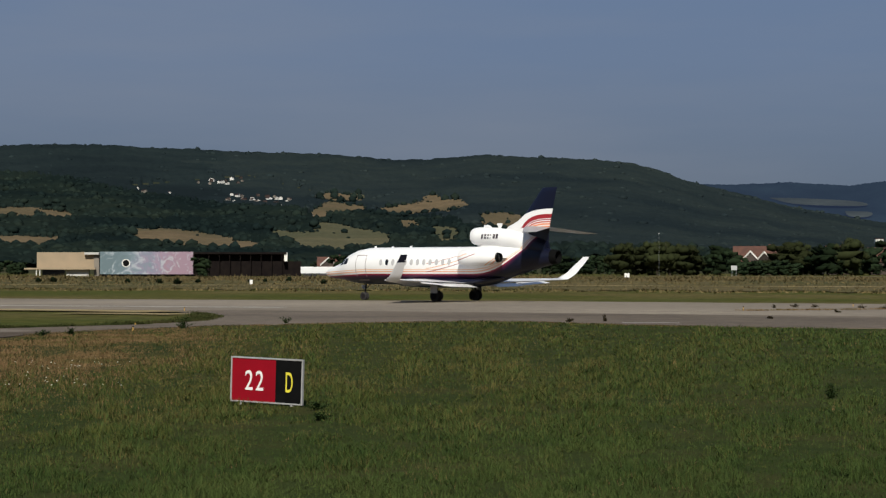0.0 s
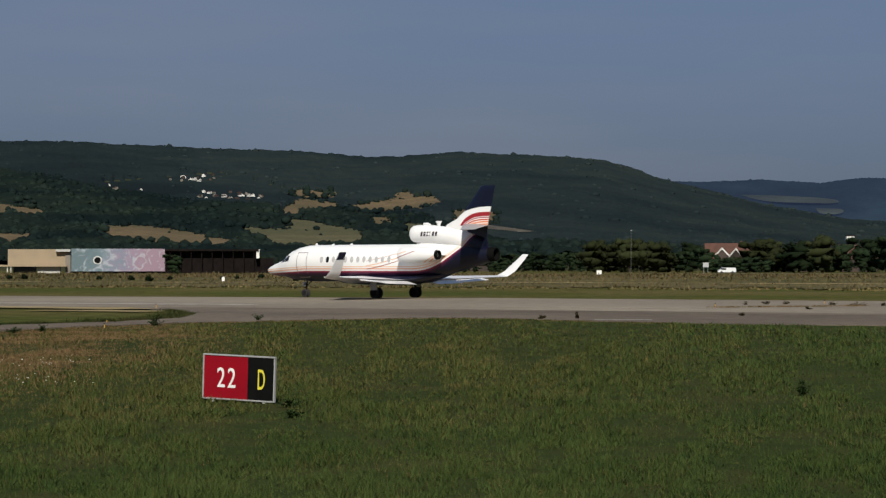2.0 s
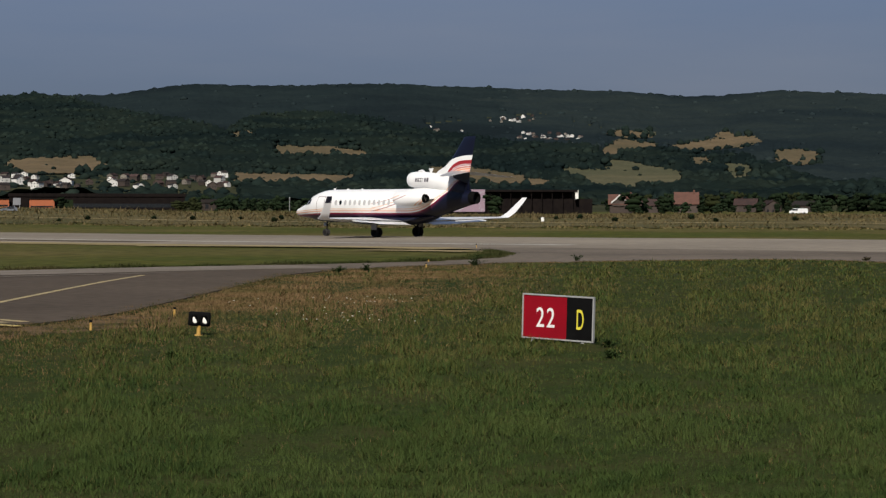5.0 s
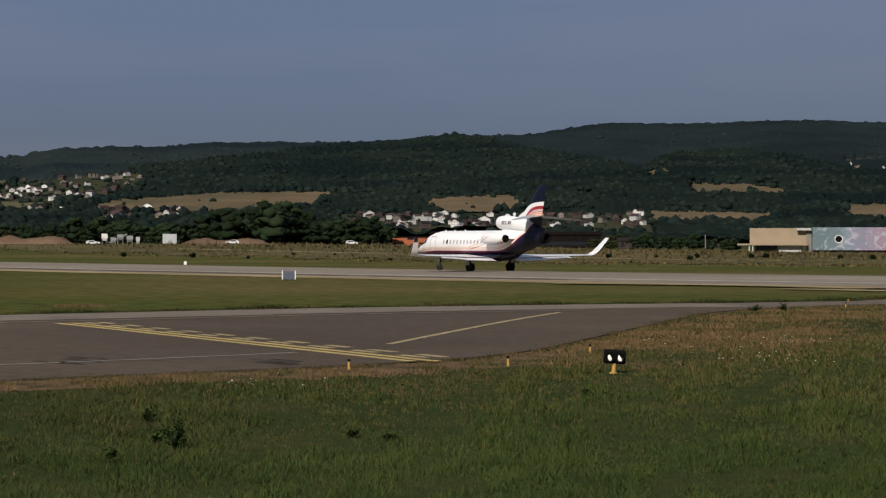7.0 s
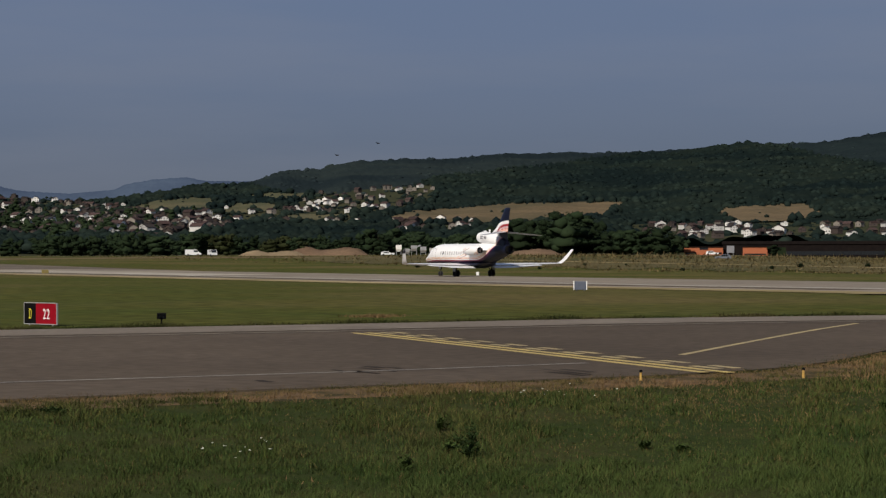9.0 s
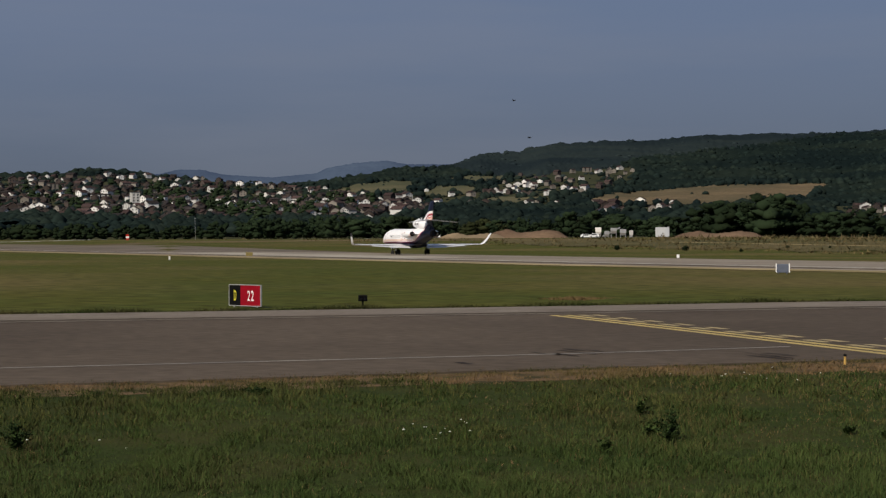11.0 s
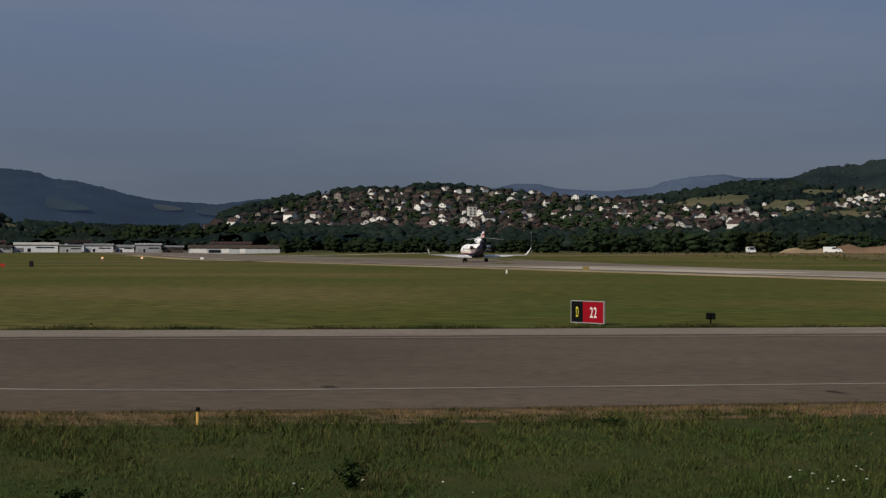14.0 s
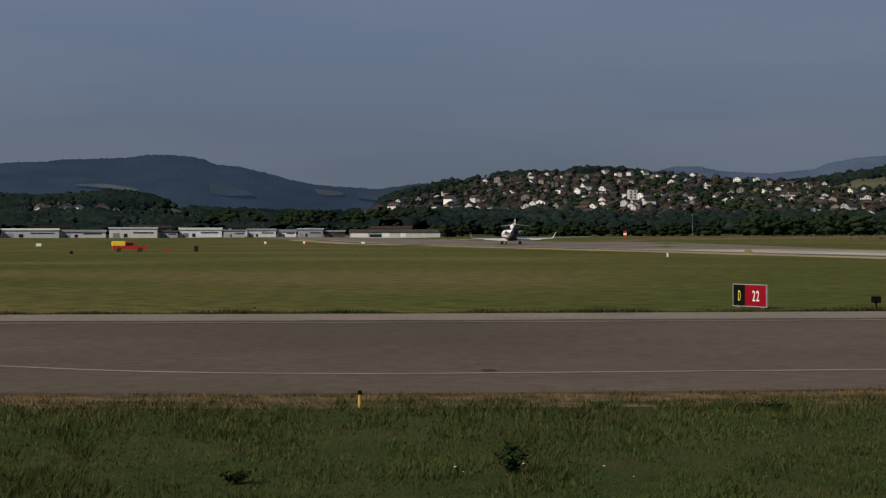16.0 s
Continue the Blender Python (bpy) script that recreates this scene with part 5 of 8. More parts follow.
# ---- trees and shrubs ----
def leaf_cloud(seed, lobes, leaves, spread=0.42):
    """A crown of ragged lobes with loose leaf sprays round them, of unit height from 0 to 1."""
    r = np.random.default_rng(seed)
    vs, fs, k = [], [], 0
    for h, w in ((0.26, 0.62), (0.48, 0.74), (0.68, 0.5)):        # the dense heart of the crown
        bv, bf = BLOBS[r.integers(0, 8)]
        vs.append(bv * np.array((spread * w, spread * w, 0.19)) + np.array((*r.normal(0, 0.03, 2), h)))
        fs.append(bf + k)
        k += len(bv)
    for i in range(lobes):
        h = r.uniform(0.05, 0.86)
        w = spread * math.sin(math.pi * min(0.97, max(0.12, h))) ** 0.6
        c = np.array((*(r.normal(0, 0.45, 2) * w), h))
        bv, bf = BLOBS[r.integers(0, 8)]
        vs.append(bv * r.uniform(0.07, 0.15) + c)
        fs.append(bf + k)
        k += len(bv)
        q = leaves // lobes
        d = r.normal(0, 1, (q, 3))
        d /= np.linalg.norm(d, axis=1)[:, None]
        p = c + d * r.uniform(0.05, 0.16, (q, 1))
        s = r.normal(0, 0.014, (q, 3, 3))
        vs.append((p[:, None, :] + s).reshape(-1, 3))
        fs.append(np.arange(q * 3).reshape(-1, 3) + k)
        k += q * 3
    return np.concatenate(vs), np.concatenate(fs)


def tree(seed, mat, label, lobes=24, leaves=1700, spread=0.42, trunk=0.3):
    """A unit-high tree: tapered trunk with limbs, and a crown."""
    t = thing("tree", Matrix.Identity(4), label, "tree", "trees on the plain")
    r = random.Random(seed)
    bm = bmesh.new()
    cyl(bm, (0, 0, -0.02), (0.01, 0, trunk), 0.028, 0.02, 8)
    cyl(bm, (0.01, 0, trunk), (0, 0.02, 0.7), 0.02, 0.006, 6)
    for i in range(5):
        a = r.uniform(0, 6.28)
        cyl(bm, (0.01, 0, trunk * 0.8 + i * 0.06), (0.24 * math.cos(a), 0.24 * math.sin(a), trunk + 0.2 + i * 0.08), 0.012, 0.004, 5)
    part("trunk", bm, M_BARK, t, "brown trunk with limbs")
    v, f = leaf_cloud(seed, lobes, leaves, spread)
    v[:, 2] = v[:, 2] * 0.95
    c = raw("crown", v, f, mat, True)
    c.parent = t
    return t


TREES = [tree(11, M_TREE, "dark green broadleaf tree with full crown"), tree(12, M_TREE, "dense dark green tree beside the airfield", 28, 2100, 0.5),
         tree(13, M_TREEY, "broadleaf tree with yellowing leaves", 28, 2100, 0.46), tree(14, M_TREE, "slender dark green tree", 20, 1200, 0.26)]
USED = [False] * len(TREES)


def plant(k, x, y, h, wide=1.0, sink=0.0):
    m = pose(x, y, gz(x, y) - sink, 0, 0, rng.uniform(0, 360))
    t = TREES[k]
    if USED[k]:
        t = copy_thing(t, m)
    else:
        t.matrix_basis = m
        USED[k] = True
    t.scale = (h * wide, h * wide, h)
    return t


def row_of_trees(a0, a1, r0, r1, n, h0, h1, kinds, wide=1.0):
    for i in range(n):
        a = a0 + (a1 - a0) * (i + rng.uniform(0.1, 0.9)) / n
        x, y = at(a, rng.uniform(r0, r1))
        plant(kinds[int(rng.integers(0, len(kinds)))], x, y, max(2.2, rng.uniform(h0, h1) - float(np.interp(a, (10, 16, 21, 26, 40, 46), (0, 0.6, 1.6, 1.9, 1.9, 1.4)))), wide * rng.uniform(0.85, 1.2))


row_of_trees(-5.1, -7.0, 640, 670, 5, 10.5, 14, (2, 0, 2), 1.1)
row_of_trees(-7.0, -8.8, 640, 670, 5, 8, 12, (2, 0), 1.1)
row_of_trees(-8.7, -10.2, 630, 645, 9, 4.4, 6.0, (0, 1), 1.1)
row_of_trees(-10.0, -11.1, 650, 670, 4, 10, 13, (2, 2), 1.1)
row_of_trees(-11.3, -12.7, 640, 670, 4, 10, 15, (2, 0, 1), 1.1)
row_of_trees(-13.0, -16, 640, 680, 9, 9, 14, (2, 0, 1), 1.1)
row_of_trees(-3.0, -5.0, 690, 760, 9, 6, 9, (0, 1, 3))
row_of_trees(-2.8, 3.8, 760, 850, 26, 6, 10, (0, 1, 3, 2))
row_of_trees(-2.8, 3.2, 645, 680, 16, 2.4, 4.6, (0, 1, 0), 1.1)
row_of_trees(-8.6, -13.5, 640, 690, 10, 3, 5, (0, 1), 1.1)
row_of_trees(4.4, 8.5, 760, 830, 14, 7, 9.5, (0, 1))
row_of_trees(12.2, 15.5, 700, 800, 14, 5, 8, (0, 1, 1))
row_of_trees(15.6, 20, 760, 860, 18, 5, 8.5, (0, 1, 2))
row_of_trees(16.0, 16.8, 680, 690, 3, 4, 5.5, (2,), 1.2)
row_of_trees(22.7, 24.6, 640, 700, 9, 9, 13, (1, 0), 1.15)
row_of_trees(24.4, 25.2, 690, 730, 3, 9, 12, (0, 1), 1.2)
row_of_trees(25.2, 27.8, 690, 760, 13, 12, 20, (0, 1, 1), 1.15)
row_of_trees(28.0, 30.4, 700, 800, 14, 5, 12, (0, 1, 0, 3), 1.1)
row_of_trees(30.4, 32.2, 700, 800, 11, 8, 15, (0, 1, 0), 1.1)
row_of_trees(32.2, 33.4, 700, 800, 8, 6, 10, (0, 1), 1.05)
row_of_trees(33.2, 37.0, 760, 860, 22, 7, 12, (0, 1, 2), 1.0)
row_of_trees(37.0, 41.6, 700, 800, 34, 8, 12.5, (0, 1, 1, 3), 1.05)


def tree_belt(spans):
    """The long tree belt at the foot of the town hill, in one mesh."""
    xs, ys, hs = [], [], []
    for a0, a1, r0, r1, n, h0, h1 in spans:
        a, r = np.radians(rng.uniform(a1, a0, n)), rng.uniform(r0, r1, n)
        xs.append(-np.sin(a) * r)
        ys.append(np.cos(a) * r)
        hs.append(rng.uniform(h0, h1, n))
    x, y, h = (np.concatenate(q) for q in (xs, ys, hs))
    scatter("tree_belt", x, y, land(x, y) - 0.3, h * rng.uniform(0.9, 1.3, len(h)), h, M_TREE, "dark green tree belt below the town", "woodland", 12, [leaf_cloud(60 + k, 18, 300, 0.5) for k in range(8)], True)


tree_belt(((51.0, 41.4, 850, 980, 90, 4, 8.5), (57.5, 51.0, 1150, 1300, 60, 9, 14), (66.5, 57.5, 1020, 1150, 46, 3, 6)))


def town_trees():
    """Dark clumps of tall garden trees among the houses of the town."""
    aa, ee = [], []
    for a, e, wa, we, n in ((44.2, 1.32, 0.32, 0.11, 20), (41.3, 0.72, 0.9, 0.16, 60), (50.6, 1.3, 0.5, 0.10, 20), (46.5, 1.1, 2.4, 0.25, 40), (39.0, 1.0, 1.0, 0.2, 30), (42.3, 1.15, 0.7, 0.15, 30)):
        aa.append(rng.normal(a, wa, n))
        ee.append(rng.normal(e, we, n))
    x, y, z = drape(np.concatenate(aa), np.maximum(0.35, np.concatenate(ee)))
    h = rng.uniform(5.5, 12, len(x))
    scatter("garden_trees", x, y, z - 0.3, h * rng.uniform(0.8, 1.2, len(x)), h, M_TREE, "dark green garden trees among the houses", "woodland", 14, [leaf_cloud(80 + k, 9, 160, 0.5) for k in range(8)], True)


town_trees()
for a, r, h in ((3.0, 670, 8.5), (2.1, 675, 7.0), (7.17, 640, 7.4), (20.0, 690, 4.5), (57.2, 980, 5), (55.0, 985, 4), (60.5, 985, 5)):
    plant(0, *at(a, r), h, 1.2)


def shrub(seed, n, h, w, mat, label, name="shrub", group="", category="shrub", blade=0.05):
    """A shrub or weed of many thin leaves that fan out from its foot."""
    r = np.random.default_rng(seed)
    if name == "weed":
        # a few leaning stems of uneven length, with narrow leaves along them
        k = max(7, n // 12)
        n *= 7
        th, lean, tall = r.uniform(0, 6.28, k), r.uniform(0.05, 1.0, k), r.uniform(0.5, 1.1, k)
        m = r.integers(0, k, n)
        q = r.uniform(0.12, 1.0, n)
        bow = lean[m] * q ** 1.4 * w * 0.55
        c = np.stack((np.cos(th[m]) * bow, np.sin(th[m]) * bow, h * tall[m] * (1 - 0.4 * lean[m] ** 2) * q), -1)
        c[:, :2] += r.normal(0, w * 0.05, (n, 2))
        fa = r.uniform(0, 6.28, n)
        out = np.stack((np.cos(fa), np.sin(fa), r.uniform(-0.3, 1.0, n)), -1) * blade * r.uniform(1.2, 3.8, (n, 1)) * (1.15 - 0.5 * q)[:, None]
        side = np.stack((-np.sin(fa), np.cos(fa), r.normal(0, 0.5, n)), -1) * blade * 0.6
        v = np.stack((c, c + out * 0.5 - side, c + out, c + out * 0.5 + side), 1).reshape(-1, 3)
        v[:, 2] = np.maximum(v[:, 2], -0.01)
        ob = raw(name, v, np.arange(n * 4).reshape(-1, 4), mat)
        return tagged(ob, label, category, group)
    a, lean = r.uniform(0, 6.28, n), r.uniform(0.05, 1.0, n)
    hh = h * r.uniform(0.45, 1.0, n) * (1 - 0.35 * lean)
    x0, y0 = r.normal(0, w * 0.12, n), r.normal(0, w * 0.12, n)
    tip = np.stack((x0 + np.cos(a) * lean * w * 0.55, y0 + np.sin(a) * lean * w * 0.55, hh), -1)
    mid = np.stack((x0 + np.cos(a) * lean * w * 0.25, y0 + np.sin(a) * lean * w * 0.25, hh * 0.6), -1)
    b = blade * r.uniform(0.6, 1.3, n)
    side = np.stack((-np.sin(a), np.cos(a), np.zeros(n)), -1) * b[:, None]
    foot = np.stack((x0, y0, np.zeros(n)), -1)
    v = np.stack((foot, mid - side, tip, mid + side), 1).reshape(-1, 3)
    f = np.arange(n * 4).reshape(-1, 4)
    ob = raw(name, v, f, mat)
    return tagged(ob, label, category, group)


def put(ob, x, y, z=None, turn=0.0, scale=1.0):
    ob.matrix_basis = pose(x, y, gz(x, y) if z is None else z, 0, 0, turn)
    ob.scale = (scale, scale, scale)
    return ob


base = shrub(21, 220, 1.7, 1.9, M_TREE, "dark round shrub in the field edge", group="shrubs in the field edge", blade=0.12)
first = True
for a in (12.1, 11.2, 9.8, 8.72, 7.6, 6.85, 6.2, 5.5, 4.65, 3.9, 2.6, 1.5, 0.2, -1.4, 13.3, 14.1, 14.9, 16.4, 17.7, 19.2, 20.4, 22.4, 24.0, 25.3, 26.6, 28.2, 30.4):
    x, y = at(a + rng.uniform(-0.45, 0.45), rng.uniform(320, 400))
    ob = base if first else copy_thing(base, Matrix.Identity(4))
    first = False
    put(ob, x, y, None, rng.uniform(0, 360), rng.uniform(0.35, 0.85))
for x, y, h, s in ((-9.0, 66.2, 0.5, 1), (-6.0, 73.0, 0.42, 2), (-12.0, 57.2, 0.24, 4), (-11.4, 58.6, 0.26, 3)):
    put(shrub(30 + s, 90 if s < 2 else 45, h * 0.95, 0.7 if s < 2 else 0.55, M_WEED, "round leafy weed clump at the grass edge", "weed", "weeds in the grass", "weed", 0.024), x, y)
for x, y, h, w, s in ((-8.9, 16.1, 0.40, 0.52, 5), (-13.4, 11.9, 0.36, 0.5, 6), (5.9, 29.0, 0.32, 0.42, 8), (-8.93, 14.9, 0.16, 0.26, 15), (-7.86, 17.8, 0.11, 0.2, 16), (-7.4, 17.7, 0.09, 0.22, 17), (-10.66, 18.5, 0.22, 0.26, 18), (-7.2, 23.8, 0.14, 0.3, 10), (-9.4, 16.5, 0.16, 0.3, 11),
                      (-14.5, 9.9, 0.18, 0.4, 7), (-15.9, 18.1, 0.14, 0.6, 12), (-1.6, 25.0, 0.14, 0.4, 13), (-1.75, 26.75, 0.16, 0.4, 14)):
    put(shrub(40 + s, 150 if w > 0.45 else 70, h * 0.85, w * 0.9, M_WEED if w > 0.35 else M_WEEDL, "dark leafy weed in the grass" if w > 0.35 else "small green leafy weed in the grass", "weed", "weeds in the grass", "weed", 0.015), x, y)

M_BROWNWEED = surf("dry_weed_leaves", (0.060, 0.045, 0.026), (0.040, 0.036, 0.018), 5, 0.9, 0, islands=0.3, spec=0.03)
for k, (x, y, h, w) in enumerate(((18.2, 105.0, 0.4, 1.0), (19.6, 106.2, 0.55, 1.2), (20.7, 106.4, 0.4, 1.0), (22.9, 104.6, 0.4, 1.3), (23.9, 103.0, 0.45, 1.3), (25.0, 101.8, 0.35, 1.2), (6.4, 75.6, 0.5, 0.4), (13.8, 80.5, 0.25, 0.7), (19.2, 93.0, 0.35, 0.6), (4.9, 74.8, 0.25, 0.9))):
    put(shrub(70 + k, 40, h * 0.6, w * 0.75, M_BROWNWEED, "dry brown weed growing from an apron crack", "weed", "weeds in the apron", "weed", 0.028), x, y)


# ---- houses ----
def house(w, d, h, pitch, wall_mat, roof_mat, label, storeys=2, category="house", group="houses on the hills"):
    t = thing("house", Matrix.Identity(4), label, category, group)
    bm = bmesh.new()
    g = h + w * 0.5 * pitch
    lo = [(-w / 2, -d / 2), (w / 2, -d / 2), (w / 2, d / 2), (-w / 2, d / 2)]
    v0 = [bm.verts.new((x, y, -1.5)) for x, y in lo]
    v1 = [bm.verts.new((x, y, h)) for x, y in lo]
    ga, gb = bm.verts.new((0, -d / 2, g)), bm.verts.new((0, d / 2, g))
    bm.faces.new(v0[::-1])
    bm.faces.new((v0[0], v0[1], v1[1], ga, v1[0]))
    bm.faces.new((v0[2], v0[3], v1[3], gb, v1[2]))
    bm.faces.new((v0[1], v0[2], v1[2], v1[1]))
    bm.faces.new((v0[3], v0[0], v1[0], v1[3]))
    bm.faces.new((v1[0], ga, gb, v1[3]))
    bm.faces.new((v1[1], v1[2], gb, ga))
    part("wall", bm, wall_mat, t)
    bm = bmesh.new()
    o, th = 0.5, 0.25
    for s in (-1, 1):
        e = (s * (w / 2 + o), h - o * pitch)
        lp = []
        for y in (-d / 2 - o, d / 2 + o):
            lp.append([(0, y, g + 0.02), (e[0], y, e[1] + 0.02), (e[0], y, e[1] + 0.02 + th), (0, y, g + 0.02 + th)])
        rings(bm, lp)
    roof = part("roof", bm, roof_mat, t, "tiled pitched roof")
    bm = bmesh.new()
    box(bm, w * 0.2 - 0.3, d * 0.15, h, w * 0.2 + 0.3, d * 0.15 + 0.6, g + 0.8)
    part("chimney", bm, roof_mat, roof)
    n = max(2, int(w / 3))
    for f in range(storeys):
        z = 0.9 + f * 2.7
        if z + 1.3 > h + 0.6:
            break
        for i in range(n):
            x = -w / 2 + w * (i + 0.5) / n
            bm = bmesh.new()
            box(bm, x - 0.5, -d / 2 - 0.04, z, x + 0.5, -d / 2 + 0.05, z + 1.25)
            part("window", bm, M_GLASSDARK, t, "dark window")
    bm = bmesh.new()
    box(bm, w / 2 - 0.05, -0.6, 0.9, w / 2 + 0.04, 0.6, 2.2)
    part("window", bm, M_GLASSDARK, t, "dark window")
    return t


HOUSES = [house(9, 10, 4.6, 0.55, M_WHITE, M_TILE, "white rendered house with red-brown tiled roof"),
          house(8, 11, 4.2, 0.5, M_CREAM, M_TILE, "cream house with red-brown tiled roof"),
          house(10, 9, 4.8, 0.45, M_WHITE, M_DARKROOF, "white rendered house with dark brown roof"),
          house(13, 9, 4.0, 0.5, M_WHITE, M_TILE, "long white house with red-brown tiled roof"),
          house(8, 8, 4.4, 0.6, M_CREAM, M_DARKROOF, "cream house with dark brown roof"),
          house(9, 10, 4.2, 0.6, M_UMBER, M_TILE, "house with red-brown tiled roof, wall shade painted in brown"),
          house(8, 11, 4.4, 0.55, M_UMBER, M_DARKROOF, "house with dark brown roof, wall shade painted in brown")]
PLACED = [False] * len(HOUSES)


def settle(k, x, y, z, turn, s=1.0):
    m = pose(x, y, z, 0, 0, turn)
    t = HOUSES[k]
    if PLACED[k]:
        t = copy_thing(t, m)
    else:
        t.matrix_basis = m
        PLACED[k] = True
    t.scale = (s, s, s)


def settle_sight(k, a, e, turn, s=1.0):
    x, y, z = (float(q[0]) for q in drape(a, e))
    settle(k, x, y, z + 1.2, a + turn, s)


def cluster(rim, n, gap, kinds, s0, s1, seed):
    r = np.random.default_rng(seed)
    done = []
    amin, amax = min(p[0] for p in rim), max(p[0] for p in rim)
    emin, emax = min(p[1] for p in rim), max(p[1] for p in rim)
    for _ in range(n * 30):
        a, e = r.uniform(amin, amax), r.uniform(emin, emax)
        if not bool(inside(np.array(a), np.array(e), rim)) or any(abs(a - b) < gap and abs(e - f) < gap * 0.42 for b, f in done):
            continue
        if any(bool(inside(np.array(a), np.array(e), list(q))) for _, q in FIELDS):
            continue
        done.append((a, e))
        settle_sight(kinds[int(r.integers(0, len(kinds)))], a, e, r.choice((-62, -35, -12, 10, 30, 55)) + r.uniform(-8, 8), r.uniform(s0, s1))
        if len(done) >= n:
            break


cluster(TOWN, 150, 0.22, (0, 5, 0, 6, 4, 2, 6, 1, 5, 0), 0.6, 1.0, 5)
cluster([(24.2, 0.93), (18.5, 0.9), (15, 0.98), (14.8, 0.55), (18.5, 0.52), (24.2, 0.5)], 62, 0.18, (0, 5, 1, 6, 4, 5, 2, 3), 0.40, 0.66, 6)
cluster([(7.2, 2.5), (6.0, 2.6), (5.9, 2.75), (7.0, 2.7)], 9, 0.12, (0, 5, 1, 6), 0.34, 0.5, 21)
cluster([(6.6, 2.0), (4.6, 1.95), (4.6, 2.2), (6.4, 2.24)], 16, 0.12, (0, 5, 1, 2, 6, 5), 0.34, 0.52, 22)
cluster([(62.6, 0.62), (60.4, 0.62), (60.4, 0.82), (62.6, 0.82)], 11, 0.16, (0, 5, 3, 1, 0), 0.55, 0.8, 31)
cluster([(41.6, 0.62), (38, 0.66), (38, 1.0), (41.6, 1.0)], 12, 0.3, (0, 5, 6, 2, 1), 0.6, 0.9, 32)
cluster(GARDENS, 14, 0.3, (0, 5, 6, 2, 1, 5), 0.5, 0.8, 33)
cluster(FARMS, 12, 0.14, (0, 5, 3, 1, 5), 0.5, 0.75, 34)
cluster(VILLAGE, 44, 0.15, (0, 5, 3, 1, 6, 3, 5, 4), 0.42, 0.74, 7)
cluster([(40, 1.25), (36.2, 1.3), (36.2, 0.8), (40, 0.75)], 16, 0.34, (0, 5, 6, 5, 1), 0.7, 1.05, 8)
for k, a, e in ((0, 8.16, 2.27), (3, 6.9, 2.66), (0, 6.3, 2.7), (2, 6.6, 2.6), (0, 5.7, 2.05), (3, 5.2, 2.1), (0, 4.85, 2.12), (2, 5.5, 2.02), (1, 6.0, 2.12), (3, 4.9, 1.9), (2, 9.1, 2.4), (1, 8.9, 2.3),
                (4, 5.3, 1.85), (1, 4.6, 2.1), (4, 6.4, 2.1), (1, 7.3, 2.6), (0, 15.3, 0.82), (4, 33.0, 1.0), (3, 31.2, 1.0), (0, 32.4, 0.97), (3, 29.9, 1.06), (3, 29.4, 1.06), (0, 36.3, 1.42), (3, 4.0, 1.6),
                (0, 61.11, 0.74), (0, 60.3, 0.73), (5, 60.7, 0.8), (1, 61.8, 0.55), (0, 60.4, 0.5), (1, 59.7, 0.52), (0, 59.0, 0.5), (2, 58.6, 0.5), (0, 62.6, 0.62), (1, 56.2, 0.4)):
    settle_sight(k, a, e, rng.uniform(-40, 40), rng.uniform(0.36, 0.62))
for a, r, k, turn, s in ((2.5, 730, 5, 70, 1.0), (-0.3, 740, 5, 85, 1.0), (-1.0, 760, 5, 20, 0.9), (-2.0, 780, 6, 70, 0.9),
                         (-10.8, 735, 5, 85, 0.9)):
    x, y = at(a, r)
    settle(k, x, y, gz(x, y) - 0.6, a + turn, s * (0.82 if a > -5 else 1.25))


def gabled_house(a, R, w, eave, ridge, gables, label):
    """A long tiled house, its roof slope towards the airfield, with white-trimmed dormer gables."""
    t = thing("gabled_house", facing(a, R), label, "house", "houses behind the trees")
    d = 9.0
    bm = bmesh.new()
    rings(bm, [[(x, 0, -0.5), (x, d, -0.5), (x, d, eave), (x, d / 2, ridge - 0.2), (x, 0, eave)] for x in (-w / 2, w / 2)])
    part("wall", bm, M_UMBER, t)
    bm = bmesh.new()
    for y0, y1 in ((-0.6, d / 2), (d + 0.6, d / 2)):
        rings(bm, [[(x, y0, eave - 0.3), (x, y1, ridge), (x, y1, ridge + 0.25), (x, y0, eave - 0.05)] for x in (-w / 2 - 0.6, w / 2 + 0.6)])
    roof = part("roof", bm, M_ROOFRED, t, "red-brown tiled roof")
    for gx, gw, gh in gables:
        zb = eave + (ridge - eave) * 0.12
        bm = bmesh.new()
        rings(bm, [[(gx - gw / 2, y, zb - 1.2), (gx + gw / 2, y, zb - 1.2), (gx + gw / 2, y, zb), (gx, y, zb + gh), (gx - gw / 2, y, zb)] for y in (-0.5, d * 0.4)])
        dormer = part("dormer", bm, M_UMBER, t, "brown gabled dormer")
        for sgn in (-1, 1):
            bm = bmesh.new()
            rings(bm, [[(gx, y, zb + gh), (gx + sgn * (gw / 2 + 0.5), y, zb - 0.35), (gx + sgn * (gw / 2 + 0.5), y, zb + 0.35), (gx, y, zb + gh + 0.75)] for y in (-0.9, -0.55)])
            part("barge_board", bm, M_WHITE, dormer, "white barge board")
            bm = bmesh.new()
            rings(bm, [[(gx, y, zb + gh + 0.05), (gx + sgn * (gw / 2 + 0.4), y, zb - 0.3), (gx + sgn * (gw / 2 + 0.4), y, zb), (gx, y, zb + gh + 0.4)] for y in (-0.54, d * 0.42)])
            part("dormer_roof", bm, M_ROOFRED, dormer)
    bm = bmesh.new()
    box(bm, w * 0.3, d * 0.4, ridge - 0.6, w * 0.3 + 0.7, d * 0.4 + 0.7, ridge + 1.0)
    part("chimney", bm, M_ROOFRED, roof)


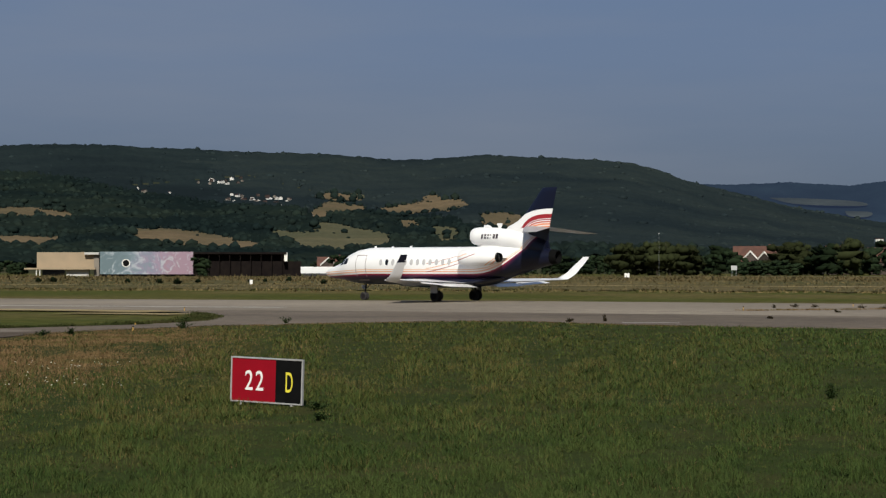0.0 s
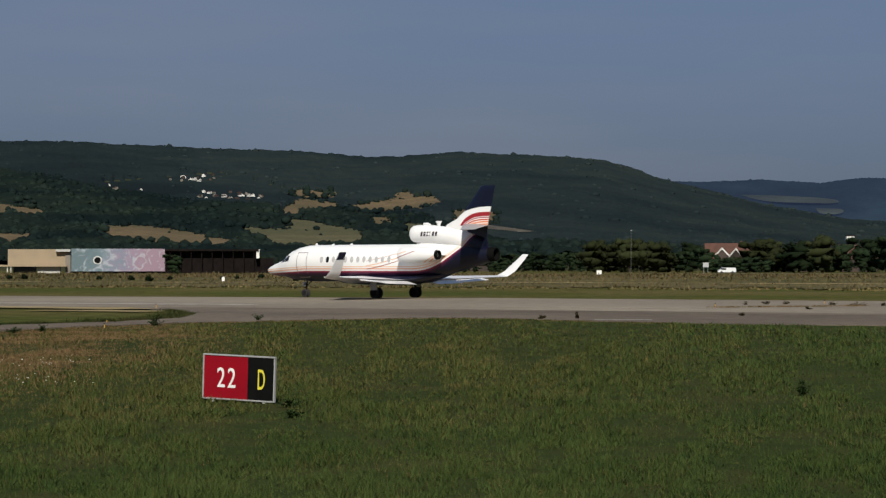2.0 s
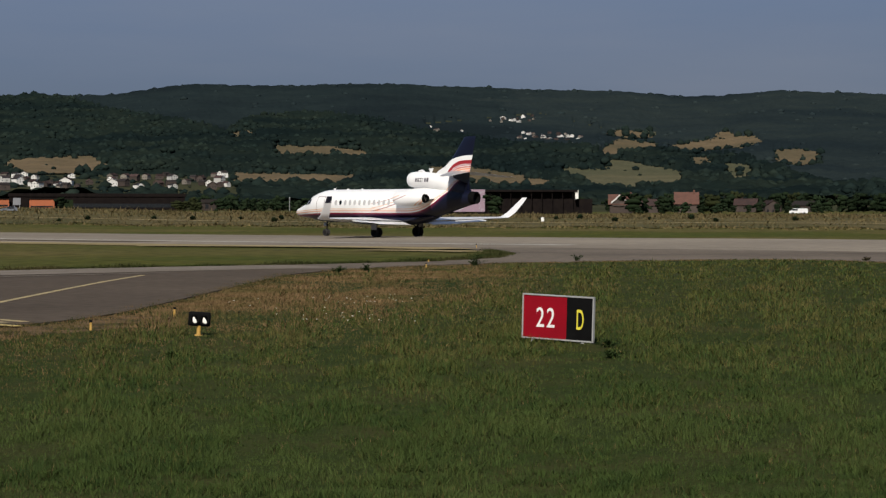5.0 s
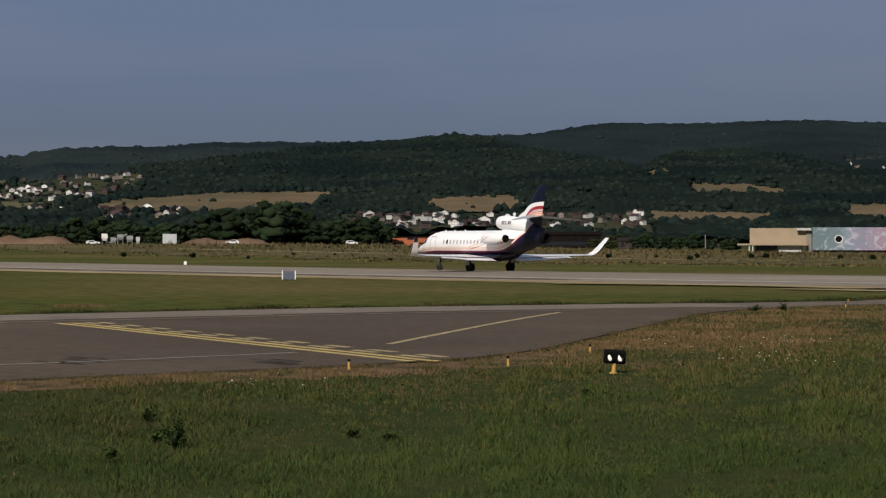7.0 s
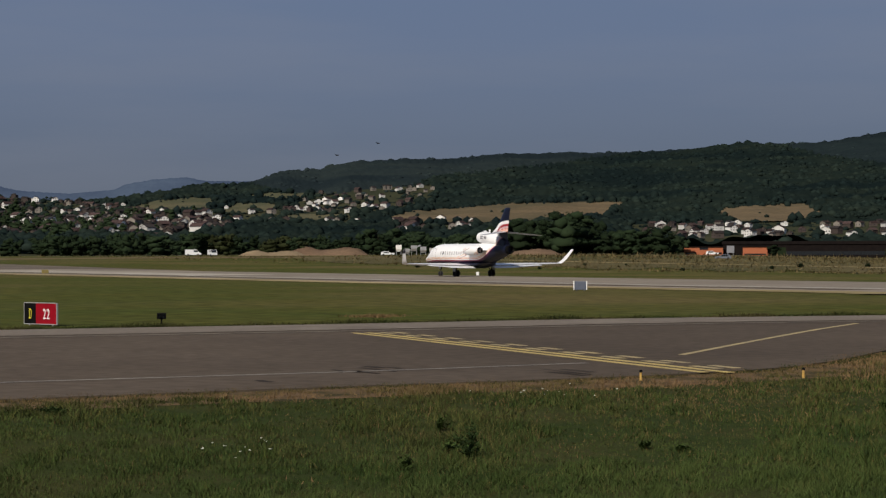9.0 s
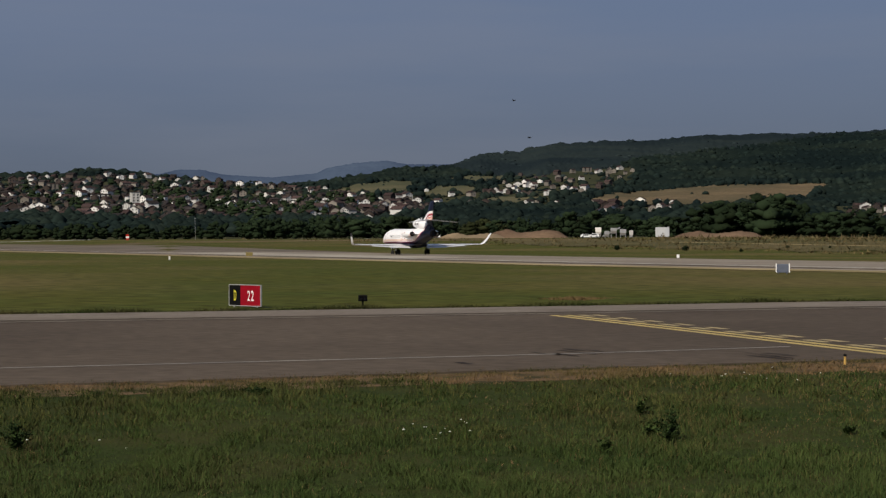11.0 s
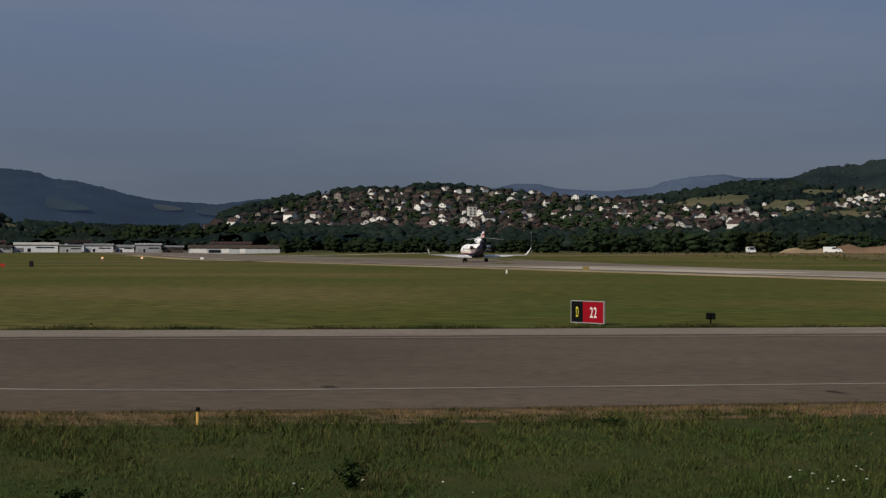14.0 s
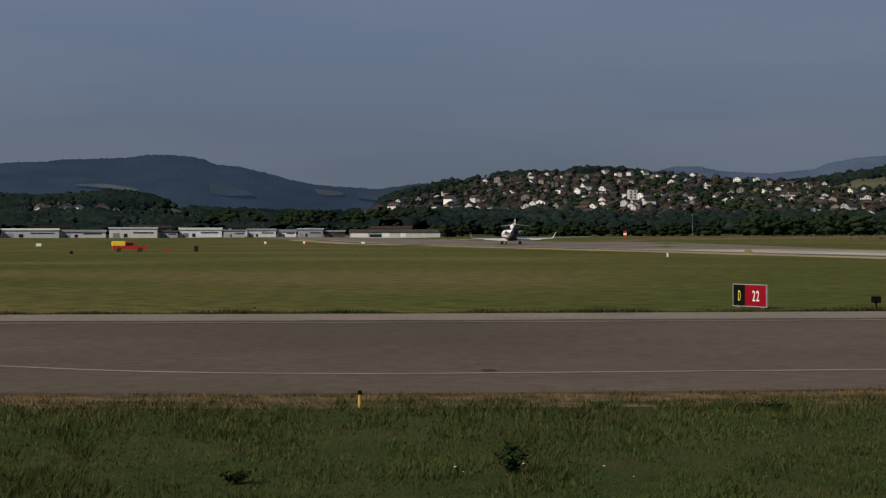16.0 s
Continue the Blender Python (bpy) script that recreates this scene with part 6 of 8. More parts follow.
M_ROOFRED = surf("red_brown_tiles", (0.115, 0.058, 0.044), (0.088, 0.048, 0.038), 0.5, 0.9, 0.3, objects=0.1, spec=0.1)
gabled_house(-9.3, 705, 15.5, 5.0, 10.3, ((-2.0, 4.6, 2.6), (3.0, 4.0, 2.4)), "long brown house with red-brown roof and two white-trimmed gables")
gabled_house(3.35, 690, 9.0, 3.4, 6.6, ((-1.0, 5.0, 2.2),), "dark brown house with one white-trimmed gable")
gabled_house(1.45, 700, 8.0, 3.4, 7.4, (), "small house with red-brown tiled roof")
gabled_house(-11.75, 720, 10.0, 6.5, 10.5, (), "brown house with red-brown roof between the trees")
gabled_house(-13.1, 700, 13.0, 5.0, 9.6, ((1.5, 4.2, 2.6),), "brown house with red-brown roof and one white-trimmed gable")


def block_of_flats(a, e, w, d, h, mat, label, floors):
    x, y, z = (float(q[0]) for q in drape(a, e))
    t = thing("apartment_block", pose(x, y, z - 1, 0, 0, a + 12), label, "building")
    bm = bmesh.new()
    box(bm, -w / 2, -d / 2, 0, w / 2, d / 2, h)
    part("wall", bm, mat, t)
    bm = bmesh.new()
    box(bm, -w / 2 - 0.4, -d / 2 - 0.4, h, w / 2 + 0.4, d / 2 + 0.4, h + 0.7)
    part("roof", bm, M_TILE, t, "flat brown roof slab")
    n = max(2, int(w / 4))
    for f in range(floors):
        for i in range(n):
            bm = bmesh.new()
            cx, cz = -w / 2 + w * (i + 0.5) / n, 1.6 + (h - 2) * f / floors
            box(bm, cx - 0.7, -d / 2 - 0.05, cz, cx + 0.7, -d / 2 + 0.06, cz + 1.5)
            part("window", bm, M_GLASSDARK, t, "dark window")


block_of_flats(44.97, 1.05, 7, 8, 12, M_WHITE, "white apartment tower among the town houses", 4)
block_of_flats(47.25, 1.5, 17, 9, 7, M_CREAM, "cream apartment block on the town hill", 3)
block_of_flats(46.0, 1.2, 15, 9, 6, M_WHITE, "white apartment block with brown roof", 3)
block_of_flats(31.5, 2.02, 10, 8, 6, M_CREAM, "cream apartment block on the wooded hill", 3)
block_of_flats(-12.85, 0.72, 8, 8, 9, M_WHITE, "pale square house tower above the trees", 3)

# ---- buildings at the field's edge ----
def mural_paint():
    m = bpy.data.materials.new("painted_mural")
    m.use_nodes = True
    n, l = m.node_tree.nodes, m.node_tree.links
    p = n["Principled BSDF"]
    p.inputs["Roughness"].default_value = 0.7
    tc = n.new("ShaderNodeTexCoord")
    sp = n.new("ShaderNodeSeparateXYZ")
    l.new(tc.outputs["Object"], sp.inputs[0])
    t = n.new("ShaderNodeTexNoise")
    t.inputs["Scale"].default_value, t.inputs["Detail"].default_value, t.inputs["Distortion"].default_value = 0.34, 9, 1.6
    t2 = n.new("ShaderNodeTexNoise")
    t2.inputs["Scale"].default_value, t2.inputs["Detail"].default_value, t2.inputs["Distortion"].default_value = 0.36, 9, 1.8
    l.new(tc.outputs["Object"], t.inputs["Vector"])
    l.new(tc.outputs["Object"], t2.inputs["Vector"])
    mr = n.new("ShaderNodeMapRange")
    mr.inputs["From Min"].default_value, mr.inputs["From Max"].default_value = 4.0, 27.0
    l.new(sp.outputs[0], mr.inputs["Value"])
    ad = n.new("ShaderNodeMath")
    ad.operation = "MULTIPLY_ADD"
    ad.inputs[1].default_value = 0.9
    l.new(t.outputs["Fac"], ad.inputs[0])
    l.new(mr.outputs[0], ad.inputs[2])
    r = n.new("ShaderNodeValToRGB")
    els = r.color_ramp.elements
    els[0].position, els[0].color = 0.25, (0.105, 0.150, 0.170, 1)
    els[1].position, els[1].color = 1.45 / 2, (0.27, 0.18, 0.23, 1)
    for q, col in ((0.40, (0.155, 0.205, 0.240, 1)), (0.52, (0.195, 0.195, 0.260, 1)), (0.62, (0.255, 0.20, 0.27, 1))):
        e = els.new(q)
        e.color = col
    sc = n.new("ShaderNodeMath")
    sc.operation = "MULTIPLY"
    sc.inputs[1].default_value = 0.55
    l.new(ad.outputs[0], sc.inputs[0])
    l.new(sc.outputs[0], r.inputs[0])
    w = n.new("ShaderNodeMapRange")
    w.inputs["From Min"].default_value, w.inputs["From Max"].default_value, w.inputs["To Max"].default_value = 0.53, 0.66, 0.62
    l.new(t2.outputs["Fac"], w.inputs["Value"])
    k = n.new("ShaderNodeMixRGB")
    l.new(w.outputs[0], k.inputs[0])
    l.new(r.outputs[0], k.inputs[1])
    k.inputs[2].default_value = (0.40, 0.43, 0.46, 1)
    l.new(k.outputs[0], p.inputs["Base Color"])
    return m


def arts_hall():
    """Ochre foyer, painted wall and dark open hall in one range."""
    R = 650.0
    m = facing(8.2, R)
    zb = m.translation.z

    def X(a):
        return R * math.tan(radians(8.2 - a))

    def Zl(e):
        return 1.95 + R * math.tan(radians(e)) - zb
    t = thing("cultural_hall", m, "low hall with ochre foyer, painted mural wall and dark cladding", "building")
    bm = bmesh.new()
    box(bm, X(12.0), 0, Zl(0.10), X(10.35), 16, Zl(0.56), 0.05)
    part("foyer_upper", bm, M_OCHRE, t, "ochre rendered upper storey")
    bm = bmesh.new()
    box(bm, X(12.35), -3, Zl(0.05), X(10.3), 14, Zl(0.10), 0.03)
    part("canopy", bm, M_OCHRE, t, "flat projecting canopy")
    bm = bmesh.new()
    box(bm, X(11.15), -1, -1, X(10.5), 6, Zl(0.05))
    part("foyer_wall", bm, M_WHITE, t, "white ground floor wall")
    bm = bmesh.new()
    box(bm, X(11.85), 1.5, -1, X(11.2), 8, Zl(0.05))
    part("foyer_glazing", bm, M_GLASSDARK, t, "dark glazed entrance")
    for a in (12.0, 11.9):
        bm = bmesh.new()
        box(bm, X(a) - 0.15, -2.5, -1, X(a) + 0.15, -2.2, Zl(0.05))
        part("post", bm, M_WHITE, t, "white canopy post")
    bm = bmesh.new()
    box(bm, X(10.62), -2, Zl(0.49), X(10.2), 3, Zl(0.56))
    part("roof_ledge", bm, M_WHITE, t, "white roof ledge")
    bm = bmesh.new()
    box(bm, X(10.35), -0.5, -1, X(10.2), 4, Zl(0.5))
    part("pier", bm, M_CREAM, t)
    bm = bmesh.new()
    box(bm, X(10.3), 0.6, -1, X(7.42), 22, Zl(0.54))
    part("hall_body", bm, M_DARKWOOD, t, "dark clad hall body")
    wall = new("mural_wall", bpy.data.meshes.new("mural_wall"))
    bm = bmesh.new()
    box(bm, 0, 0, 0, X(7.45) - X(10.18), 0.5, Zl(0.58) - Zl(-0.09), 0.03)
    bm.to_mesh(wall.data)
    bm.free()
    wall.data.materials.append(mural_paint())
    wall.parent = t
    wall.location = (X(10.18), 0, Zl(-0.09))
    wall["label"] = "wall painted with a teal and pink abstract mural"
    for a, r0, mat, y in ((9.42, 1.36, M_WHITE, -0.02), (9.42, 1.1, M_BLACK, -0.05)):
        bm = bmesh.new()
        cyl(bm, (X(a), y, Zl(0.24)), (X(a), y - 0.05, Zl(0.24)), r0, n=28)
        part("painted_disc", bm, mat, t, "painted round spot on the mural")
    # open hall: a near-black block stands in for the shade inside
    bm = bmesh.new()
    box(bm, X(7.42), 2, -1, X(4.75), 24, Zl(0.51))
    part("dark_hall", bm, M_DARKWOOD, t, "near-black block for the shade inside the open hall")
    bm = bmesh.new()
    box(bm, X(7.42), -1, Zl(0.51), X(4.68), 24, Zl(0.57), 0.03)
    part("hall_roof", bm, M_DARKWOOD, t, "flat dark roof slab")
    for i in range(9):
        a = 7.3 - i * 0.31
        bm = bmesh.new()
        box(bm, X(a) - 0.12, -0.5, -1, X(a) + 0.12, -0.2, Zl(0.51))
        part("hall_post", bm, M_DARKWOOD, t, "dark post")
    bm = bmesh.new()
    box(bm, X(4.75), -0.6, Zl(0.3), X(4.66), 5, Zl(0.57))
    part("white_fin", bm, M_WHITE, t, "white wall fin")
    bm = bmesh.new()
    box(bm, X(4.75), 3, -1, X(4.22), 14, Zl(0.3))
    part("annex", bm, M_DARKWOOD, t, "dark low annex")


arts_hall()


def plain_building(name, a0, a1, R, e1, depth, wall, roof, label, bands=(), sink=1.0, category="building", group="", roof_h=0.5):
    """A shed or low block square to the sight line between bearings a0 (left end) and a1."""
    mid = (a0 + a1) / 2
    m = facing(mid, R)
    zb = m.translation.z
    w = R * math.tan(radians((a0 - a1) / 2))
    h = 1.95 + R * math.tan(radians(e1)) - zb
    t = thing(name, m, label, category, group)
    bm = bmesh.new()
    box(bm, -w, 0, -sink, w, depth, h - roof_h, 0.03)
    part("wall", bm, wall, t)
    bm = bmesh.new()
    box(bm, -w - 0.4, -0.4, h - roof_h, w + 0.4, depth + 0.4, h, 0.05)
    part("roof", bm, roof, t, "flat roof edge")
    for x0, x1, z0, z1, mat, nm in bands:
        bm = bmesh.new()
        box(bm, -w + 2 * w * x0, -0.06, h * z0, -w + 2 * w * x1, 0.1, h * z1)
        part(nm, bm, mat, t)
    return t


plain_building("orange_building", 22.64, 21.5, 700, 0.30, 14, M_ORANGE, M_DARKWOOD, "low orange-clad building at the field edge", ((0.03, 0.3, 0.1, 0.32, M_GLASSDARK, "window"), (0.4, 0.62, 0.62, 0.9, M_GLASSDARK, "window"), (0.7, 0.97, 0.1, 0.3, M_GLASSDARK, "window")), roof_h=0.25)
plain_building("orange_building", 20.92, 20.2, 700, 0.30, 14, M_ORANGE, M_DARKWOOD, "low orange-clad building at the field edge", ((0.05, 0.95, 0.05, 0.22, M_GLASSDARK, "window"),), roof_h=0.25)
plain_building("long_hall", 21.5, 16.4, 715, 0.45, 24, M_DARKWOOD, M_DARKWOOD, "long dark hall with flat overhanging roof", ((0.3, 0.36, 0.1, 0.6, M_TREE, "panel"), (0.36, 0.98, 0.1, 0.35, M_GLASSDARK, "window")), roof_h=1.2)
plain_building("low_house", 15.9, 15.4, 760, 0.28, 9, M_UMBER, M_DARKROOF, "small brown house with dark roof", ((0.2, 0.4, 0.2, 0.6, M_GLASSDARK, "window"),), roof_h=1.4)
ROW = ((65.8, 63.7, 0.30, M_SHED, M_SHEDROOF), (63.6, 61.95, 0.26, M_SHED, M_WHITE), (61.9, 60.6, 0.22, M_SHED, M_SHEDROOF), (60.5, 59.1, 0.29, M_WHITE, M_SHED), (59.05, 58.5, 0.2, M_SHEDROOF, M_UMBER), (58.45, 57.2, 0.28, M_SHED, M_WHITE),
       (57.15, 56.5, 0.22, M_SHED, M_SHEDROOF), (56.45, 55.6, 0.25, M_SHED, M_SHEDROOF), (55.55, 55.0, 0.22, M_SHED, M_SHEDROOF), (54.95, 54.2, 0.26, M_SHEDROOF, M_SHED), (54.15, 53.55, 0.2, M_UMBER, M_SHEDROOF))
for k, (a0, a1, e1, wall, roof) in enumerate(ROW):
    plain_building("warehouse", a0, a1, 882 + 6 * (k % 3), e1 + 0.03, 25, wall, roof, "pale metal-clad warehouse with long roof", ((0.08, 0.22, 0.05, 0.45, M_SHEDROOF, "gate"), (0.3, 0.38, 0.05, 0.4, M_GLASSDARK, "door"), (0.5, 0.92, 0.42, 0.55, M_GLASSDARK, "window_band")), group="warehouses by the airfield", roof_h=0.6 + 0.25 * (k % 3))
for a0, a1, wall, roof in ((62.8, 61.6, M_UMBER, M_TILE), (59.9, 58.7, M_UMBER, M_TILE), (57.0, 56.2, M_SHED, M_DARKROOF)):
    plain_building("works_hall", a0, a1, 918, 0.38, 18, wall, roof, "brown hall with a red roof behind the warehouses", ((0.1, 0.9, 0.6, 0.75, M_GLASSDARK, "window_band"),), group="halls behind the warehouses", roof_h=1.3)
plain_building("terminal", 53.4, 50.7, 872, 0.25, 18, M_SHED, M_UMBER, "low terminal building with dark roof", ((0.02, 0.2, 0.1, 0.6, M_WHITE, "panel"), (0.36, 0.44, 0.1, 0.7, M_WHITE, "panel"), (0.56, 0.62, 0.1, 0.7, M_WHITE, "panel"), (0.22, 0.35, 0.1, 0.45, M_GLASSDARK, "window")), roof_h=1.4)
plain_building("hangar", 52.75, 51.55, 896, 0.35, 18, M_WHITE, M_TILE, "white hangar with red roof", ((0.1, 0.9, 0.6, 0.72, M_GLASSDARK, "window_band"),), roof_h=1.2)


def earth_mound(a0, a1, R, h, seed, label, mat=M_SAND):
    """A heap of bare earth."""
    mid, w = (a0 + a1) / 2, R * math.tan(radians(abs(a0 - a1) / 2))
    n, k = 40, 10
    r = np.random.default_rng(seed)
    X, Yv = np.meshgrid(np.linspace(-w, w, n), np.linspace(-8, 8, k), indexing="ij")
    pf = np.interp(X[:, 0], np.linspace(-w, w, 8), np.array((0, 0.75, 1.0, 0.6, 0.75, 0.95, 0.8, 0)))
    Z = pf[:, None] * h * np.cos(Yv / 8 * math.pi / 2) + r.normal(0, 0.08, X.shape) - 0.2
    v = np.stack((X, Yv, Z), -1).reshape(-1, 3)
    f = [(i * k + j, (i + 1) * k + j, (i + 1) * k + j + 1, i * k + j + 1) for i in range(n - 1) for j in range(k - 1)]
    ob = raw("earth_mound", v, f, mat, True)
    ob.matrix_basis = facing(mid, R)
    tagged(ob, label, "heap", "earth heaps")


earth_mound(36.0, 33.9, 620, 2.0, 1, "heap of pale sandy earth at the field edge")
earth_mound(34.6, 32.0, 640, 3.2, 2, "heap of brown earth at the field edge", M_EARTH)
earth_mound(29.0, 26.2, 640, 2.4, 3, "heap of brown earth at the field edge", M_EARTH)
line_strip("dirt_road", [at(a, 610) for a in np.arange(37, 24, -0.5)], 16, M_SAND, 0.06, "pale dirt road along the field edge")
line_strip("far_road", [at(a, 700) for a in np.arange(51, 37, -0.5)], 14, M_PALE, 0.08, "pale road along the field edge")
line_strip("bare_strip", [at(a, r) for a, r in ((58, 420), (50, 470), (44, 520), (38, 560), (30, 560))], 26, M_STRAW, 0.04, "bleached grass strip beyond the runway")


def gravel_plant():
    t = thing("gravel_plant", facing(30.65, 620), "small grey and white gravel plant with hoppers", "machinery")
    for x0, x1, z0, z1, mat, nm in ((-6.5, -4.6, 1.2, 3.4, M_WHITE, "hopper"), (-1.6, 0.4, 1.4, 3.2, M_METAL, "hopper"), (1.4, 3.4, 0.8, 2.8, M_METAL, "hopper"), (-3.6, -2.0, 0.4, 2.2, M_METAL, "cabin"), (4.4, 5.6, 0.2, 2.4, M_WHITE, "cabin")):
        bm = bmesh.new()
        rings(bm, [[(x0 + 0.5, -1, z0), (x1 - 0.5, -1, z0), (x1 - 0.5, 1, z0), (x0 + 0.5, 1, z0)], [(x0, -1.4, z0 + 0.8), (x1, -1.4, z0 + 0.8), (x1, 1.4, z0 + 0.8), (x0, 1.4, z0 + 0.8)], [(x0, -1.4, z1), (x1, -1.4, z1), (x1, 1.4, z1), (x0, 1.4, z1)]])
        part(nm, bm, mat, t)
        for x in (x0 + 0.2, x1 - 0.2):
            bm = bmesh.new()
            cyl(bm, (x, -1, -0.3), (x, -1, z0 + 0.9), 0.12, n=6)
            part("leg", bm, M_METAL, t)
    bm = bmesh.new()
    cyl(bm, (-4.2, 0, 0.5), (1.5, 0, 3.3), 0.25, n=6)
    part("conveyor", bm, M_METAL, t)


gravel_plant()


M_DULLY = surf("faded_yellow_panel", (0.20, 0.15, 0.04), (0.15, 0.12, 0.04), 4, 0.8)


def panel_thing(name, a, R, w, h, z0, mat, label, category, thick=0.3, frame_mat=None, turn=0.0):
    """An upright panel or box on two short legs."""
    t = thing(name, facing(a, R) @ pose(0, 0, 0, 0, 0, turn), label, category)
    bm = bmesh.new()
    box(bm, -w / 2, 0, z0, w / 2, thick, z0 + h, 0.02)
    part("panel", bm, mat, t)
    for x in (-w * 0.35, w * 0.35):
        bm = bmesh.new()
        box(bm, x - 0.05, thick * 0.3, -0.2, x + 0.05, thick * 0.7, z0 + 0.05)
        part("leg", bm, M_METAL, t)
    if frame_mat:
        for x0, x1 in ((-w / 2 - 0.06, -w / 2), (w / 2, w / 2 + 0.06)):
            bm = bmesh.new()
            box(bm, x0, -0.03, z0, x1, thick + 0.03, z0 + h + 0.03)
            part("edge_post", bm, frame_mat, t, "pale edge post")
    return t


panel_thing("container", 29.26, 600, 4.3, 3.0, 0.3, M_SHED, "pale grey site container", "container", 2.4)
panel_thing("billboard", 21.28, 520, 2.0, 1.9, 1.6, M_SHEDROOF, "grey notice board on posts seen from behind", "sign")
panel_thing("approach_unit", 25.73, 117.5, 0.72, 0.52, 0.08, M_SLATE, "blue-grey equipment box with pale edges in the grass", "equipment", 0.4, M_LEGW)
panel_thing("marker_board", -5.5, 450, 1.15, 0.95, 0.35, M_LEGW, "small white board in the field", "sign")
panel_thing("marker_board", 5.73, 330, 0.5, 0.7, 0.2, M_LEGW, "small white board in the field", "sign")
panel_thing("direction_board", -8.66, 560, 1.7, 1.3, 1.9, M_SHED, "pale board before the trees", "sign")
panel_thing("marker_board", 43.96, 199, 0.17, 0.34, 0.06, M_LEGW, "small white marker in the grass", "sign")
panel_thing("marker_board", 28.8, 254, 0.36, 0.45, 0.1, M_LEGW, "small white marker in the grass", "sign")
panel_thing("marker_board", 41.6, 250, 0.9, 0.5, 0.06, M_DULLY, "dull yellow runway marker", "sign")
panel_thing("red_marker", 58.72, 272, 0.62, 0.42, 0.06, M_CARR, "small red box in the grass", "sign")
panel_thing("dark_cabinet", 57.9, 274, 0.6, 0.8, 0.05, M_SOOT, "dark equipment cabinet in the grass", "equipment")
panel_thing("marker_board", 61.5, 237, 0.4, 0.4, 0.05, M_SOOT, "small dark marker in the grass", "sign")
panel_thing("marker_board", 62.5, 450, 1.2, 0.7, 0.1, M_LEGW, "small white marker in the grass", "sign")
panel_thing("marker_board", 53.0, 560, 1.0, 0.5, 0.1, M_LEGW, "small white marker in the grass", "sign")


def lamp_post(a, R, mat, label):
    t = thing("approach_light", facing(a, R), label, "light", "approach lights")
    bm = bmesh.new()
    cyl(bm, (0, 0, -0.1), (0, 0, 0.5), 0.08, n=8)
    part("post", bm, M_METAL, t)
    bm = bmesh.new()
    bmesh.ops.create_icosphere(bm, subdivisions=2, radius=0.21, matrix=Matrix.Translation((0, -0.1, 0.7)))
    part("lens", bm, mat, t, "lit lens", True)
    bm = bmesh.new()
    box(bm, -0.3, 0.1, 0.42, 0.3, 0.4, 0.92, 0.05)
    part("housing", bm, M_LEGW, t, "white lamp housing")


lamp_post(55.9, 508, M_LAMPO, "white light unit glowing orange in the grass")
lamp_post(54.75, 508, M_LAMPO, "white light unit glowing orange in the grass")


def striped_post(a, R, h):
    t = thing("runway_post", facing(a, R), "red and white striped post beyond the runway", "post")
    for i in range(3):
        bm = bmesh.new()
        box(bm, -0.5, -0.3, h * i / 3, 0.5, 0.3, h * (i + 1) / 3)
        part("band", bm, M_CARR if i % 2 == 0 else M_LEGW, t)


striped_post(45.19, 640, 1.9)


def pole(a, R, h, r, label):
    t = thing("pole", facing(a, R), label, "pole", "poles")
    bm = bmesh.new()
    cyl(bm, (0, 0, -0.3), (0, 0, h), r, r * 0.7, 8)
    part("shaft", bm, M_METAL, t)
    bm = bmesh.new()
    box(bm, -0.25, -0.2, h - 0.1, 0.25, 0.2, h + 0.15)
    part("cap", bm, M_METAL, t)


pole(43.2, 690, 7.5, 0.05, "thin grey pole before the tree belt")
pole(13.3, 640, 5.0, 0.15, "thin grey pole by the hall")
pole(-6.45, 640, 14.0, 0.035, "thin grey mast before the trees")


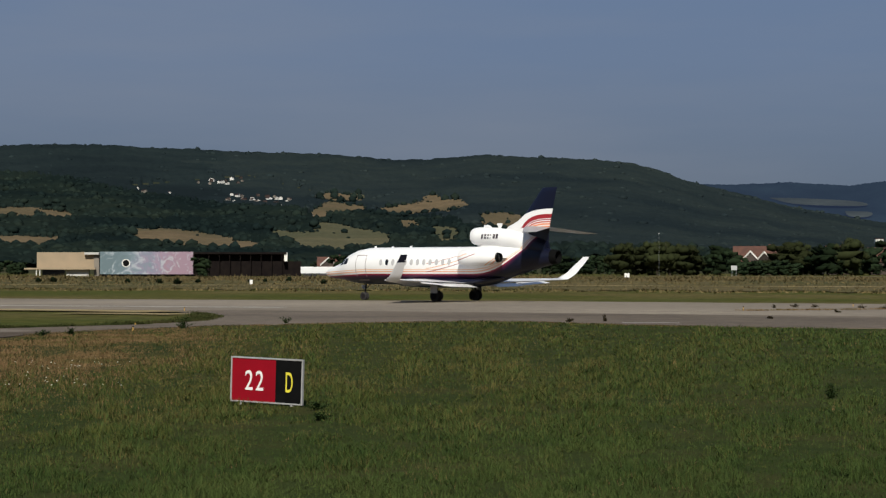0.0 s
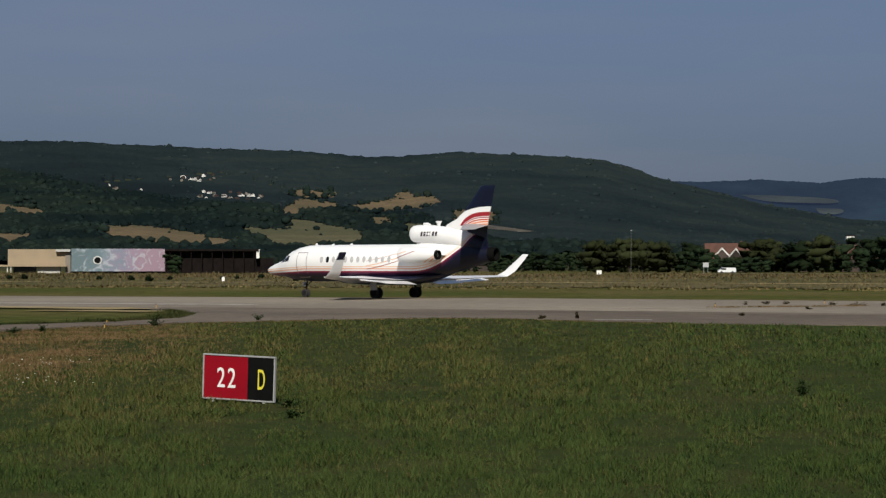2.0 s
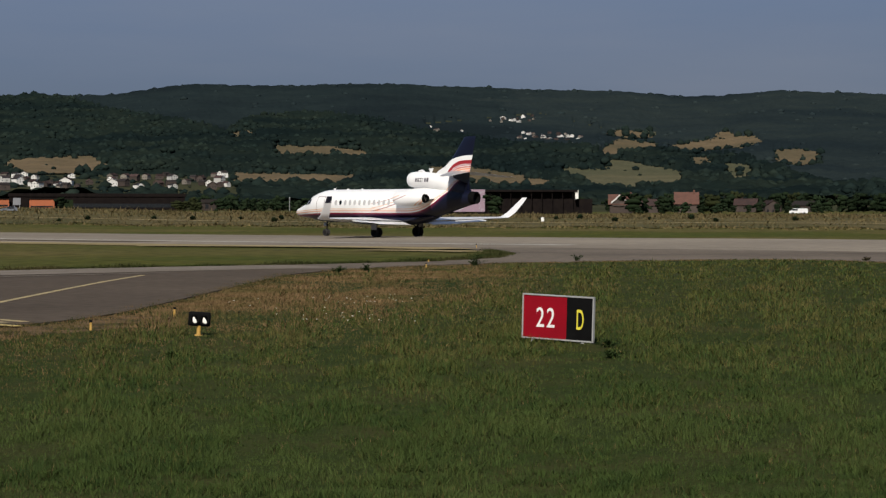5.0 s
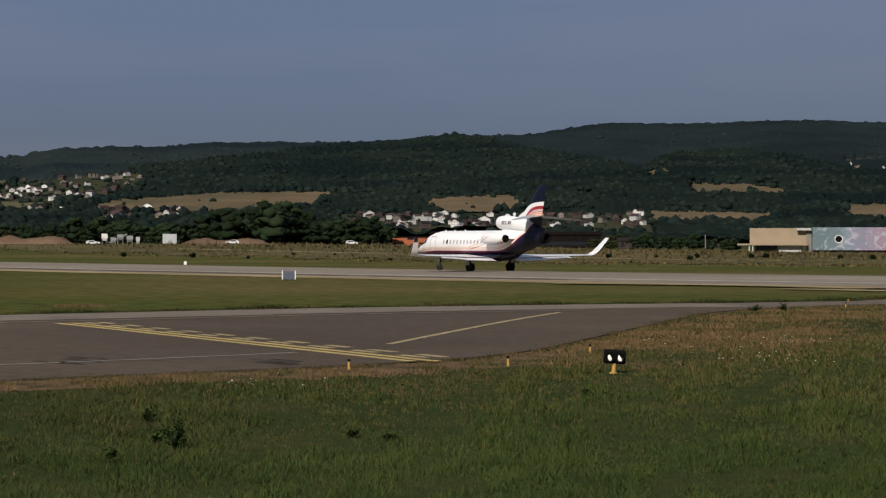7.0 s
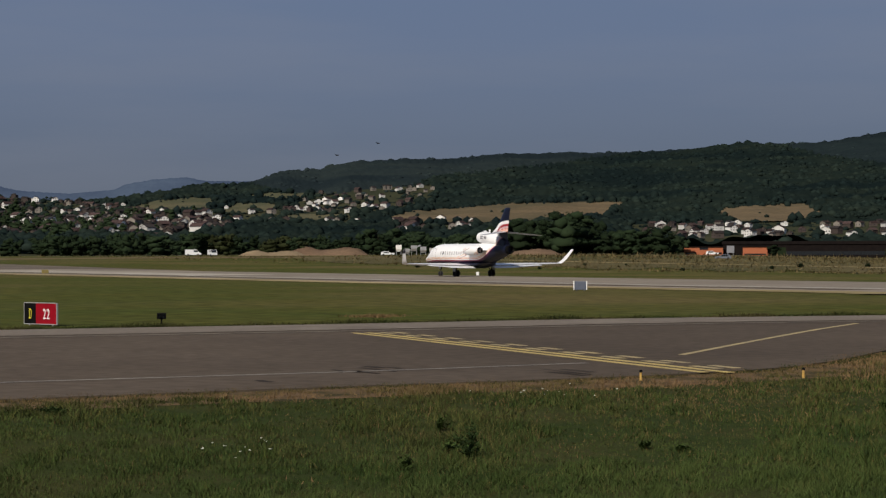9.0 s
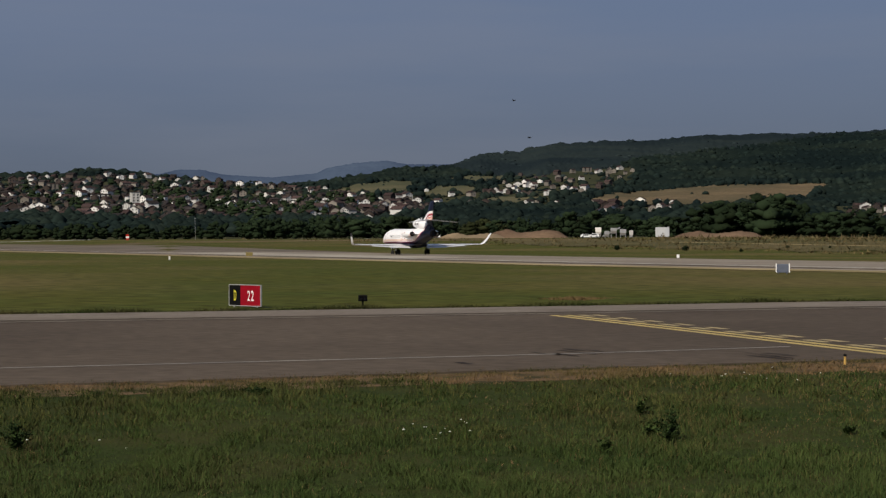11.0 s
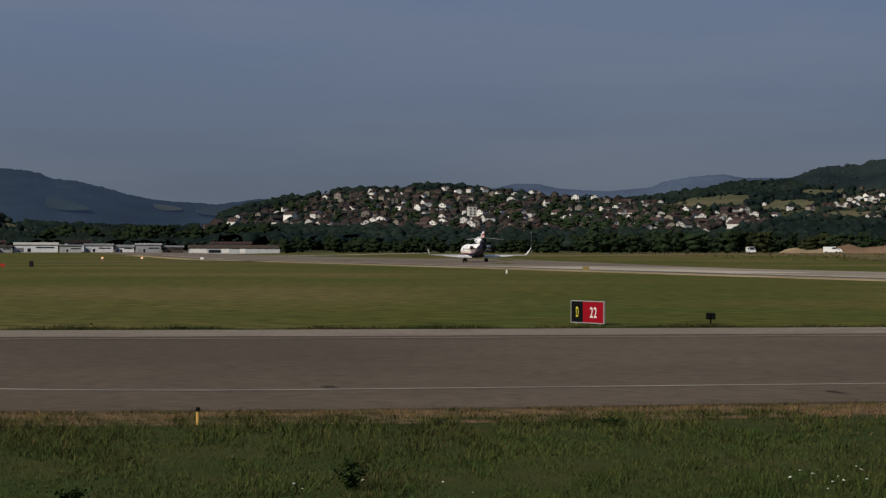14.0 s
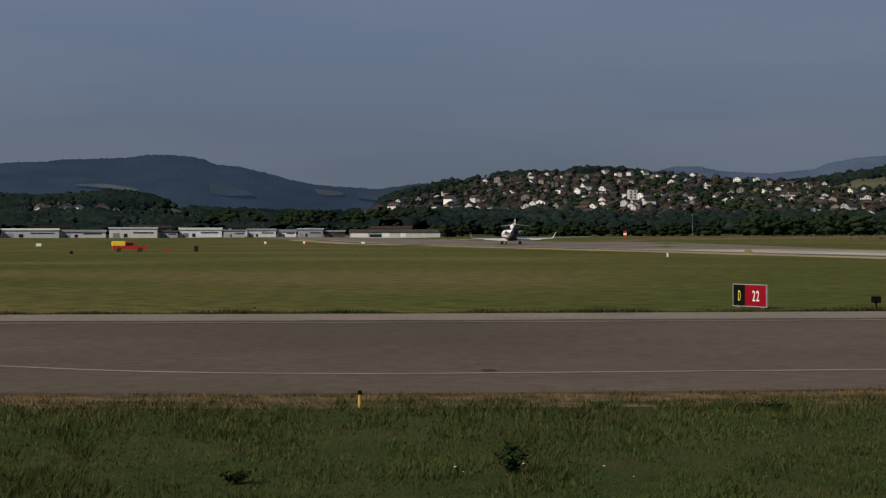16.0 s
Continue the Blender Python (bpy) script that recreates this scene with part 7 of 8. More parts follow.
# ---- vehicles ----
def car(m, L, W, H, paint, label, van=False, box_paint=None):
    t = thing("van" if van else "car", m, label, "van" if van else "car")
    bm = bmesh.new()
    if van:
        side = [(-L / 2, 0.35), (L / 2, 0.35), (L / 2, 0.95), (L * 0.40, 1.1), (L * 0.27, H), (-L / 2 + 0.1, H), (-L / 2, H * 0.8)]
    else:
        side = [(-L / 2, 0.32), (L / 2, 0.32), (L / 2, 0.8), (L * 0.2, 0.95), (L * 0.06, H), (-L * 0.33, H), (-L * 0.48, 0.95)]
    rings(bm, [[(x, -W / 2 * k, z if z < 1 else z - 0.02 * (1 - k)) for x, z in side] for k in (1, 0.0, -1)])
    body = part("body", bm, paint, t, "", True, 30)
    for s in (-1, 1):
        bm = bmesh.new()
        y = s * (W / 2 + 0.01)
        x0, x1 = ((L * 0.05, L * 0.33) if van else (-L * 0.3, L * 0.1))
        box(bm, x0, min(y, y - s * 0.05), H * 0.62, x1, max(y, y - s * 0.05), H * 0.9)
        part("side_window", bm, M_GLASSDARK, body, "dark side window")
        for x in (-L * 0.31, L * 0.31):
            bm = bmesh.new()
            cyl(bm, (x, s * (W / 2 - 0.2), 0.33), (x, s * (W / 2 + 0.02), 0.33), 0.33, n=14)
            part("wheel", bm, M_RUBBER, t, "dark wheel")
    bm = bmesh.new()
    (xa, za), (xb, zb) = ((L * 0.395, 1.12), (L * 0.28, H - 0.1)) if van else ((L * 0.19, 0.98), (L * 0.07, H - 0.06))
    rings(bm, [[(xa, y, za), (xb, y, zb), (xb + 0.05, y, zb + 0.02), (xa + 0.05, y, za + 0.02)] for y in (-W * 0.43, W * 0.43)])
    part("windscreen", bm, M_GLASSDARK, body, "dark windscreen")
    bm = bmesh.new()
    box(bm, L / 2 - 0.02, -W * 0.42, 0.55, L / 2 + 0.02, -W * 0.25, 0.72)
    box(bm, L / 2 - 0.02, W * 0.25, 0.55, L / 2 + 0.02, W * 0.42, 0.72)
    part("headlights", bm, M_LEGW, t)
    if box_paint:
        bm = bmesh.new()
        box(bm, -L / 2 - 0.02, -W / 2 - 0.02, 0.85, -L * 0.12, W / 2 + 0.02, H + 0.08, 0.06)
        part("canopy", bm, box_paint, t, "yellow load cover")
    return t


car(facing(59.85, 280) @ pose(0, 0, 0, 0, 0, 4), 4.9, 1.8, 1.45, M_CARR, "red pickup with yellow load cover on the grass", False, M_CARY)
car(facing(21.5, 500) @ pose(0, 0, 0, 0, 0, 180), 4.3, 1.8, 1.35, M_CARG, "dark grey car at the field edge")
car(facing(36.72, 600) @ pose(0, 0, 0, 0, 0, -75), 4.9, 1.9, 2.0, M_CARW, "white van on the dirt road", True)
ROAD_VAN = car(Matrix.Identity(4), 5.0, 1.9, 2.0, M_CARW, "white van driving along the dirt road", True)
ROAD_CAR = car(Matrix.Identity(4), 4.0, 1.75, 1.4, M_CARW, "white car driving along the dirt road")
ROAD_CAR_BACK = car(Matrix.Identity(4), 4.2, 1.75, 1.4, M_CARW, "white car driving back along the dirt road")
car(facing(31.5, 598), 4.2, 1.8, 1.3, M_CARW, "white car on the dirt road")

MINIBUS = car(Matrix.Identity(4), 5.2, 1.9, 1.7, M_CARW, "white minibus driving along the field edge", True)


def lorry():
    """A tractor unit with a box trailer, its nose towards +x."""
    t = thing("lorry", Matrix.Identity(4), "white articulated lorry driving along the field edge", "truck")
    bm = bmesh.new()
    box(bm, -16.3, -1.25, 1.1, -4.6, 1.25, 3.0, 0.06)
    trailer = part("trailer", bm, M_CARW, t, "white box trailer")
    bm = bmesh.new()
    box(bm, -16.2, -1.0, 0.85, -2.4, 1.0, 1.1)
    part("trailer_frame", bm, M_CARG, trailer, "dark trailer frame")
    bm = bmesh.new()
    rings(bm, [[(x, y, z) for x, z in ((-2.2, 0.7), (0.0, 0.7), (0.0, 1.9), (-0.2, 2.2), (-0.55, 3.25), (-0.9, 3.75), (-2.2, 4.0))] for y in (1.22, 1.25, -1.25, -1.22)])
    cab = part("cab", bm, M_CARW, t, "white cab with roof deflector", True, 30)
    for s in (-1, 1):
        bm = bmesh.new()
        box(bm, -1.35, s * 1.26 - 0.02, 2.1, -0.5, s * 1.26 + 0.02, 2.95)
        part("side_window", bm, M_GLASSDARK, cab, "dark cab window")
        for x in (-1.3, -4.2, -12.4, -13.7, -15.0):
            bm = bmesh.new()
            cyl(bm, (x, s * 0.9, 0.5), (x, s * 1.22, 0.5), 0.5, n=16)
            part("wheel", bm, M_RUBBER, t, "dark wheel")
    bm = bmesh.new()
    box(bm, -0.34, -1.1, 2.25, -0.12, 1.1, 2.95)
    part("windscreen", bm, M_GLASSDARK, cab, "dark windscreen")
    bm = bmesh.new()
    box(bm, -6.0, -0.5, 0.6, -0.3, 0.5, 0.95)
    part("chassis", bm, M_CARG, t, "dark chassis")
    return t


LORRY = lorry()
line_strip("field_road", [(x, 552) for x in range(-260, 420, 20)], 12, M_APRON, 0.05, "narrow asphalt road behind the crop")


# ---- signs, guard lights and edge markers by the taxiway ----
def letters(text, size, mat, parent, m, name, label):
    cu = bpy.data.curves.new(name, "FONT")
    cu.body, cu.size, cu.align_x, cu.align_y, cu.extrude, cu.offset = text, size, "CENTER", "CENTER", 0.004, size * 0.004
    cu.space_character = 1.2
    tmp = new("tmp_text", cu)
    bpy.context.view_layer.update()
    me = bpy.data.meshes.new_from_object(tmp)
    bpy.data.objects.remove(tmp)
    me.materials.clear()
    me.materials.append(mat)
    ob = new(name, me)
    ob.parent = parent
    ob.matrix_basis = m
    ob["label"] = label
    return ob


def airfield_sign(pa, pb, z0, z1, texts, label, lean=0.0):
    """A holding sign from pa (left end as read) to pb; texts: (share of the width, text, ground, ink)."""
    pa, pb = Vector(pa), Vector(pb)
    d = (pb - pa)
    w = d.length
    t = thing("taxiway_sign", Matrix.Translation((pa.x, pa.y, 0)) @ Matrix.Rotation(math.atan2(d.y, d.x), 4, "Z") @ Matrix.Rotation(radians(lean), 4, "Y"), label, "sign", "holding position signs")
    h, dep, fr = z1 - z0, 0.045, 0.022
    bm = bmesh.new()
    box(bm, 0.01, 0.015, z0 + 0.01, w - 0.01, dep, z1 - 0.01, 0.008)
    part("case", bm, M_SHEDROOF, t, "grey metal case")
    for x0, x1, a, b in ((0, w, z1 - fr, z1), (0, w, z0, z0 + fr), (0, fr, z0 + fr, z1 - fr), (w - fr, w, z0 + fr, z1 - fr)):
        bm = bmesh.new()
        box(bm, x0, -0.012, a, x1, dep - 0.004, b, 0.006)
        part("frame_bar", bm, M_ALU, t, "grey metal frame bar")
    x = fr
    for share, text, ground_mat, ink, size in texts:
        x2 = x + (w - 2 * fr) * share
        bm = bmesh.new()
        box(bm, x, 0.0, z0 + fr, x2, 0.012, z1 - fr)
        p = part("face", bm, ground_mat, t, "red sign face" if ground_mat is M_RED else "black sign face")
        m = Matrix.Translation(((x + x2) / 2 + 0.012, -0.004, (z0 + z1) / 2 - 0.025)) @ Matrix.Rotation(radians(90), 4, "X") @ Matrix.Diagonal((0.72 if ground_mat is M_RED else 0.43, 1, 1, 1))
        letters(text, size, ink, p, m, "legend", "white numerals" if ground_mat is M_RED else "yellow letter")
        x = x2
    for lx in (w * 0.15, w * 0.85):
        bm = bmesh.new()
        cyl(bm, (lx, dep / 2, -0.08), (lx, dep / 2, z0 + 0.02), 0.03, n=8)
        part("leg", bm, M_ALU, t)


airfield_sign((-3.115, 28.0, 0), (-2.025, 27.5, 0), 0.05, 0.71, ((0.63, "22", M_RED, M_LEGW, 0.41), (0.37, "D", M_BLACK, M_LEGY, 0.42)), "red and black taxiway sign 22 D in the grass", 1.6)
airfield_sign((-38.0, 41.9, 0), (-36.45, 41.55, 0), 0.03, 0.66, ((0.36, "D", M_BLACK, M_LEGY, 0.42), (0.64, "22", M_RED, M_LEGW, 0.42)), "black and red taxiway sign D 22 beyond the taxiway")


def guard_light(x, y, turn, lit):
    t = thing("guard_light", pose(x, y, 0, 0, 4 if lit else 0, turn), "black twin runway guard light on a yellow stem" if lit else "small black guard light seen from behind, on a dark stem", "light", "runway guard lights")
    bm = bmesh.new()
    cyl(bm, (0, 0, -0.03), (0, 0, 0.02), 0.07, n=14)
    cyl(bm, (0, 0, 0.02), (0, 0, 0.17), 0.035, n=12)
    part("stem", bm, M_YELLOW if lit else M_BLACK, t, "yellow stem" if lit else "dark stem")
    bm = bmesh.new()
    box(bm, -0.19, -0.04, 0.155, 0.19, 0.10, 0.385, 0.035)
    part("housing", bm, M_BLACK, t, "black housing")
    for s in (-1, 1):
        bm = bmesh.new()
        c = (s * 0.085, -0.045, 0.265)
        rings(bm, [[(c[0] + r * math.cos(k * math.pi / 9), c[1] + yy, c[2] + r * math.sin(k * math.pi / 9)) for k in range(18)] for r, yy in ((0.082, 0.01), (0.085, -0.05), (0.070, -0.05), (0.062, 0.0))], cap0=False, cap1=False)
        part("hood", bm, M_BLACK, t, "black round hood")
        bm = bmesh.new()
        rings(bm, [[(c[0] + r * (math.cos(k * math.pi / 9) * (1 - 0.4 * math.sin(k * math.pi / 9)) - 0.5 * math.sin(k * math.pi / 9)), c[1] + yy, c[2] - 0.012 + r * 1.6 * math.sin(k * math.pi / 9)) for k in range(18)] for r, yy in ((0.032, 0.005), (0.032, -0.012), (0.022, -0.022))], cap0=False)
        part("lens", bm, M_LAMPW if lit else M_GLASSDARK, t, "bright white lens" if lit else "dark lens", True)
    return t


guard_light(-8.15, 28.4, 16, True).scale = (0.9, 0.9, 0.95)
guard_light(-35.2, 44.7, 38, False).scale = (0.72, 0.72, 0.8)


def edge_marker(x, y, h):
    t = thing("edge_marker", pose(x, y, gz(x, y)), "short orange-yellow taxiway edge marker with dark cap", "marker", "taxiway edge markers")
    bm = bmesh.new()
    cyl(bm, (0, 0, -0.03), (0, 0, h * 0.78), 0.022, 0.019, 12)
    part("stem", bm, M_YELLOW, t, "orange-yellow stem")
    bm = bmesh.new()
    cyl(bm, (0, 0, h * 0.78), (0, 0, h), 0.027, 0.022, 12)
    part("cap", bm, M_BLACK, t, "dark lamp cap")


for x, y, h in ((-12.25, 27.6, 0.2), (-10.2, 29.35, 0.2), (-10.0, 33.3, 0.21), (-19.3, 14.75, 0.24), (-43.1, 29.2, 0.2), (-24.2, 10.2, 0.24), (-11.3, 70.2, 0.16), (-20, 60.4, 0.16), (-13.6, 100.5, 0.3), (-10.3, 63.5, 0.18),
                (15.5, 98.6, 0.3), (23.2, 108.1, 0.3)):
    edge_marker(x, y, h * 0.85)


def far_houses(rim, n, seed):
    """Small town houses past counting, walls and roofs in one mesh."""
    r = np.random.default_rng(seed)
    a = r.uniform(min(p[0] for p in rim), max(p[0] for p in rim), n * 3)
    e = r.uniform(min(p[1] for p in rim), max(p[1] for p in rim), n * 3)
    ok = inside(a, e, rim)
    a, e = a[ok][:n], e[ok][:n]
    x, y, z = drape(a, e)
    wall = np.array([(-1, -1, -0.3), (1, -1, -0.3), (1, 1, -0.3), (-1, 1, -0.3), (-1, -1, 1), (1, -1, 1), (1, 1, 1), (-1, 1, 1), (0, -1, 1.55), (0, 1, 1.55)])
    wf = np.array([(0, 1, 5), (0, 5, 4), (4, 5, 8), (1, 2, 6), (1, 6, 5), (2, 3, 7), (2, 7, 6), (6, 7, 9), (3, 0, 4), (3, 4, 7)])
    roof = np.array([(-1.15, -1.12, 0.97), (0, -1.12, 1.62), (1.15, -1.12, 0.97), (-1.15, 1.12, 0.97), (0, 1.12, 1.62), (1.15, 1.12, 0.97), (-1.15, -1.12, 0.9), (1.15, -1.12, 0.9), (-1.15, 1.12, 0.9), (1.15, 1.12, 0.9)])
    rf = np.array([(0, 1, 4), (0, 4, 3), (1, 2, 5), (1, 5, 4), (6, 0, 3), (6, 3, 8), (2, 7, 9), (2, 9, 5), (0, 6, 1), (1, 7, 2), (3, 4, 8), (4, 5, 9)])
    unit, tri = np.concatenate((wall, roof)), np.concatenate((wf, rf + 10))
    t, s = np.radians(a + r.uniform(-70, 70, len(a))), r.uniform(2.2, 3.6, len(a))
    c, q = np.cos(t)[:, None], np.sin(t)[:, None]
    v = np.stack(((unit[:, 0] * c - unit[:, 1] * q) * s[:, None] + x[:, None], (unit[:, 0] * q + unit[:, 1] * c) * s[:, None] + y[:, None], unit[:, 2] * s[:, None] + z[:, None]), -1)
    f = tri[None] + (np.arange(len(a)) * len(unit))[:, None, None]
    # most walls take the dark brown that imitates shade
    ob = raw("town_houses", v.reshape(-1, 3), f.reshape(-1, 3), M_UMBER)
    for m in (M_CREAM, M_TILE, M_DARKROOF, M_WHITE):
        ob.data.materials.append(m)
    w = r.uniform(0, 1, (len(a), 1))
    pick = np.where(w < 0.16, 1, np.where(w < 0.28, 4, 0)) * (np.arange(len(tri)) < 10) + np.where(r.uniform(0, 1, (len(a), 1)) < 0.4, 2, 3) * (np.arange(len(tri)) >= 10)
    ob.data.polygons.foreach_set("material_index", pick.astype(np.int32).ravel())
    tagged(ob, "many small brown-roofed houses spread over the town hill", "houses", kind="stuff")


far_houses(TOWN, 560, 15)


# ---- crops and grass ----
def tufts(name, x, y, h, w, blades, mat, label, seed):
    """Grass: every tuft a few thin leaning blades of one triangle."""
    r = np.random.default_rng(seed)
    n = len(x)
    x, y, h, w = (np.repeat(q, blades) for q in (x, y, h, w))
    m = n * blades
    a, lean = r.uniform(0, 6.28, m), np.abs(r.normal(0, 1.15, m))
    x = x + r.normal(0, 1, m) * w * 3.2
    y = y + r.normal(0, 1, m) * w * 3.2
    h = h * r.uniform(0.5, 1.15, m)
    z = np.where(np.hypot(x, y) < 60, 0.0, land(x, y))
    f = a + r.uniform(0.8, 2.3, m)
    dx, dy = np.cos(f) * w * 0.5, np.sin(f) * w * 0.5
    v = np.stack((np.stack((x - dx, y - dy, z - 0.01), -1), np.stack((x + dx, y + dy, z - 0.01), -1),
                  np.stack((x + np.cos(a) * lean * h, y + np.sin(a) * lean * h, z + h), -1)), 1).reshape(-1, 3)
    return tagged(raw(name, v, np.arange(m * 3).reshape(-1, 3), mat), label, "grass", kind="stuff")


def crops():
    n = 19000
    a = rng.uniform(-16, 47, n)
    u = rng.uniform(82, 340, n) + 5 * np.sin(a)
    ca, sa = np.cos(np.radians(a)), -np.sin(np.radians(a))
    r = (RUN_C + u) / (RUN_N[0] * sa + RUN_N[1] * ca)
    ok = (r < 600) & ((np.abs(r * ca - 552) > 8) | (a > 30)) & (rng.uniform(0, 1, n) < np.interp(a, (26, 33, 40, 47), (1.0, 0.55, 0.4, 0.3)))
    a, r = a[ok], r[ok]
    x, y = -np.sin(np.radians(a)) * r, np.cos(np.radians(a)) * r
    s = rng.uniform(0.2, 0.42, len(a)) * np.interp(r, (200, 640), (0.8, 1.8))
    deep = (RUN_N[0] * x + RUN_N[1] * y - RUN_C > 215 + 14 * np.sin(a * 2.1)) | (rng.uniform(0, 1, len(a)) > np.interp(a, (-16, 8, 14, 34), (0.95, 0.75, 0.4, 0.25)))
    h = s * rng.uniform(0.9, 1.9, len(a)) * np.interp(a, (28, 36), (1.0, 0.55))
    tufts("dry_crop", x[~deep], y[~deep], h[~deep] * 0.5, s[~deep] * 0.8, 4, M_CROP, "dry straw-coloured crop beyond the runway", 9)
    tufts("reeds", x[deep], y[deep], h[deep] * np.interp(np.hypot(x[deep], y[deep]), (300, 560), (0.65, 1.1)) * (0.6 + 0.9 * vnoise(x[deep], y[deep], 9.0, 81)), s[deep] * 0.75, 4, M_REED, "brownish tall weeds behind the crop", 10)


crops()


def weed_field():
    """The unmown ground beyond the runway, ragged at its rim."""
    A, U = np.meshgrid(np.arange(-16, 34.1, 0.4), np.linspace(0, 1, 28), indexing="ij")
    ca, sa = np.cos(np.radians(A)), -np.sin(np.radians(A))
    near = (RUN_C + 100 + 9 * np.sin(A * 1.7) + 6 * np.sin(A * 4.9)) / (RUN_N[0] * sa + RUN_N[1] * ca)
    r = near + (np.maximum(near + 20, 544) - near) * U
    x, y = sa * r, ca * r
    na, nu = A.shape
    i, j = (q.ravel() for q in np.meshgrid(np.arange(na - 1), np.arange(nu - 1), indexing="ij"))
    f = np.stack((i * nu + j, (i + 1) * nu + j, (i + 1) * nu + j + 1, i * nu + j + 1), -1)
    tagged(raw("weed_field", np.stack((x, y, land(x, y) + 0.1), -1).reshape(-1, 3), f, M_WEEDY, True), "dry weedy ground beyond the runway", "field", kind="structure")


weed_field()


def near_grass():
    n = 270000
    a = rng.uniform(-17, 68, n)
    r = 1 / rng.uniform(1 / 78.0, 1 / 12.5, n)
    x, y = -np.sin(np.radians(a)) * r, np.cos(np.radians(a)) * r
    rim = NEAR_EDGE + [(90, -40), (-46, -40)]
    ok = inside(x, y, rim)
    a, r, x, y = a[ok], r[ok], x[ok], y[ok]
    edge = np.full(len(x), 99.0)
    for p, q in zip(NEAR_EDGE, NEAR_EDGE[1:]):
        p, q = np.array(p), np.array(q)
        t = np.clip(((x - p[0]) * (q - p)[0] + (y - p[1]) * (q - p)[1]) / ((q - p) @ (q - p)), 0, 1)
        edge = np.minimum(edge, np.hypot(x - p[0] - t * (q - p)[0], y - p[1] - t * (q - p)[1]))
    corner = np.exp(-(((x + 9.4) / 3.6) ** 2 + ((y - 43) / 13.0) ** 2))
    ragged = 0.5 + 0.5 * np.sin(x * 1.7 + 2 * np.sin(y * 0.45)) * np.sin(y * 0.8 + 1.5 * np.sin(x * 0.9))
    fringe = np.where(x < -9, 0.6 + 3.4 * vnoise(x, y, 0.9, 31) * vnoise(x, y, 3.1, 32), 0.25)
    straw = np.where(edge < fringe, 0.85, 0.0) * np.where(x < -9, 1.0, 0.3) + np.minimum(0.9, 1.6 * corner * (0.45 + 0.55 * ragged)) + 0.05 * vnoise(x, y, 1.3, 33) ** 3
    dry = rng.uniform(0, 1, len(x)) < straw
    far = np.interp(r, (14, 30, 70), (0.7, 1.2, 2.6))
    patch = vnoise(x / far, y / far, 1.5, 34)
    clump = 0.55 * vnoise(x / far, y / far, 0.34, 35) + 0.45 * vnoise(x / far, y / far, 0.8, 36)
    clump = np.clip((clump - 0.28) / 0.44, 0, 1)
    thin = rng.uniform(0, 1, len(x)) < (0.30 + 0.25 * np.clip((r - 24) / 20, 0, 1) + 0.92 * clump) * np.where((edge < fringe) & (x < -9) & ~dry, 0.12, 1.0)
    a, r, x, y, edge, dry, patch, clump = (q[thin] for q in (a, r, x, y, edge, dry, patch, clump))
    h = (0.018 + 0.022 * patch + 0.054 * clump ** 1.7) * rng.uniform(0.7, 1.3, len(x)) * np.interp(edge, (0, 1.2), (0.45, 1)) * np.interp(r, (15, 40, 78), (1, 1.45, 1.7))
    w = np.maximum(0.008, r * 0.00052)
    keep = ~dry
    olive = rng.uniform(0, 1, len(x)) < np.interp(r, (17, 24, 34, 60), (0.04, 0.35, 0.7, 0.85)) * np.interp(x, (-10, -6, -2, 6), (0.8, 1.1, 0.85, 0.3)) * (0.5 + 0.9 * patch)
    dull = ~olive & (rng.uniform(0, 1, len(x)) < np.interp(x, (-15, -11, -7), (0.55, 0.45, 0.08)) * (0.3 + 1.4 * patch) + np.interp(edge, (1.0, 3.5), (0.5, 0.0)) * (x < -9))
    lush = keep & ~olive & ~dull
    tufts("grass", x[lush], y[lush], h[lush], w[lush], 4, M_BLADE, "uneven green grass in the foreground", 1)
    tufts("dull_grass", x[keep & dull], y[keep & dull], h[keep & dull], w[keep & dull], 4, M_RAGGED, "dull brownish grass beside the taxiway", 22)
    tufts("olive_grass", x[keep & olive], y[keep & olive], h[keep & olive], w[keep & olive], 4, M_BLADEY, "yellowing grass round the sign", 3)
    tufts("dry_grass", x[dry], y[dry], h[dry] * 0.8, w[dry], 4, M_DRYBLADE, "dry straw-coloured grass among the green", 2)
    # the dry brown corner by the taxiway
    n = 40000
    px, py = rng.normal(-10.2, 1.9, n), rng.normal(44, 10.5, n)
    wob = vnoise(px, py / 1.8, 1.5, 61)
    ok = inside(px, py, rim) & (rng.uniform(0, 1, n) < np.clip(3.2 * wob - 0.8, 0.1, 1))
    px, py = px[ok], py[ok]
    tufts("dry_corner_grass", px, py, rng.uniform(0.014, 0.036, len(px)), np.maximum(0.014, np.hypot(px, py) * 0.0007), 3, M_DRYBLADE, "dry brown grass at the taxiway corner", 21)
    # seed heads and small white flowers
    k = rng.choice(len(x), 260)
    tufts("grass_stalks", x[k], y[k], h[k] * 2.3, w[k] * 0.55, 1, M_DRYBLADE, "tall dry grass stalks", 4)
    q = 900
    t = rng.uniform(0, 1, q)
    x2, y2 = 15.5 + 9 * t + rng.normal(0, 0.25, q), 97.5 + 4 * t + rng.normal(0, 0.35, q)
    ok = np.sin(t * 31) > -0.2
    tufts("crack_weeds", x2[ok], y2[ok], np.full(ok.sum(), 0.13), np.full(ok.sum(), 0.05), 4, M_DRYBLADE, "weeds growing from cracks in the apron", 8)
    fx, fy = [], []
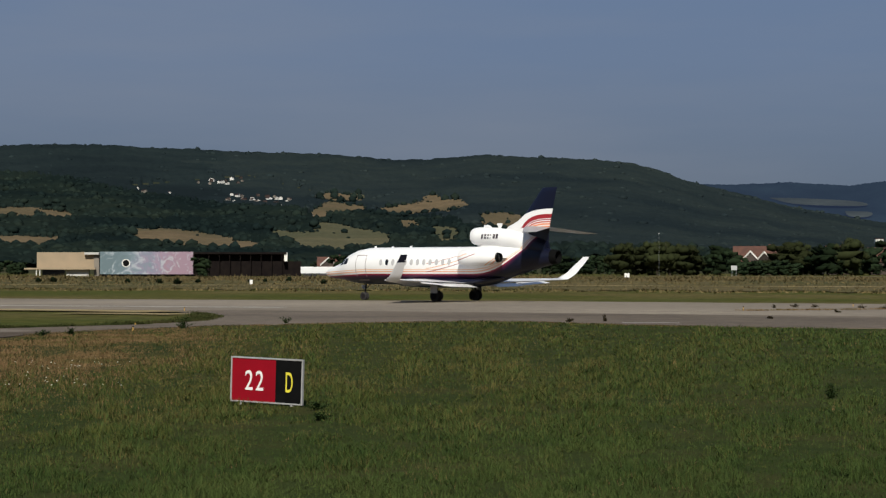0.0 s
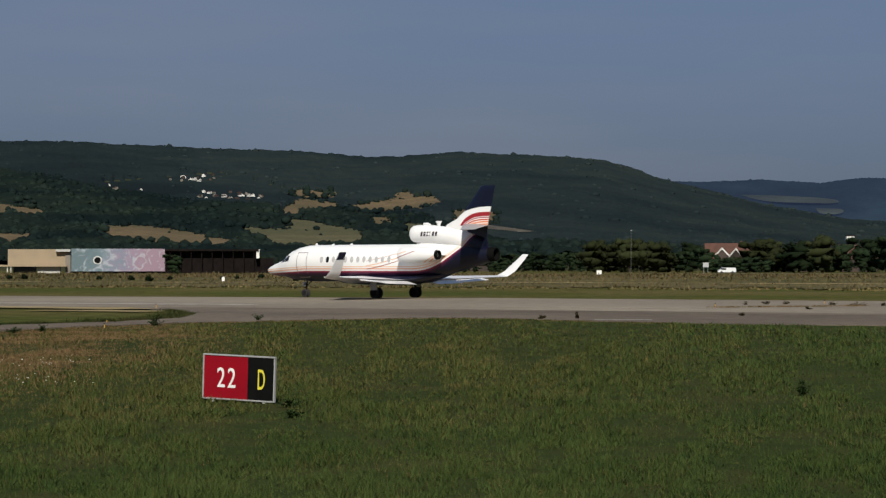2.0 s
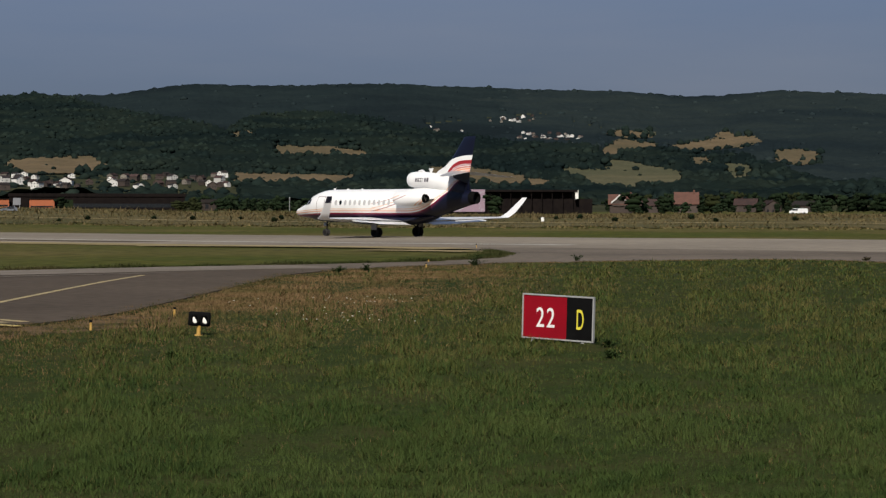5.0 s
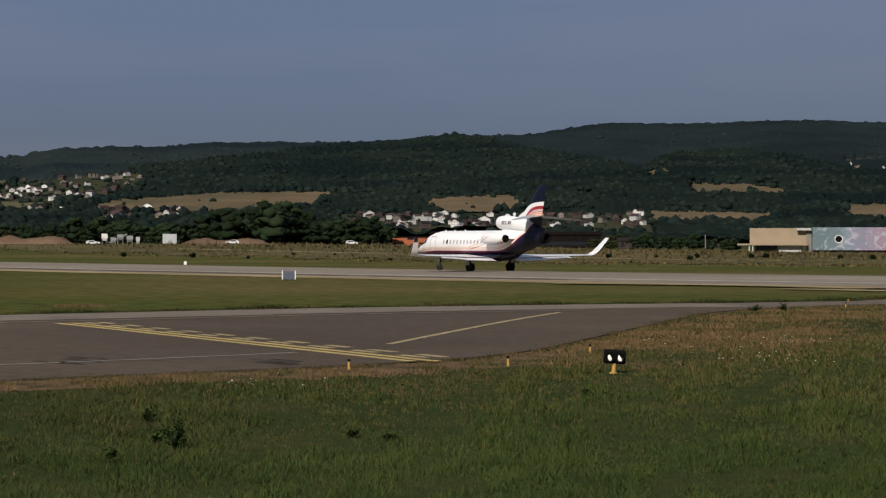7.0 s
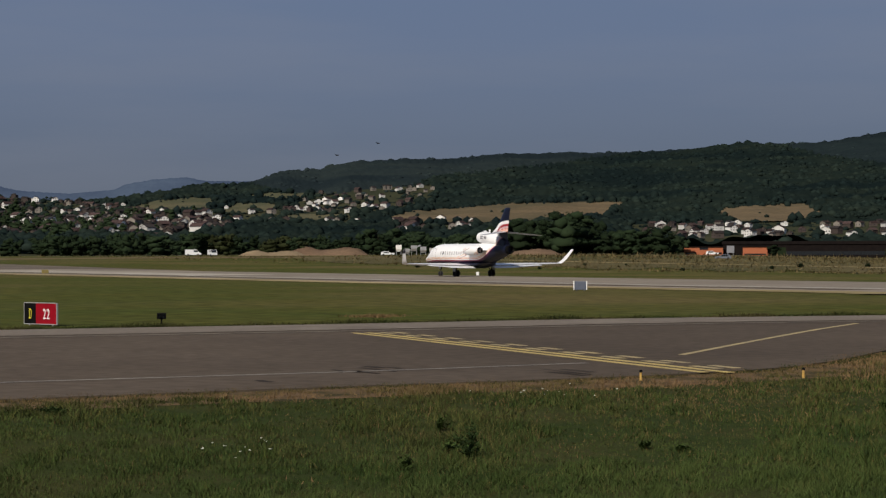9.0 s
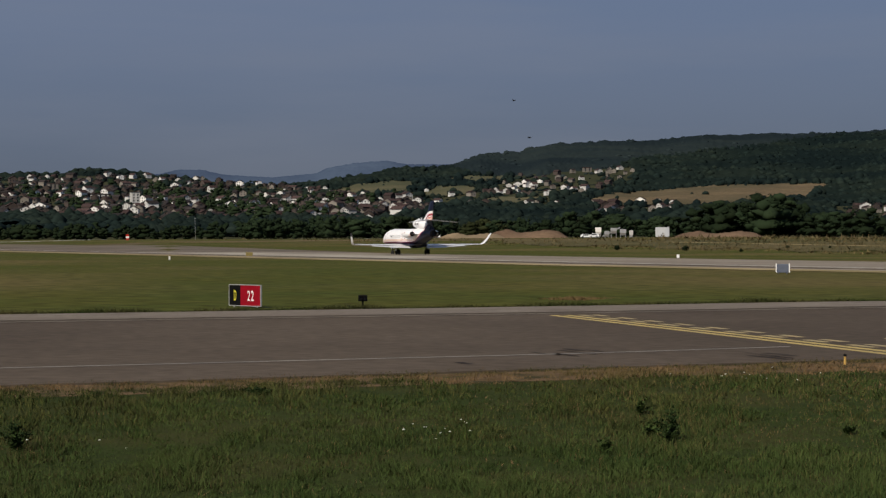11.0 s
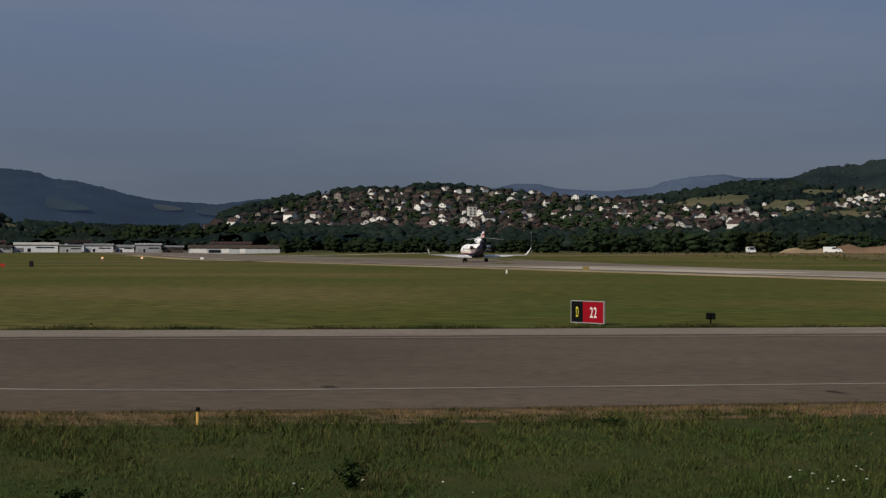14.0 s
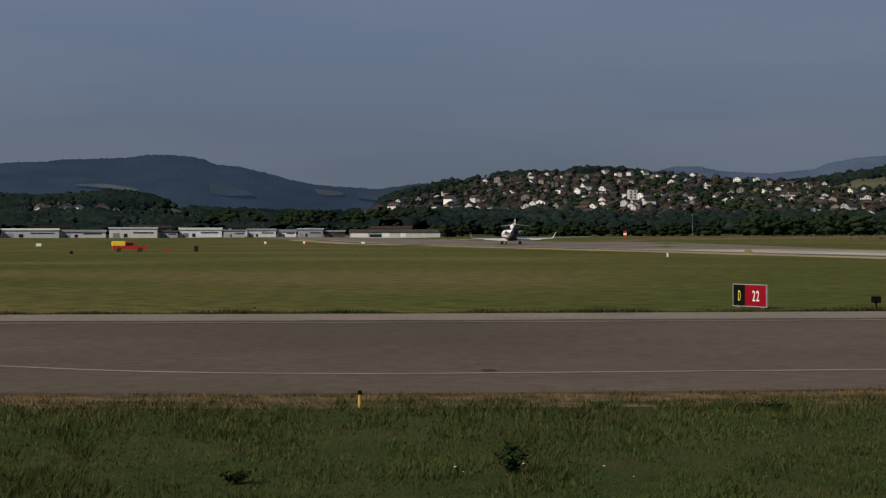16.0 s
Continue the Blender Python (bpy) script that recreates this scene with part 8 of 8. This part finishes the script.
    for cx, cy, s, q in ((-7.0, 36.0, 0.7, 26), (-6.3, 31, 0.7, 22), (-8.3, 34, 1.4, 12), (-10.6, 14.6, 0.25, 12), (-12.6, 11.3, 0.4, 5), (-11.5, 22.4, 0.5, 12)):
        fx.append(rng.normal(cx, s, q))
        fy.append(rng.normal(cy, s, q))
    fx, fy = np.concatenate(fx), np.concatenate(fy)
    s = rng.uniform(0.007, 0.015, len(fx))
    scatter("white_flowers", fx, fy, rng.uniform(0.12, 0.26, len(fx)), s, s * 0.6, M_FLOWER, "small white wild flowers in the grass", "flowers", 5)


near_grass()


def near_edge_grass():
    """Ragged tufts that creep over the near edge of the taxiway."""
    xs, ys = [], []
    for p, q in zip(NEAR_EDGE[1:20], NEAR_EDGE[2:21]):
        p, q = np.array(p), np.array(q)
        k = int(np.linalg.norm(q - p) * 170)
        t = rng.uniform(0, 1, k)
        d = (q - p) / np.linalg.norm(q - p)
        o = rng.normal(-0.05, 0.2, k)
        xs.append(p[0] + t * (q - p)[0] - d[1] * o)
        ys.append(p[1] + t * (q - p)[1] + d[0] * o)
    x, y = np.concatenate(xs), np.concatenate(ys)
    ok = vnoise(x, y, 0.55, 71) + 0.6 * vnoise(x, y, 2.3, 72) > 0.62
    x, y = x[ok], y[ok]
    w = np.maximum(0.009, np.hypot(x, y) * 0.0005)
    h = rng.uniform(0.02, 0.07, len(x))
    green = rng.uniform(0, 1, len(x)) < 0.25 + 0.6 * vnoise(x, y, 1.2, 73)
    tufts("edge_grass", x[green], y[green], h[green], w[green], 3, M_RAGGED, "dark ragged grass creeping over the taxiway's edge", 41)
    tufts("dry_edge_grass", x[~green], y[~green], h[~green], w[~green], 3, M_DRYBLADE, "dry brown grass along the taxiway's edge", 42)


near_edge_grass()


def far_verge_grass():
    """Ragged taller grass along the far side of the taxiway and the grass island."""
    xs, ys = [], []
    for p, q in zip(FAR_EDGE, FAR_EDGE[1:]):
        p, q = np.array(p), np.array(q)
        k = int(np.linalg.norm(q - p) * 230)
        t = rng.uniform(0, 1, k)
        d = (q - p) / np.linalg.norm(q - p)
        o = np.abs(rng.normal(0, 0.5, k)) + 0.05
        xs.append(p[0] + t * (q - p)[0] - d[1] * o)
        ys.append(p[1] + t * (q - p)[1] + d[0] * o)
    x, y = np.concatenate(xs), np.concatenate(ys)
    # bare along the bleached far side of the island
    r, a = np.hypot(x, y), np.degrees(np.arctan2(-x, y))
    ok = (a < 7.4) | (a > 19) | (r < np.interp(a, (7.4, 8.3, 10, 12, 14.5, 19), (84, 90, 95, 99, 103, 106)))
    x, y, r = x[ok], y[ok], r[ok]
    tufts("verge_grass", x, y, rng.uniform(0.04, 0.13, len(x)) * (1 + 0.7 * np.sin(x * 0.9) * np.sin(y * 1.7)), r * 0.0006, 3, M_RAGGED, "ragged grass along the taxiway's far edge", 6)
    # dry and dark clumps round a worn spot in the field
    n = 260
    x, y = rng.normal(-32.9, 0.4, n), rng.normal(53.0, 0.5, n)
    ok = ~inside(x, y, APRON)
    tufts("field_grass", x[ok], y[ok], rng.uniform(0.04, 0.12, ok.sum()), np.full(ok.sum(), 0.03), 4, M_DRYBLADE, "worn dry patch in the field grass", 7)


far_verge_grass()


# ---- a bird over the hills ----
def bird():
    t = thing("bird", Matrix.Identity(4), "small dark bird soaring over the hills", "bird")
    bm = bmesh.new()
    rings(bm, [circle(0.28, 0, 0, 0.02, 0.02, 8), circle(0.15, 0, 0, 0.07, 0.07, 8), circle(-0.12, 0, 0, 0.06, 0.06, 8), circle(-0.38, 0, 0, 0.07, 0.012, 8)])
    part("body", bm, M_SOOT, t)
    for s in (1, -1):
        bm = bmesh.new()
        rings(bm, foil([(0.14, -0.12, s * 0.04, 0.02, 0.04), (0.18, -0.08, s * 0.35, 0.10, 0.03), (0.06, -0.06, s * 0.68, 0.14, 0.01)]))
        part("wing", bm, M_SOOT, t, "spread wing")
    return t


BIRD = bird()
BIRD_HIGH = bird()


# ---- what moves ----
def motions():
    rows = []
    for t, x, head in ((0.0, 0.9, 143.6), (0.5, 0.9, 143.6), (1.0, 0.7, 143.7), (1.5, 0.0, 143.9), (2.0, -1.3, 144.1), (2.5, -3.4, 144.3), (3.0, -6.3, 144.5), (4.0, -14.4, 145),
                       (5.5, -32.3, 145.6), (6.0, -40.0, 145.8), (6.5, -48.5, 146), (7.0, -57.8, 146.3), (7.5, -67.9, 146.8), (8.0, -78.7, 147.2), (8.5, -90.4, 147.6), (9.5, -115.8, 148),
                       (10.8, -155.7, 148.2), (11.5, -179, 148.2), (12.0, -196.4, 148.2), (13.0, -232.7, 148.2), (14.0, -271.6, 148), (15.0, -312, 147.5), (16.0, -353.9, 147)):
        y = 129.14 - 0.5672 * x - 0.0001408 * x * x
        rows.append((t, pose(x, y, gz(x, y) + 0.05, 0, 0, head)))
    walk(JET, rows)
    for rig, a0, t0, speed, turn in ((ROAD_VAN, 35.55, 12.0, -0.58, 0), (ROAD_CAR, 24.88, 6.0, -1.02, 0), (ROAD_CAR_BACK, 26.43, 6.0, 0.98, 180)):
        walk(rig, [(t, facing(a0 + speed * (t - t0), 606) @ pose(0, 0, 0.08, 0, 0, turn)) for t in np.arange(0.0, 16.5, 2.0).tolist()])
    for flier, keys in ((BIRD, ((0.0, 26.5, 3.3, 10), (4.0, 28.6, 2.6, -8), (7.0, 30.3, 2.7, 8), (7.5, 31.15, 3.07, 14), (8.0, 32.07, 3.03, 6), (8.5, 32.89, 3.04, -10), (11.0, 33.2, 3.05, 12), (11.8, 33.6, 2.5, -6), (16.0, 34.5, 2.0, 10))),
                        (BIRD_HIGH, ((0.0, 25.0, 2.4, 8), (4.0, 28.0, 2.5, -6), (7.8, 30.7, 2.7, 6), (8.5, 31.3, 3.14, 12), (10.0, 32.8, 3.7, -8), (11.5, 33.82, 4.26, 10), (13.5, 32.94, 4.12, -8), (16.0, 31.5, 4.3, 8)))):
        walk(flier, [(t, pose(*at(a, 300), 1.95 + 300 * math.tan(radians(e)), 0, b, a + 150)) for t, a, e, b in keys])
    for rig, x0, v, y, turn in ((LORRY, 30.4, 18.3, 549.0, 0), (MINIBUS, 66.3, -24.3, 555.0, 180)):
        walk(rig, [(t, pose(x0 + v * (t - 3.0), y, gz(x0 + v * (t - 3.0), y) + 0.06, 0, 0, turn)) for t in (0.0, 1.0, 2.0, 3.0, 4.0, 6.0, 8.0, 10.0, 12.0, 14.0, 16.0)])


motions()
